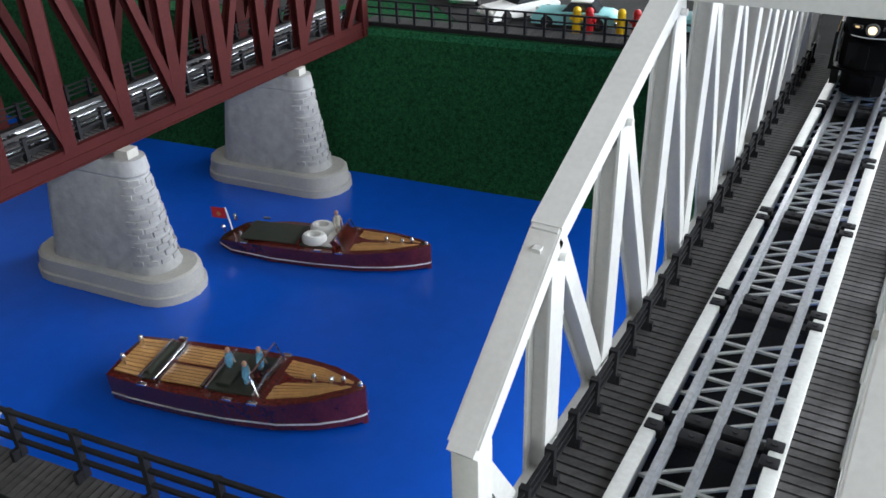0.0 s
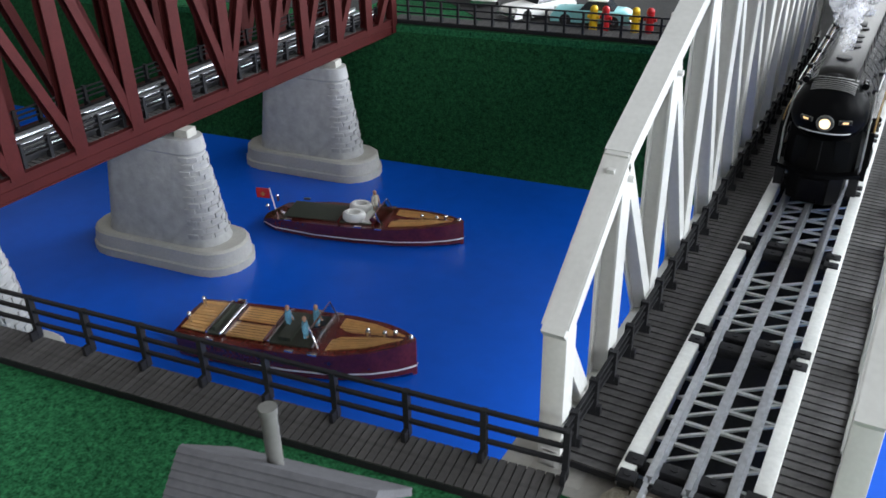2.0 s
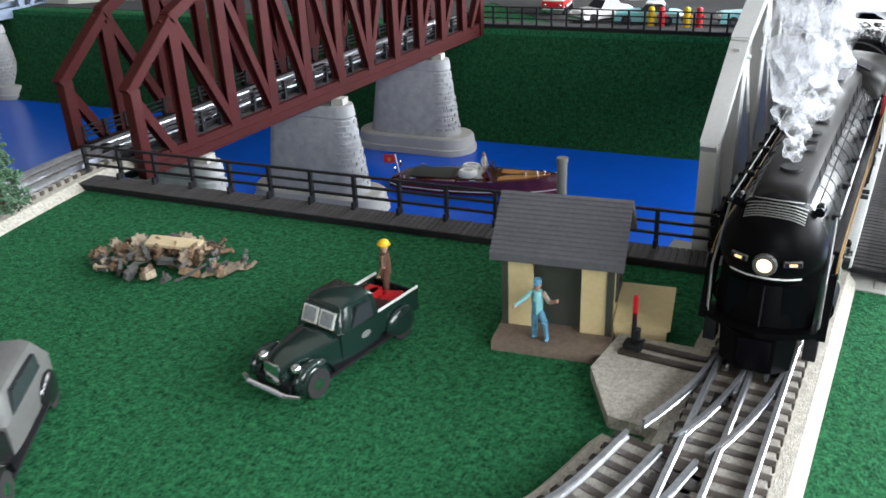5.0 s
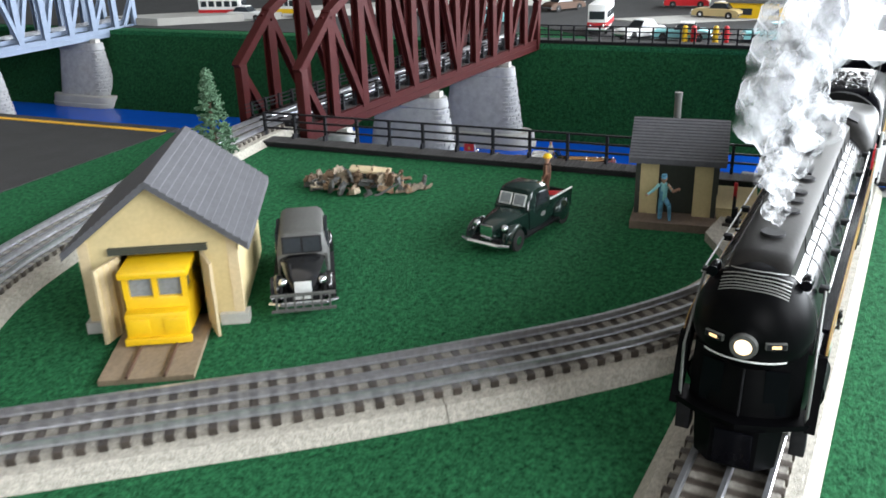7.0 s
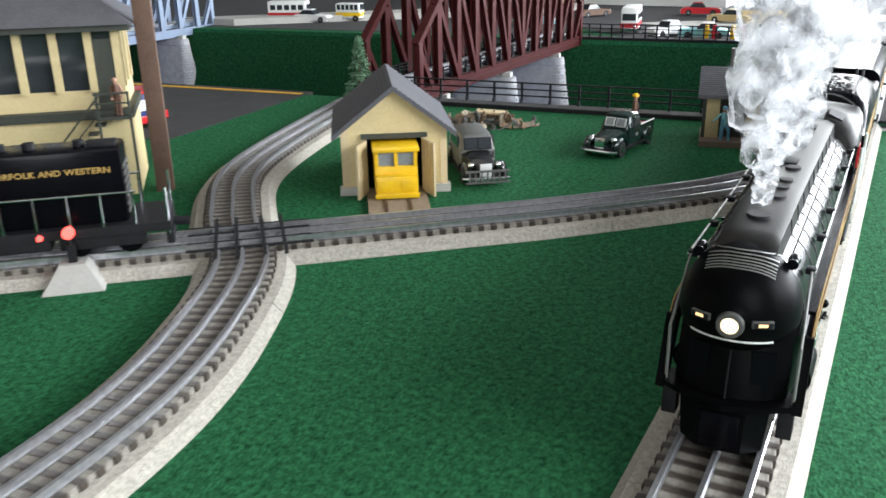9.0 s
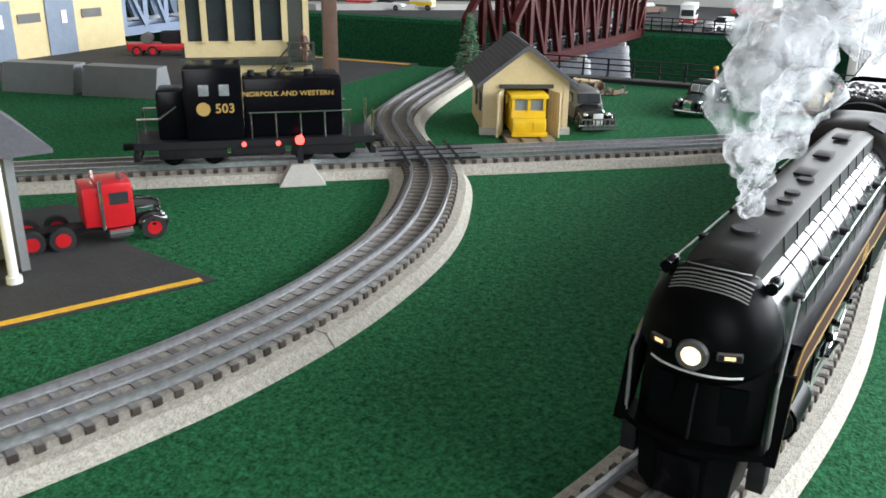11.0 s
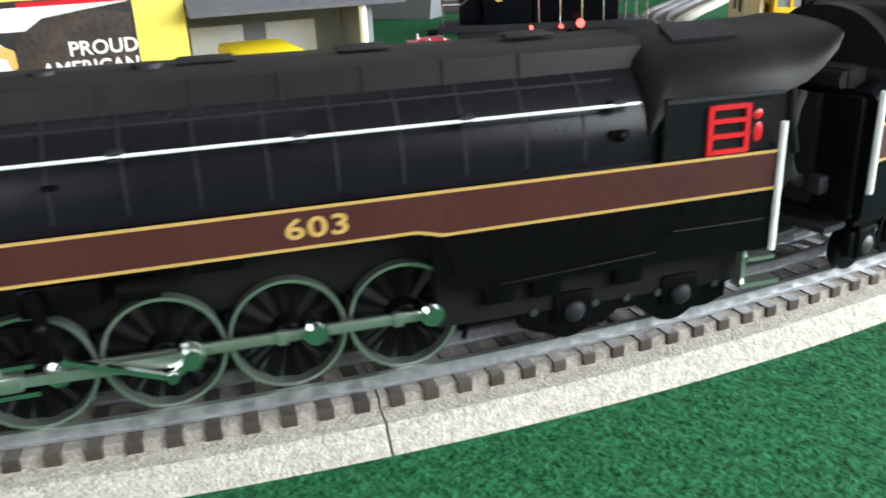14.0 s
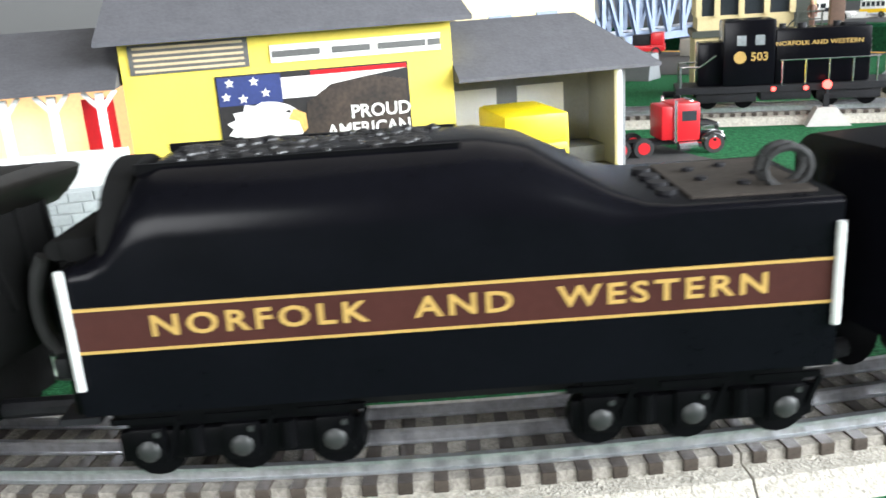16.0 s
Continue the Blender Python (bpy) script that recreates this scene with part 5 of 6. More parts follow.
for sy in (-1, 1):
    part("coal_rim", Shape().box(-8.0, sy * 1.55, 8.4, 8.2, .14, .28), LOCOM, tender)
    part("band", Shape().box(-11.65, sy * 2.77, 4.19, 19.2, .05, 1.15), MAROON, tender, "maroon side band")
    for z in (4.16, 5.3):
        gold(tender, Shape().box(-11.65, sy * 2.79, z, 19.2, .06, .075))
    for x, txt in ((-6.75 if sy > 0 else -16.95, "NORFOLK"), (-11.93, "AND"), (-16.95 if sy > 0 else -6.75, "WESTERN")):
        lettering("lettering", txt, .78, at(x, sy * 2.8, 4.78) @ pose(0, 0, 0, 90, 0, 0 if sy < 0 else 180), GOLD, tender, .012, 1.25, 1.3)
    for x, z0, z1 in ((-2.05, 3.2, 6.4), (-21.3, 3.6, 6.3)):
        part("grab_rail", Shape().rod((x, sy * 2.85, z0), (x, sy * 2.85, z1), .11, n=8), SILVER, tender, "silver grab rail")
    for c in (-5.75, -17.9):
        tr = part("truck_frame", Shape().box(c, sy * 2.05, .7, 6.6, .35, .9, bevel=.12).box(c, sy * 2.1, 1.7, 6.0, .3, .6, bevel=.1), LOCOM, tender, "black six-wheel truck frame")
        for k in (-2.5, 0, 2.5):
            part("bearing_cap", Shape().ball(c + k, sy * 2.27, 1.05, .36, sy=.5), BEARING, tr)
            part("bolt", Shape().rod((c + k - .3, sy * 2.3, 1.55), (c + k - .3, sy * 2.4, 1.55), .09, n=8), BEARING, tr)
            part("equaliser", Shape().beam((c + k - .9, sy * 2.25, 1.95), (c + k + .9, sy * 2.25, 1.95), .12, .16).beam((c + k - .5, sy * 2.25, .75), (c + k - .9, sy * 2.25, 1.9), .1, .14), LOCOM, tr)
            part("axle_box", Shape().box(c + k, sy * 2.2, .62, 1.0, .3, 1.1, bevel=.12), LOCOM, tr)
            part("wheel", Shape().rod((c + k, sy * 1.45, .85), (c + k, sy * 1.75, .85), .85, n=16), LOCOM, tr)
        for k in (-1.25, 1.25):
            part("spring", Shape().rod((c + k, sy * 2.2, .9), (c + k, sy * 2.2, 1.7), .24, n=10), LOCOM, tr)
part("underframe", Shape().box(-11.6, 0, 1.6, 19, 3.0, .9), SHADEIN, tender)
for k in range(4):
    part("water_hatch", Shape().rod((-17.4, -1.4 + k * .9, 6.9), (-17.4, -1.4 + k * .9, 7.04), .28, n=12), BLACKP, tender)
part("top_plank", Shape().box(-19.4, 0, 6.9, 3.2, 4.2, .08), DUSTY, tender, "dusty dark deck plate")
for x, y in ((-18.6, -.9), (-18.6, .3), (-19.5, 1.1), (-19.6, -1.2), (-20.2, 0)):
    part("deck_cap", Shape().rod((x, y, 6.98), (x, y, 7.08), .16, n=10), BLACKP, tender)
for dy in (.9, 1.4):
    hose = Shape()
    for k in range(12):
        a, b = [(-20.5 + math.cos(v) * .6, dy, 7.4 + math.sin(v) * .55) for v in (math.tau * k / 12, math.tau * (k + 1) / 12)]
        hose.rod(a, b, .11, n=8)
    part("hose", hose, RUBBER, tender, "coiled black hose")
coal = Shape()
rnd = random.Random(3)
for i in range(200):
    coal.ball(rnd.uniform(-11.6, -4.6), rnd.uniform(-1.35, 1.35), 8.55 + rnd.uniform(-.04, .12), rnd.uniform(.12, .24), rnd.uniform(.7, 1.3), rnd.uniform(.7, 1.3), .8, 6)
tagged(part("coal_load", coal, COAL, tender, smooth=0), "shiny black coal load")
part("drawbar", Shape().rod((1.6, 0, 1.5), (-2.2, 0, 1.5), .3), BLACKP, tender)
hose2 = Shape()
q = [(-.85, .9, 6.3), (-.6, .9, 5.8), (-.45, .9, 5.1), (-.45, .9, 4.5), (-.55, .9, 4.0), (-.8, .9, 3.6), (-1.2, .9, 3.35), (-1.85, .9, 3.3)]
for a, b in zip(q, q[1:]):
    hose2.rod(a, b, .21, n=10).ball(b[0], b[1], b[2], .21)
part("cab_hose", hose2, RUBBER, tender, "thick black hose between cab and tender")
part("curtain_roll", Shape().rod((-1.6, -1.8, 6.65), (-1.6, 1.8, 6.65), .27, n=14).box(-2.2, 0, 6.3, 1.0, 3.8, .7, bevel=.25), SHADEIN, tender, "black rolled curtain")
part("end_door", Shape().box(-1.5, 0, 2.6, .3, 2.4, 3.6, bevel=.08), SHADEIN, tender)
part("end_step", Shape().box(-1.5, 0, 1.9, 1.1, 4.4, .2).box(-1.2, 1.6, 3.1, .5, .5, .6, bevel=.1), BLACKP, tender)

CARL = 19.0
wagon = thing("auxiliary_tender", "black auxiliary water tender coupled behind the coal tender", "rail car")
part("body", Shape().loft([tend_ring(x, 7.6, r=1.0) for x in (-.4, -CARL)]), LOCO, wagon, smooth=50)
for sy in (-1, 1):
    part("band", Shape().box(-CARL / 2, sy * 2.77, 4.19, CARL - .8, .05, 1.1), MAROON, wagon, "maroon side band")
    for z in (4.16, 5.27):
        gold(wagon, Shape().box(-CARL / 2, sy * 2.79, z, CARL - .8, .06, .075))
    for c in (-4, -15):
        tr = part("truck_frame", Shape().box(c, sy * 2.05, .75, 5.6, .35, 1.5, bevel=.12), LOCOM, wagon)
        for k in (-2.0, 0, 2.0):
            part("wheel", Shape().rod((c + k, sy * 1.45, .85), (c + k, sy * 1.75, .85), .85, n=16), LOCOM, tr)
part("coupler", Shape().rod((-.4, 0, 1.5), (1.1, 0, 1.5), .3), BLACKP, wagon)

# steam: a plume of separate puffs that trails from the stack
steam = thing("smoke_plume", "white smoke drifting up and back from the stack", "smoke")
rnd = random.Random(11)
PUFFS = []
puff_me = []
for v in range(4):
    bm = bmesh.new()
    bmesh.ops.create_icosphere(bm, subdivisions=3, radius=.01)
    for p in bm.verts:
        p.co *= 1 + .55 * noise.noise(p.co * 160 + Vector((v * 7, 0, 0)))
    for fc in bm.faces:
        fc.smooth = True
    me = bpy.data.meshes.new("puff")
    bm.to_mesh(me)
    bm.free()
    me.materials.append(SMOKE)
    puff_me.append(me)
for i in range(17):
    f = (i + .5) / 17
    r = .38 + 1.5 * f ** .8
    x = -4.3 - 12 * f ** 1.8 + rnd.uniform(-1, 1) * 1.2 * f
    y = rnd.uniform(-1, 1) * 2.4 * f
    z = 9.0 + 8.5 * f ** .75 + rnd.uniform(-1, 1) * 1.4 * f
    p = part("puff", puff_me[i % 4], SMOKE, steam, m=at(x, y, z))
    p.scale = (r * rnd.uniform(.8, 1.2), r * rnd.uniform(.8, 1.2), r * rnd.uniform(.9, 1.4))
    PUFFS.append((p, Vector((x, y, z)), rnd.uniform(0, 6.28), f))

# distance along the main line of the nose, seconds by centimetres
NOSE = [(0, -135.3), (1.5, -114.5), (3.5, -84.6), (5.2, -59.9), (7, -32.9), (8.5, -11.5), (9, -4.7), (11.5, 27.53), (12.0, 34.43), (12.5, 41.78), (13.0, 49.51), (13.5, 57.28), (14.0, 65.29), (14.5, 73.31), (15.0, 81.37), (15.5, 89.52), (16.0, 97.69)]


def nose_at(t):
    for (t0, s0), (t1, s1) in zip(NOSE, NOSE[1:]):
        if t <= t1:
            return s0 + (s1 - s0) * (t - t0) / (t1 - t0)
    return NOSE[-1][1]


def riding(s, front, rear):
    """Pose of a vehicle whose x = 0 lies near distance s, carried at two points behind it."""
    a, b = Vector(main_at(s + front)[:2]), Vector(main_at(s + rear)[:2])
    d = (a - b).normalized()
    o = a - d * front
    return at(o.x, o.y, 0, heading(d.x, d.y))


def motions():
    times = [i / 10 for i in range(161)]
    walk(loco, [(t, riding(nose_at(t), -6, -24)) for t in times])
    walk(tender, [(t, riding(nose_at(t) - 30.5, -5.75, -17.9)) for t in times])
    walk(wagon, [(t, riding(nose_at(t) - 30.5 - TL - 1.3, -4, -15)) for t in times])
    walk(steam, [(t, riding(nose_at(t), -6, -24)) for t in times])
    for w, x in DRIVERS:
        walk(w, [(t, at(x, 0, DRIVER_R) @ pose(0, 0, 0, 0, math.degrees((nose_at(t) - NOSE[0][1]) / DRIVER_R) + 23, 0)) for t in times])
    def crank(t):
        return (nose_at(t) - NOSE[0][1]) / DRIVER_R + math.radians(23)

    def on_wheel(t, lx, lz):
        a = crank(t)
        return MAIN_X + lx * math.cos(a) + lz * math.sin(a), DRIVER_R - lx * math.sin(a) + lz * math.cos(a)

    def linked(t, lx, lz, length, z):
        """Pose of a bar that hangs on the wheel and whose far end stays at height z; and where that end is."""
        x0, z0 = on_wheel(t, lx, lz)
        far = x0 + math.sqrt(length ** 2 - (z - z0) ** 2)
        return at(x0, 0, z0) @ pose(0, 0, 0, 0, -math.degrees(math.atan2(z - z0, far - x0)), 0), far
    for ob in RODS:
        walk(ob, [(t, at(on_wheel(t, CRANK, 0)[0] - MAIN_X, 0, on_wheel(t, CRANK, 0)[1])) for t in times])
    for ob in MAIN_RODS:
        walk(ob, [(t, linked(t, CRANK, 0, MAIN_L, CROSS_Z)[0]) for t in times])
    for ob in ECC_RODS:
        walk(ob, [(t, linked(t, *ECC, ECC_L, LINK_Z)[0]) for t in times])
    for ob in CROSSHEADS:
        walk(ob, [(t, at(linked(t, CRANK, 0, MAIN_L, CROSS_Z)[1], 0, CROSS_Z)) for t in times])
    for p, c, ph, f in PUFFS:
        size = p.scale.copy()
        walk(p, [(t / 2, at(c.x + math.sin(ph + t * .9) * .5 * f, c.y + math.cos(ph * 2 + t * .7) * .5 * f, c.z + math.sin(ph * 3 + t) * .5 * f) @ pose(0, 0, 0, 0, 0, t * 14)) for t in range(33)])
        p.scale = size


# ---- boats: local x ahead, z 0 at the waterline ----
def boat(m, label, L, W, layout):
    t = thing("motorboat", label, "boat", m, "mahogany motorboats")
    st = [(-.5, .40, 1.95), (-.42, .44, 1.9), (-.2, .49, 1.85), (0, .5, 1.9), (.2, .46, 2.05), (.34, .34, 2.25), (.43, .20, 2.4), (.485, .07, 2.5), (.5, .015, 2.5)]
    if layout == 2:
        st[0] = (-.5, .16, .9)
        st[1] = (-.42, .36, 1.6)
    rings = [[(x * L, -w * W, h), (x * L, -w * W * .93, .1 + .3 * max(0, x)), (x * L, 0, -.35), (x * L, w * W * .93, .1 + .3 * max(0, x)), (x * L, w * W, h)] for x, w, h in st]
    part("hull", Shape().loft(rings), WOODD, t, "glossy dark mahogany hull", smooth=30)
    for sy in (-1, 1):
        line = Shape()
        pts = [(x * L, sy * (w * W * .945 + .03), .55 + .3 * max(0, x)) for x, w, h in st]
        for a, b in zip(pts, pts[1:]):
            line.beam(a, b, .05, .1)
        part("waterline_stripe", line, OFFW, t, "thin white waterline stripe")
    part("deck", Shape().loft([[(x * L, -w * W * .97, h - .02), (x * L, 0, h + .14), (x * L, w * W * .97, h - .02), (x * L, 0, h - .3)] for x, w, h in st]), WOODD, t)

    def planks(x0, x1, half0, half1, z0, z1, n):
        for i in range(n):
            a, b = -1 + 2 * i / n + .02, -1 + 2 * (i + 1) / n - .02
            ends = [[(x, h * a, z), (x, h * b, z), (x, h * b, z + .09), (x, h * a, z + .09)] for x, h, z in ((x0, half0, z0), ((x0 + x1) / 2, (half0 * .68 + half1 * .32 if half1 < half0 * .5 else (half0 + half1) / 2), (z0 + z1) / 2), (x1, half1, z1))]
            part("deck_plank", Shape().loft(ends), WOODL, t, smooth=0)
    planks(L * .16, L * .45, W * .37, W * .05, 2.02, 2.46, 12)
    if layout == 1:
        planks(-L * .48, -L * .37, W * .33, W * .36, 2.0, 1.98, 10)
        for sy in (-1, 1):
            hatch = part("engine_hatch", Shape().box(-L * .19, sy * W * .19, 1.95, L * .17, W * .32, .12, bevel=.04), WOODL, t, "planked engine hatch with chrome ends")
            for k in (-1, 1):
                part("hatch_edge", Shape().box(-L * .19 + k * L * .088, sy * W * .19, 2.0, .22, W * .32, .12), CHROME, hatch)
            for k in range(6):
                part("groove", Shape().box(-L * .19, sy * W * .19 - W * .14 + k * W * .056, 2.06, L * .165, .03, .03), BROWN, hatch)
        wells = ((-L * .325, L * .06), (L * .015, L * .19))
    else:
        part("sun_deck", Shape().box(-L * .22, 0, 1.9, L * .30, W * .66, .14, bevel=.05), TRIM, t, "dark green sun deck cover")
        wells = ((L * .0, L * .17),)
        for sy in (-1, 1):
            curl = Shape().loft([[(-L * .02 + 1.25 * math.cos(b) * g, sy * W * .19 + .95 * math.sin(b) * g, z) for b in [math.tau * k / 16 for k in range(16)]] for g, z in ((.9, 1.9), (1.0, 2.2), (.97, 2.65), (.8, 2.9), (.55, 2.88), (.45, 2.3))])
            part("seat", curl, WHITEP, t, "white curled seat back")
        part("seat_cushion", Shape().box(L * .05, 0, 2.02, L * .05, W * .66, .3, bevel=.1), WHITEP, t)
        part("dashboard", Shape().box(L * .085, 0, 2.1, L * .03, W * .66, .7, rot=pose(0, 0, 0, 0, -35, 0), bevel=.08), WOODD, t)
        part("flag_staff", Shape().rod((-L * .45, 0, 1.7), (-L * .47, 0, 4.1), .07), WHITEP, t)
        fl = part("flag", Shape().box(-L * .47 - .8, 0, 2.9, 1.5, .06, 1.1), REDP, t, "red flag with a pale mark")
        part("flag_mark", Shape().box(-L * .47 - .8, 0, 3.25, .45, .1, .18).box(-L * .47 - .8, 0, 3.1, .18, .1, .48), GOLD, fl)
    for x, l in wells:
        part("cockpit", Shape().box(x, 0, 1.93, l, W * .72, .13), TRIM, t, "dark green cockpit")
        for k in (-1, 1):
            part("coaming", Shape().box(x + k * l / 2, 0, 1.95, .22, W * .76, .3, bevel=.05), CHROME if layout == 1 else WOODD, t)
        part("bench", Shape().box(x - l * .2, 0, 2.0, l * .3, W * .6, .35, bevel=.1), TRIM, t)
    ws = part("windscreen_frame", Shape().beam((L * .13, -W * .36, 2.0), (L * .10, -W * .33, 3.3), .1, .1).beam((L * .13, W * .36, 2.0), (L * .10, W * .33, 3.3), .1, .1).beam((L * .10, -W * .33, 3.3), (L * .10, W * .33, 3.3), .1, .1), CHROME, t)
    part("windscreen", Shape().beam((L * .13, 0, 2.05), (L * .102, 0, 3.25), W * .66, .05), GLASSC, ws, "clear windscreen")
    for x, y in ((.30, 0), (.37, .0), (.41, .3), (-.46, 1.2), (-.46, -1.2), (.48, 0)):
        part("cleat", Shape().rod((x * L, y, 2.1), (x * L, y, 2.62), .16, .22, 8).ball(x * L, y, 2.66, .2), CHROME, t)
    for x in (-.33, .02, .12):
        for sy in (-1, 1):
            part("step_pad", Shape().box(x * L, sy * W * .465, 1.92, .75, .32, .14, bevel=.04), CHROME, t)
    return t


GLASSC = bpy.data.materials.new("clear_plastic")
GLASSC.use_nodes = True
_p = GLASSC.node_tree.nodes["Principled BSDF"]
_p.inputs["Roughness"].default_value, _p.inputs["Transmission Weight"].default_value, _p.inputs["IOR"].default_value = 0.05, 1.0, 1.1

B1 = at(-34.3, 17.5, WATER_Z, heading(.971, .24))
b1 = boat(B1 @ Matrix.Diagonal((1, 1, 1.28, 1)), "mahogany motorboat with light planked deck on blue water", 19.7, 6.2, 1)
b2 = boat(at(-42.0, 37.8, WATER_Z, heading(.968, .25)), "mahogany motorboat with white seats and red flag on blue water", 21.5, 5.4, 2)
for dx, dy, mt in ((1.2, .9, BLUEF), (1.0, -.9, BLUEF), (-1.0, .3, BLUEF)):
    figure(B1 @ at(dx, dy, 1.6, 90), "painted blue figurine seated in the boat cockpit", mt, FLESH, 3.0)
figure(b2.matrix_world @ at(1.2, .9, 1.4, 60), "pale painted figurine in the boat cockpit", WHITEF, FLESH, 3.2)

# ---- brewery with loading dock ----
BREW = at(-46.8, -106.7, GROUND_Z, heading(.39, .92))
brew = thing("brewery_building", "bright yellow brewery with grey roof, poster and sign panel", "building", BREW)
part("front_wall", Shape().box(-11, .3, 0, 22, .6, 12.2), YWALL, brew)
part("side_wall", Shape().box(-.3, 6.5, 0, .6, 12, 12.2), YWALL, brew)
part("side_wall", Shape().box(-21.7, 6.5, 0, .6, 12, 12.2), YWALL, brew)
part("back_wall", Shape().box(-11, 12.7, 0, 22, .6, 12.2), YWALL, brew)
part("roof", Shape().loft([[(-23.2, -1.6, 11.9), (1.2, -1.6, 11.9), (1.2, 14.5, 11.9), (-23.2, 14.5, 11.9)], [(-23.2, -1.6, 12.2), (1.2, -1.6, 12.2), (1.2, 14.5, 12.2), (-23.2, 14.5, 12.2)], [(-22.0, 6.2, 17.5), (-.5, 6.2, 17.5), (-.5, 6.8, 17.5), (-22.0, 6.8, 17.5)]]), SHINGLE, brew, "grey roof")
part("sign_panel", Shape().box(-6.6, -.06, 10.0, 11.6, .16, 1.15), OFFW, brew, "white sign panel with a grey bar of writing")
for x0, w in ((-10.4, 3.2), (-6.7, 2.6), (-3.2, 3.3), (-.95, .9)):
    part("sign_bar", Shape().box(x0 - .3, -.17, 10.35, w, .06, .42), GREYP, brew)
lv = part("louvre_panel", Shape().box(-17.6, -.06, 9.9, 7.6, .14, 1.9), GREYP, brew, "grey slatted louvre window")
for k in range(5):
    part("slat", Shape().box(-17.6, -.16, 10.05 + k * .36, 7.0, .12, .16), CREAM2, lv)
post = part("poster", Shape().box(-9.7, -.05, 4.0, 13.0, .12, 5.4), INK, brew, "poster of an eagle with a flag")
part("flag_field", Shape().box(-14.0, -.13, 7.4, 4.2, .05, 1.9), NAVY, post)
part("red_stripe", Shape().box(-6.6, -.13, 9.0, 6.6, .05, .3), REDP, post)
part("white_stripe", Shape().prism([(-11.9, 7.6), (-11.9, 9.0), (-3.3, 9.0), (-6.5, 8.6), (-9.5, 7.6)], "y", -.16, -.12), OFFW, post)
for sx, sz in ((-15.3, 8.9), (-13.7, 8.9), (-15.6, 8.0), (-14.5, 7.8), (-13.0, 8.1)):
    pts = []
    for k in range(10):
        r = .34 if k % 2 == 0 else .14
        a = math.radians(90 + 36 * k)
        pts.append((sx + r * math.cos(a), sz + r * math.sin(a)))
    part("star", Shape().prism(pts, "y", -.19, -.16), OFFW, post)
pts = []
rnd = random.Random(2)
for k in range(30):
    a = 2 * math.pi * k / 30
    r = 1 + (.09 * (-1) ** k if 100 < math.degrees(a) < 300 else 0)
    pts.append((-13.1 + 2.5 * r * math.cos(a), 5.85 + 1.65 * r * math.sin(a)))
part("eagle_head", Shape().prism(pts, "y", -.22, -.17), OFFW, post, "white bird head print")
part("beak", Shape().prism([(-11.3, 6.9), (-10.5, 6.5), (-10.45, 5.5), (-10.75, 5.2), (-11.0, 6.0), (-11.7, 6.2)], "y", -.25, -.22), BEAK, post)
part("eye", Shape().prism([(-11.9, 6.75), (-11.5, 6.85), (-11.5, 6.6)], "y", -.25, -.22), INK, post)
part("wing", Shape().prism([(-10.6, 5.0), (-10.3, 7.2), (-8.6, 8.3), (-5.8, 8.7), (-3.4, 8.2), (-3.4, 4.2), (-9.8, 4.2)], "y", -.17, -.14), WINGP, post, "brown feathered wing print")
lettering("lettering", "PROUD", 1.25, at(-5.3, -.19, 6.25) @ pose(0, 0, 0, 90, 0, 0), OFFW, post, .01, 1.0, 1.0)
lettering("lettering", "AMERICAN", 1.25, at(-6.2, -.19, 5.05) @ pose(0, 0, 0, 90, 0, 0), OFFW, post, .01, 1.0, .95)
for x in (-3.4, -6.4, -9.0, -16.5):
    wn = part("window", Shape().box(x, -.05, .9, 1.6, .14, 2.6), GREYP, brew, "small grey barred window")
    for k in (-.35, .35):
        part("bar", Shape().box(x + k, -.14, 1.1, .12, .08, 2.2), BLACKP, wn)
part("base", Shape().box(-11, -.2, 0, 22.2, .5, .5), GREYP, brew)

dock = thing("loading_dock", "grey loading dock with white doors and dark roof", "loading dock", BREW)
part("back_wall", Shape().box(6.6, 7.2, 0, 13.2, .5, 9.0), GREYWALL, dock)
part("end_wall", Shape().box(13.0, 4.0, 0, .5, 6.4, 8.6), GREYWALL, dock)
part("platform", Shape().box(6.6, 5.4, 0, 12.6, 3.4, 1.4, bevel=.05), GREYWALL, dock)
for x in (3.0, 8.6):
    part("door", Shape().box(x, 6.9, 1.6, 3.9, .2, 4.6), WHITEP, dock, "white roller door")
part("roof", Shape().loft([[(.05, -1.6, 7.7), (15.0, -1.6, 7.7), (15.0, 9.5, 7.7), (.05, 9.5, 7.7)], [(.05, -1.6, 7.95), (15.0, -1.6, 7.95), (15.0, 9.5, 7.95), (.05, 9.5, 7.95)], [(.05, 5.0, 11.6), (11.0, 5.0, 11.6), (11.0, 5.4, 11.6), (.05, 5.4, 11.6)]]), SHINGLE, dock, "dark grey roof")
part("post", Shape().rod((12.0, -.8, 0), (12.0, -.8, 7.75), .28, n=12).rod((12.0, -.8, 0), (12.0, -.8, .5), .45, n=12), WHITEP, dock, "white round post")

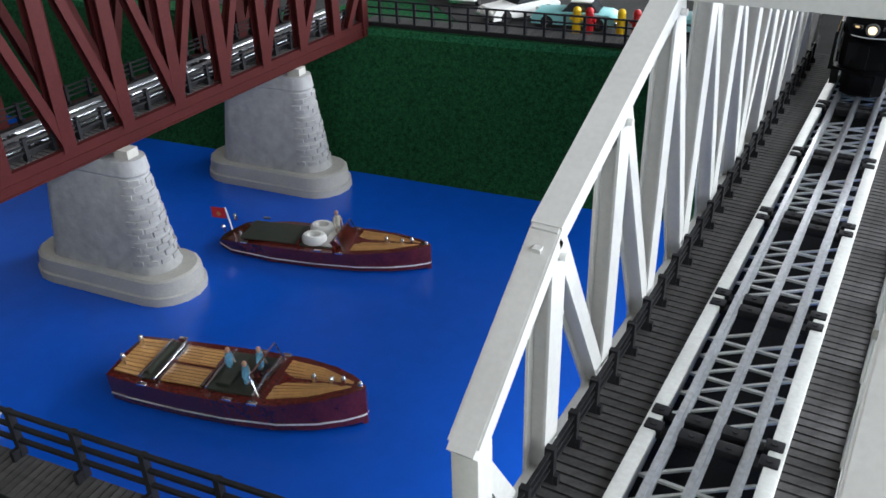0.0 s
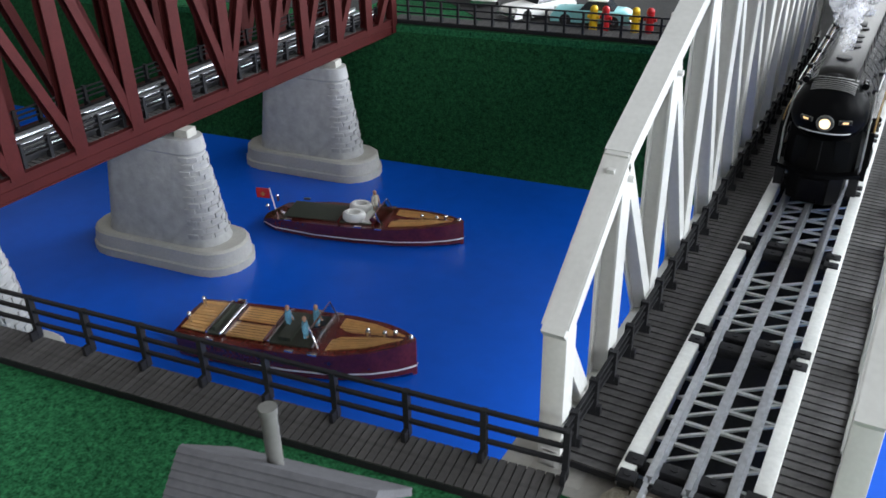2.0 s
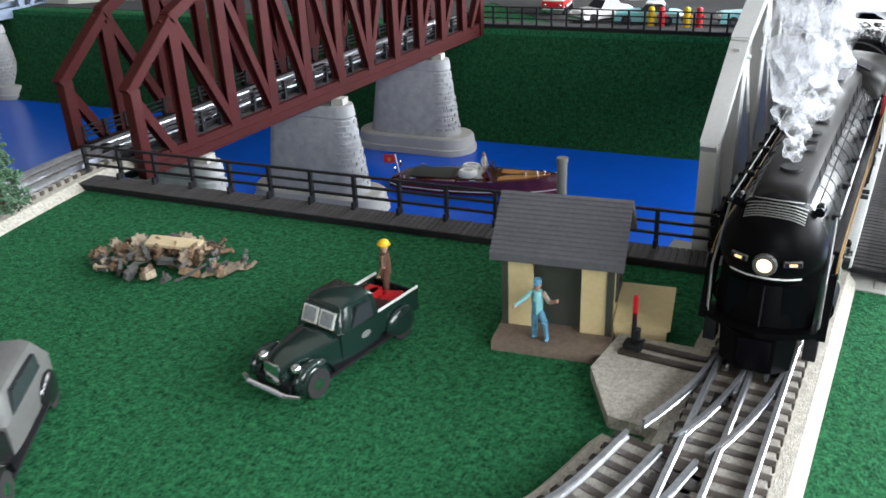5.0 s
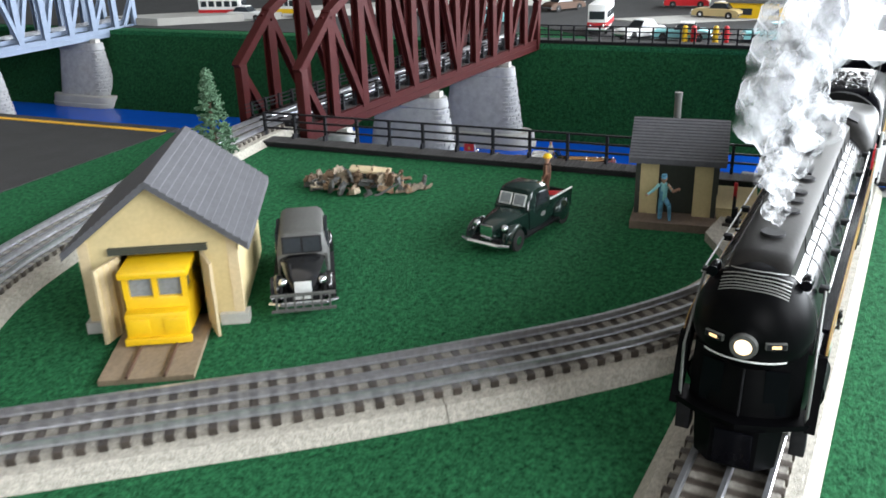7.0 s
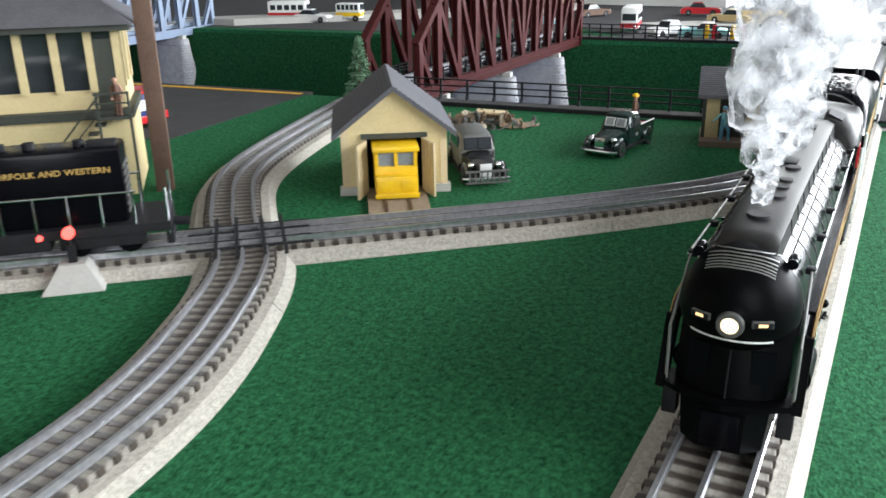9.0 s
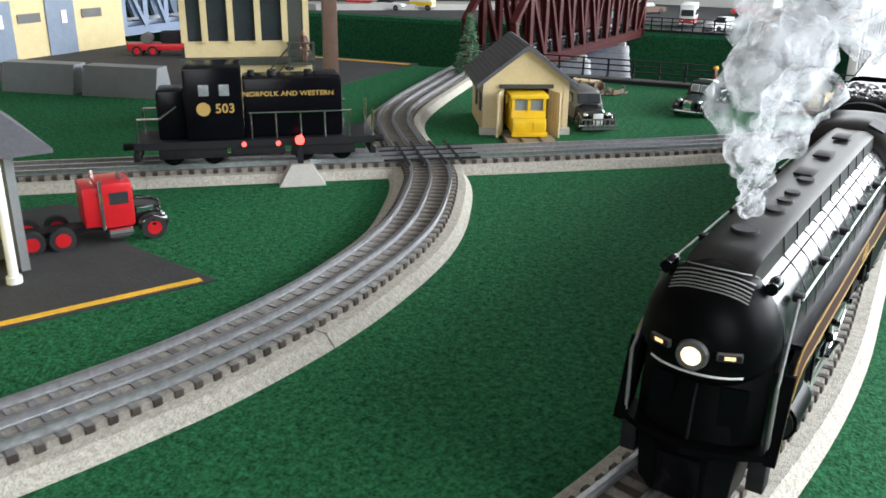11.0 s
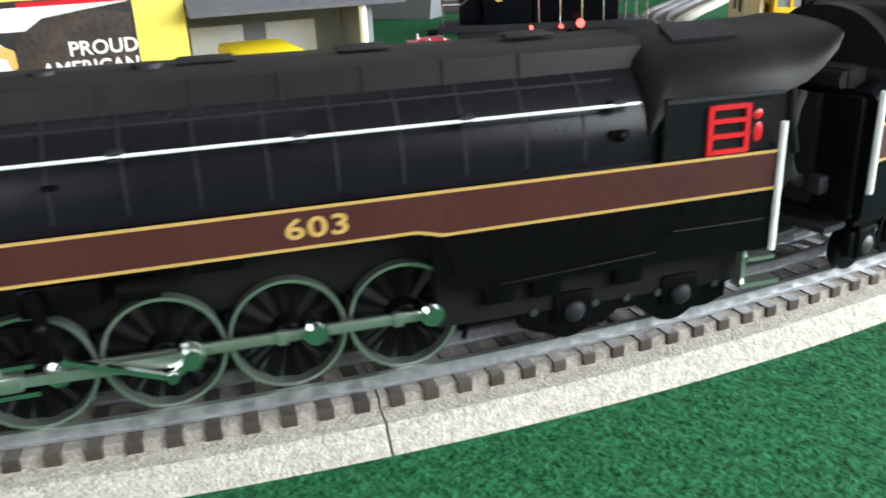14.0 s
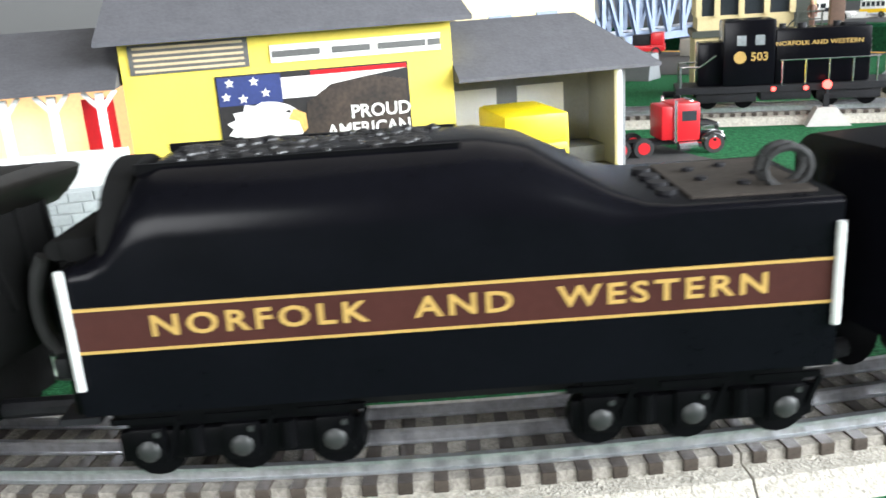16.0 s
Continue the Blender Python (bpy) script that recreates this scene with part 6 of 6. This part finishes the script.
wing = thing("brewery_wing", "porch wing with white arches, red door and grey block base", "building", BREW)
part("base", Shape().box(-36, 3.5, 0, 27.6, 9.4, 3.2), BRICK, wing)
blk = Shape().box(0, 0, 0, 1.5, .16, .62, bevel=.04).done()
blk.materials.append(BRICK)
for r in range(4):
    for k in range(17):
        part("block", blk, BRICK, wing, m=at(-48.5 + k * 1.58 + (.78 if r % 2 else 0), -1.24, .15 + r * .72))
part("parapet", Shape().box(-36, -1.0, 3.2, 27.6, .4, 2.3), WHITEP, wing)
for k in range(9):
    x = -23.4 - k * 2.9
    part("column", Shape().box(x, -1.0, 5.5, .5, .5, 3.6), WHITEP, wing)
    for s in (-1, 1):
        part("bracket", Shape().beam((x, -1.0, 8.0), (x + s * 1.0, -1.0, 9.2), .3, .3), WHITEP, wing)
part("door", Shape().box(-23.9, .9, 4.4, 2.0, .2, 4.2), REDP, wing, "red door")
part("back_wall", Shape().box(-36, 2.4, 3.2, 27.6, .3, 6.4), ROOMGLOW, wing, "glowing wall standing in for warm room light behind the porch")
part("roof", Shape().prism([(-2.2, 9.3), (6.5, 13.0), (9, 12.4), (9, 9.3)], "x", -50, -22.2), SHINGLE, wing)

# ---- trucks at the dock ----
yt = thing("delivery_truck", "bright yellow delivery truck backed up to the loading dock", "truck", BREW @ at(4.2, -3.8, 0, -90))
part("box", Shape().box(-1.6, 0, 1.1, 7.0, 4.5, 4.6, bevel=.35), LEMON, yt, smooth=40)
part("cab", Shape().box(2.2, 0, .9, 1.8, 3.6, 3.1, bevel=.4), LEMON, yt, smooth=40)
part("hood", Shape().loft([[(x, -w, .9), (x, w, .9), (x, w, h - .3), (x, w * .6, h), (x, -w * .6, h), (x, -w, h - .3)] for x, w, h in ((2.8, 1.3, 2.5), (4.4, 1.05, 2.3), (4.9, .9, 2.1))]), LEMON, yt)
part("grille", Shape().box(4.95, 0, .9, .12, 1.2, 1.25, bevel=.04), BLACKP, yt)
part("grille_frame", Shape().box(4.9, 0, .8, .1, 1.45, 1.45, bevel=.04), CHROME, yt)
for sy in (-1, 1):
    part("windscreen", Shape().box(3.12, sy * .8, 2.7, .1, 1.3, .8), GLASS, yt)
    part("fender", Shape().ball(4.0, sy * 1.55, 1.1, .95, 1.15, .45, .95), LEMON, yt)
    part("headlight", Shape().ball(4.95, sy * 1.45, 1.45, .2), CHROME, yt)
    for x in (4.0, -3.4):
        wheel(yt, x, sy * 1.6, .78, .5, hub=LEMON)
part("bumper", Shape().box(5.15, 0, .5, .2, 3.8, .35), WHITEP, yt)

rt = thing("tractor_truck", "red semi tractor truck with black fenders and red wheels", "truck", at(-43.5, -87.8, GROUND_Z, heading(.50, .866)) @ Matrix.Diagonal((.93, .93, .9, 1)))
part("frame", Shape().box(-1.0, 0, .9, 9.5, 1.6, .4), BLACKP, rt)
part("cab", Shape().box(.9, 0, 1.2, 2.4, 3.3, 3.4, bevel=.25), REDP, rt, smooth=40)
part("sleeper", Shape().box(-.7, 0, 1.4, 1.2, 3.2, 3.0, bevel=.2), REDP, rt, smooth=40)
part("hood", Shape().loft([[(x, -w, 1.2), (x, w, 1.2), (x, w, h - .3), (x, w * .6, h), (x, -w * .6, h), (x, -w, h - .3)] for x, w, h in ((2.0, 1.2, 2.9), (3.6, .95, 2.7), (4.0, .85, 2.5))]), BLKPAINT, rt)
part("grille", Shape().box(4.05, 0, 1.1, .14, 1.3, 1.4, bevel=.05), CHROME, rt)
for sy in (-1, 1):
    part("side_window", Shape().box(1.1, sy * 1.62, 3.0, 1.3, .1, .9), GLASS, rt)
    part("exhaust_pipe", Shape().rod((-.1, sy * 1.75, 1.2), (-.1, sy * 1.75, 4.9), .14), CHROME, rt)
    part("hood_vent", Shape().box(2.9, sy * 1.12, 2.0, 1.2, .1, .35), CHROME, rt)
    part("fender", Shape().ball(3.3, sy * 1.5, 1.2, .95, 1.2, .42, .85), BLKPAINT, rt)
    part("headlight", Shape().ball(4.0, sy * 1.3, 1.7, .24), CHROME, rt)
    part("tank", Shape().rod((.2, sy * 1.6, .75), (1.8, sy * 1.6, .75), .42), CHROME, rt)
    for x in (3.3, -2.9, -4.9):
        wheel(rt, x, sy * 1.55, .88, .6, hub=REDP, rim=.6)
part("windscreen", Shape().box(2.12, 0, 3.1, .1, 2.7, .9), GLASS, rt)
part("roof_light", Shape().rod((1.6, -.9, 4.65), (1.6, .9, 4.65), .14), CHROME, rt)

# ---- diesel switcher on the crossing line ----
DS = at(-45.6, -69.7, 0, heading(.735, .678))
ds = thing("diesel_locomotive", "black diesel switcher with yellow lettering and silver railings", "locomotive", DS)
part("frame", Shape().box(0, 0, 1.5, 19.5, 5.0, .6), BLACKP, ds)
part("long_hood", Shape().box(3.1, 0, 2.1, 8.1, 3.6, 4.9, bevel=.3), LOCO, ds, smooth=40)
part("cab", Shape().box(-3.3, 0, 2.1, 4.6, 4.8, 5.9, bevel=.3), LOCO, ds, smooth=40)
part("short_hood", Shape().box(-6.6, 0, 2.1, 2.4, 3.4, 4.0, bevel=.3), LOCO, ds, smooth=40)
for sy in (-1, 1):
    for x in (-4.0, -2.4):
        part("cab_window", Shape().box(x, sy * 2.36, 5.75, .8, .12, .9, bevel=.03), BRIGHTPANE, ds)
    for x in (-.4, 1.6, 3.6, 5.6, 7.6):
        part("stanchion", Shape().rod((x, sy * 2.4, 2.1), (x, sy * 2.4, 4.3), .09, n=8), CHROME, ds)
    part("handrail", Shape().rod((-.6, sy * 2.4, 4.3), (7.8, sy * 2.4, 4.3), .08, n=8), CHROME, ds, "silver handrail")
    part("end_rail", Shape().rod((-9.3, sy * 2.3, 1.2), (-9.3, sy * 2.3, 4.0), .09).rod((-9.3, sy * 2.3, 4.0), (-7.6, sy * 2.4, 4.0), .09).rod((-7.6, sy * 2.4, 4.0), (-6.2, sy * 2.4, 5.0), .09), CHROME, ds)
    part("end_rail", Shape().rod((9.6, sy * 2.3, 1.2), (9.6, sy * 2.3, 4.4), .12), CHROME, ds)
    for c in (-5.2, 5.4):
        tr = part("truck_frame", Shape().box(c, sy * 2.0, .6, 5.4, .4, 1.0, bevel=.12), BLACKP, ds)
        for k in (-1.6, 1.6):
            part("wheel", Shape().rod((c + k, sy * 1.45, .9), (c + k, sy * 1.8, .9), .9, n=16), LOCOM, tr)
    part("fuel_tank", Shape().box(0, sy * 1.4, .7, 4.4, 1.8, .9, bevel=.15), BLACKP, ds)
for x in (-9.6, 9.6):
    part("footboard", Shape().box(x, 0, .5, .5, 4.6, .8, bevel=.06), BLACKP, ds)
    part("coupler", Shape().rod((x, 0, 1.3), (x * 1.13, 0, 1.3), .32), BLACKP, ds)
for k in range(7):
    part("grille_bar", Shape().box(7.17, 0, 2.6 + k * .5, .1, 2.8, .22), GREYP, ds)
for x, r in ((1.5, .4), (4.5, .35), (-.2, .3)):
    part("roof_stack", Shape().rod((x, 0, 6.9), (x, 0, 7.4), r), BLACKP, ds)
part("bell_box", Shape().box(5.9, 0, 6.95, 1.8, 1.4, .3, bevel=.05), BLACKP, ds)
lettering("lettering", "NORFOLK AND WESTERN", .54, at(2.75, -1.82, 5.7) @ pose(0, 0, 0, 90, 0, 0), GOLD, ds, .01, 1.04, 1.12)
lettering("number", "503", 1.05, at(-2.4, -2.42, 4.7) @ pose(0, 0, 0, 90, 0, 0), GOLD, ds, .01)
part("emblem", Shape().rod((-4.1, -2.36, 4.7), (-4.1, -2.44, 4.7), .55, n=20), GOLD, ds, "round yellow emblem")

sg = thing("crossing_signal", "concrete block with black signal post and lit red lamp", "signal", at(-41.3, -69.3, GROUND_Z, heading(.735, .678)))
part("block", Shape().loft([[(-1.9, -1.9, 0), (1.9, -1.9, 0), (1.9, 1.2, 0), (-1.9, 1.2, 0)], [(-.8, -.6, 1.5), (.8, -.6, 1.5), (.8, .8, 1.5), (-.8, .8, 1.5)]]), CONC, sg)
part("post", Shape().box(0, 0, 1.5, .5, .4, 1.2).rod((0, 0, 2.6), (0, 0, 3.2), .14), BLACKP, sg)
part("lamp", Shape().rod((0, -.3, 3.5), (0, .1, 3.5), .38, n=16), REDGLOW, sg, "lit red lamp")
for x in (1.67, -1.1):
    part("frame_lamp", Shape().rod((x, -2.62, 1.75), (x, -2.4, 1.75), .2, n=12), REDGLOW, ds, "small lit red lamp")

tagged(part("roadbed", Shape().prism([(-7.0, -12.3), (-7.3, -16.0), (-5.2, -19.5), (-2.7, -19.5), (-2.7, -12.0)], "z", GROUND_Z - .05, -.86), BED), "gritty roadbed under the track switch", "roadbed", kind="structure")
st = thing("switch_stand", "black switch stand with red target beside the track switch", "signal", at(-5.9, -13.6, -.86))
for y in (-.5, .5):
    part("long_tie", Shape().box(1.6, y, 0, 4.4, .46, .16, bevel=.03), TIE, st)
part("post", Shape().box(0, 0, 0, .9, .7, .5, bevel=.06).box(.1, 0, .5, .4, .4, .8, bevel=.05).rod((0, 0, 1.2), (0, 0, 2.2), .12), BLACKP, st)
part("lever", Shape().rod((.2, -.2, .5), (.7, -.6, 1.1), .09), BLACKP, st)
part("target", Shape().box(0, 0, 1.9, .26, .14, 1.3, bevel=.05), REDP, st, "red target blade")

# ---- signal tower ----
TW = at(-53.0, -52.5, GROUND_Z, heading(.735, .678))
tw = thing("signal_tower", "cream signal tower with dark trim, stairs and large windows", "tower", TW)
# local: right front corner at x = 0, y = 0; front faces -y
part("lower_wall", Shape().box(-6.5, 4.5, 0, 13, 9, 7.0), CREAM, tw)
part("floor_band", Shape().box(-6.5, 4.4, 6.8, 13.6, 9.6, .7), TRIM, tw)
part("upper_wall", Shape().box(-6.5, 4.9, 7.5, 12.4, 8.4, 1.6), CREAM, tw)
for x in (-.45, -2.6, -5.3, -8.0, -10.6, -12.6):
    part("window_post", Shape().box(x, .55, 9.0, .6, .5, 5.2), CREAM, tw)
for y in (3.0, 6.0, 8.8):
    for x in (-.45, -12.6):
        part("window_post", Shape().box(x, y, 9.0, .5, .6, 5.2), CREAM, tw)
part("glass", Shape().box(-6.5, 4.7, 9.0, 11.6, 7.8, 5.2), GLASS, tw)
part("door", Shape().box(-1.55, .5, 7.5, 1.7, .2, 5.8), TRIM, tw, "dark green door")
part("eave", Shape().box(-6.5, 4.5, 14.0, 14.6, 10.6, .5), TRIM, tw)
part("roof", Shape().loft([[(-14.2, -1.2, 14.5), (1.2, -1.2, 14.5), (1.2, 10.2, 14.5), (-14.2, 10.2, 14.5)], [(-9.5, 4.2, 18), (-3.5, 4.2, 18), (-3.5, 4.8, 18), (-9.5, 4.8, 18)]]), SHINGLE, tw)
for k in range(9):
    part("stair_tread", Shape().box(-7.6 + k * .65, -.8, .6 + k * .72, .8, 1.3, .14), TRIM, tw)
part("stair_rail", Shape().beam((-7.8, -1.4, 2.6), (-2.2, -1.4, 8.9), .16, .16).beam((-7.8, -1.4, 1.6), (-2.2, -1.4, 7.6), .12, .12), TRIM, tw)
part("landing", Shape().box(-1.2, -.8, 6.9, 2.8, 1.6, .25), TRIM, tw)
for x in (-2.4, .1):
    part("landing_post", Shape().box(x, -1.5, 0, .2, .2, 9.2), TRIM, tw)
part("landing_rail", Shape().box(-1.2, -1.5, 9.0, 2.8, .16, .16).box(-1.2, -1.5, 8.2, 2.8, .12, .12), TRIM, tw)
figure(TW @ at(-.8, -.9, 7.15), "painted figurine on the tower landing", BROWNF, FLESH, 3.2)
tagged(part("pole", Shape().box(2.0, .6, 0, 1.5, 1.2, 24, bevel=.08), BROWN, m=TW), "tall square brown timber pole beside the tower", "pole")

# ---- far left yard ----
cb = thing("warehouse", "cream warehouse with slate blue doors and vents", "building", at(-122, -35, GROUND_Z, 4))
part("wall", Shape().box(-9, 0, 0, 18, 36, 19), CREAM2, cb)
part("wall", Shape().box(.1, 0, 0, .4, 36, 19), CREAM, cb)
part("cornice", Shape().box(-9, 0, 18.6, 19.4, 37.4, .9), GREYP, cb)
for y in (-7.5, 4.5):
    part("door", Shape().box(.4, y, 0, .3, 5.6, 9), BLUED, cb, "slate blue door")
    part("door_window", Shape().box(.6, y + .6, 5, .1, 1.0, 2.0), WHITEP, cb)
for y in (-13.5, 11, -1.5):
    part("vent", Shape().box(.4, y, 5.5, .2, 4.2, 1.4), GREYP, cb)
wh = thing("warehouse", "long white storage building with small windows", "building", at(-168, -14, GROUND_Z, 4))
part("wall", Shape().box(0, 0, 0, 16, 46, 17), WHITEP, wh)
for k in range(5):
    part("window", Shape().box(8.1, -16 + k * 8, 9, .2, 4, 1.8), GREYP, wh)
part("roof", Shape().box(0, 0, 17, 17, 47, .8), GREYP, wh)
for x, y in ((-95.3, -53.6), (-84.6, -50.0)):
    cv = tagged(part("barrier", Shape().prism([(-2.2, 0), (2.2, 0), (1.2, 3.6), (-1.2, 3.6)], "x", -5.0, 5.0), GREYWALL, m=at(x, y, GROUND_Z, heading(.945, .327))), "grey concrete barrier section on the grass", "barrier", "concrete barriers")
cr2 = thing("crane_truck", "red flatbed crane truck in the yard", "truck", at(-108, -22, GROUND_Z, heading(.8, .6)))
part("bed", Shape().box(0, 0, 1.0, 11, 3.6, 1.0, bevel=.1), REDP, cr2)
part("engine", Shape().box(1.5, 0, 2.0, 3.4, 2.4, 1.9, bevel=.2), BLACKP, cr2)
part("winch", Shape().rod((-2.5, -1.2, 2.8), (-2.5, 1.2, 2.8), .9), GREYP, cr2)
part("cab", Shape().box(4.2, 0, 2.0, 2.2, 3.2, 2.2, bevel=.2), REDP, cr2)
for x in (-4, -1.5, 4):
    for sy in (-1, 1):
        wheel(cr2, x, sy * 1.6, .85, .5, hub=REDP, rim=.6)
scrapg = thing("scaffold_stack", "grey stacked scaffold frames in the yard", "scaffold", at(-97, -16, GROUND_Z))
for k in range(6):
    part("frame", Shape().beam((-3 + k, 0, 0), (-2.2 + k, .5, 8), .3, .3).beam((-1.5 + k, 0, 0), (-2.2 + k, .5, 8), .3, .3), SILVER, scrapg)
part("crate", Shape().box(0, -1.5, 0, 6, 3, 3, bevel=.1), CONC, scrapg)

# blue-grey bridge along the canal
bb = thing("truss_bridge", "blue-grey truss railway bridge on stone piers far along the canal", "bridge", at(-147.5, -6, 0, 3))
for x in (-4.4, 4.4):
    truss_side(bb, x, 66, BLUEG, 17, 5.2, 11, drop=-2.8)
open_deck(bb, 66, BLUEG, rails=False)
sheet("embankment", [(-156, 59), (-140, 60), (-70, 120), (-76, 128)], GROUND_Z, GROUND_Z + 1.6, CONC, "pale concrete track embankment", "embankment")

# ---- street beyond the canal ----
def bus(m, label, paint, L=9.5, W=3.4, H=4.6, lower=None):
    t = thing("bus", label, "bus", m)
    part("body", Shape().box(0, 0, .7, L, W, H, bevel=.4), paint, t, smooth=40)
    part("band", Shape().box(0, 0, 1.2, L + .04, W + .04, 1.0, bevel=.1), lower or REDP, t)
    part("roof_band", Shape().box(0, 0, H - .1, L * .94, W * .94, .5, bevel=.1), REDP, t)
    for sy in (-1, 1):
        for k in range(5):
            part("window", Shape().box(-L * .36 + k * L * .18, sy * (W / 2 + .01), 2.8, L * .13, .1, 1.2), GLASS, t)
        for x in (.32, -.3):
            wheel(t, L * x, sy * W * .45, .75, .5)
        part("headlight", Shape().ball(L / 2, sy * W * .34, 1.6, .28), CHROME, t)
    part("windscreen", Shape().box(L / 2 + .01, 0, 2.7, .1, W * .8, 1.4), GLASS, t)
    part("bumper", Shape().box(L / 2 + .1, 0, .6, .2, W, .35), CHROME, t)
    return t


def street_car(m, label, paint, L=9.5, W=3.5, top=None):
    t = thing("car", label, "car", m)
    prof = [(-.5, .6), (-.5, 1.5), (-.42, 1.9), (-.2, 2.0), (.2, 1.9), (.46, 1.75), (.5, 1.3), (.5, .6)]
    part("body", Shape().loft([[(x * L, y, z - dz) for x, z in prof] for y, dz in ((-W / 2, .12), (-W * .44, 0), (W * .44, 0), (W / 2, .12))]), paint, t, smooth=40)
    part("roof", Shape().loft([[(x * L, y * W, 1.9) for x, y in ((-.3, -.44), (.14, -.44), (.14, .44), (-.3, .44))], [(x * L, y * W, 3.0) for x, y in ((-.2, -.36), (.03, -.36), (.03, .36), (-.2, .36))]]), GLASS, t)
    part("roof_panel", Shape().box(-.085 * L, 0, 2.95, L * .25, W * .74, .14, bevel=.05), top or paint, t)
    part("bumper", Shape().rod((L * .51, -W / 2, .9), (L * .51, W / 2, .9), .2), CHROME, t)
    part("bumper", Shape().rod((-L * .51, -W / 2, .9), (-L * .51, W / 2, .9), .2), CHROME, t)
    for sy in (-1, 1):
        part("headlight", Shape().ball(L * .5, sy * W * .36, 1.4, .26), WHITEP, t)
        for x in (.31, -.3):
            wheel(t, L * x, sy * W * .44, .72, .45)
    return t


Z = GROUND_Z + .08
bus(at(-48, 80, Z, -80), "white and red vintage bus on the street", WHITEP)
street_car(at(-39, 74.5, Z, -120), "white convertible parked by the railing", WHITEP)
street_car(at(-31.5, 73.6, Z, 190), "pale cyan car parked by the railing", CYAN, top=WHITEP)
street_car(at(-17.5, 77, Z, 200), "pale green car parked by the railing", CYAN)
street_car(at(-32, 104, Z, 170), "tan gold car on the street", GOLDP)
street_car(at(-66, 108, Z, 60), "brown station wagon on the street", BROWN)
street_car(at(-42, 120, Z, 10), "red car on the street", REDP)
bus(at(-134, 74, Z, 20), "red and white fire engine beyond the canal", WHITEP, 10, 3.6, 4.2)
street_car(at(-126.5, 73.5, Z, 10), "white car with red trim beyond the canal", WHITEP)
bus(at(-119, 79, Z, 10), "white and yellow van beyond the canal", WHITEP, 6.5, 3.2, 3.6, YELLOW)
street_car(at(-90, 92, Z, 20), "white car on the far street", WHITEP)
street_car(at(-80, 90, Z, -20), "red car on the far street", REDP)
street_car(at(-72, 84, Z, 30), "cyan car on the far street", CYAN)
for x, y, mt in ((-29.0, 71.4, REDP), (-25.6, 72.2, YELLOW), (-24.0, 72.6, REDP), (-30.4, 71.2, YELLOW)):
    t = thing("fuel_pump", "small painted fuel pump by the railing", "hydrant", at(x, y, Z), "street hydrants")
    part("body", Shape().rod((0, 0, 0), (0, 0, 2.2), .5, .45).ball(0, 0, 2.4, .48), mt, t)
    part("cap", Shape().rod((-.75, 0, 1.5), (.75, 0, 1.5), .22), mt, t)
for x, y, sx, sy, h, mt in ((-22, 108, 16, 8, 3.0, YELLOW), (-18, 122, 22, 12, 12, GREYWALL), (-60, 150, 40, 16, 20, WHITEP), (-110, 150, 46, 16, 18, CREAM2), (20, 150, 36, 16, 22, WHITEP)):
    t = thing("shop_building", "low shop building across the street", "building", at(x, y, Z))
    part("wall", Shape().box(0, 0, 0, sx, sy, h, bevel=.1), mt, t)
    part("roof", Shape().box(0, 0, h, sx + 1, sy + 1, .6), GREYP, t)
    for k in range(int(sx / 5)):
        part("window", Shape().box(-sx / 2 + 3 + k * 5, -sy / 2 - .05, h * .25, 3, .2, h * .4), GLASS, t)
ft = thing("flatbed_truck", "red truck with silver cab and navy body on the asphalt", "truck", at(-74.1, -31.8, Z, heading(-.1, 1)))
part("chassis", Shape().box(-2.6, 0, .6, 9.6, 3.5, .9, bevel=.12), REDP, ft)
part("cab", Shape().box(-6.1, 0, 1.5, 2.4, 3.7, 2.4, bevel=.2), CHROME, ft, "silver cab with dark glass")
part("windscreen", Shape().box(-7.28, 0, 2.3, .12, 3.0, 1.3, bevel=.04), GLASS, ft)
part("body", Shape().box(-1.6, 0, 1.5, 6.0, 3.8, 2.5, bevel=.2), NAVY, ft, "navy blue body")
part("deck", Shape().box(-1.6, 0, 4.0, 5.6, 3.4, .4, bevel=.12), REDP, ft)
for sy in (-1, 1):
    part("side_panel", Shape().box(-1.2, sy * 1.92, 2.2, 3.6, .1, 1.2), OFFW, ft, "white side panel")
part("bumper", Shape().box(-7.5, 0, .7, .3, 3.9, .6, bevel=.1), REDP, ft)
part("grille", Shape().box(-7.42, 0, 1.35, .14, 2.0, .6, bevel=.04), CHROME, ft)
for sy in (-1, 1):
    part("headlight", Shape().ball(-7.4, sy * 1.4, 1.6, .26), WHITEP, ft)
for x in (-6, 0):
    for sy in (-1, 1):
        wheel(ft, x, sy * 1.6, .8, .5)

motions()
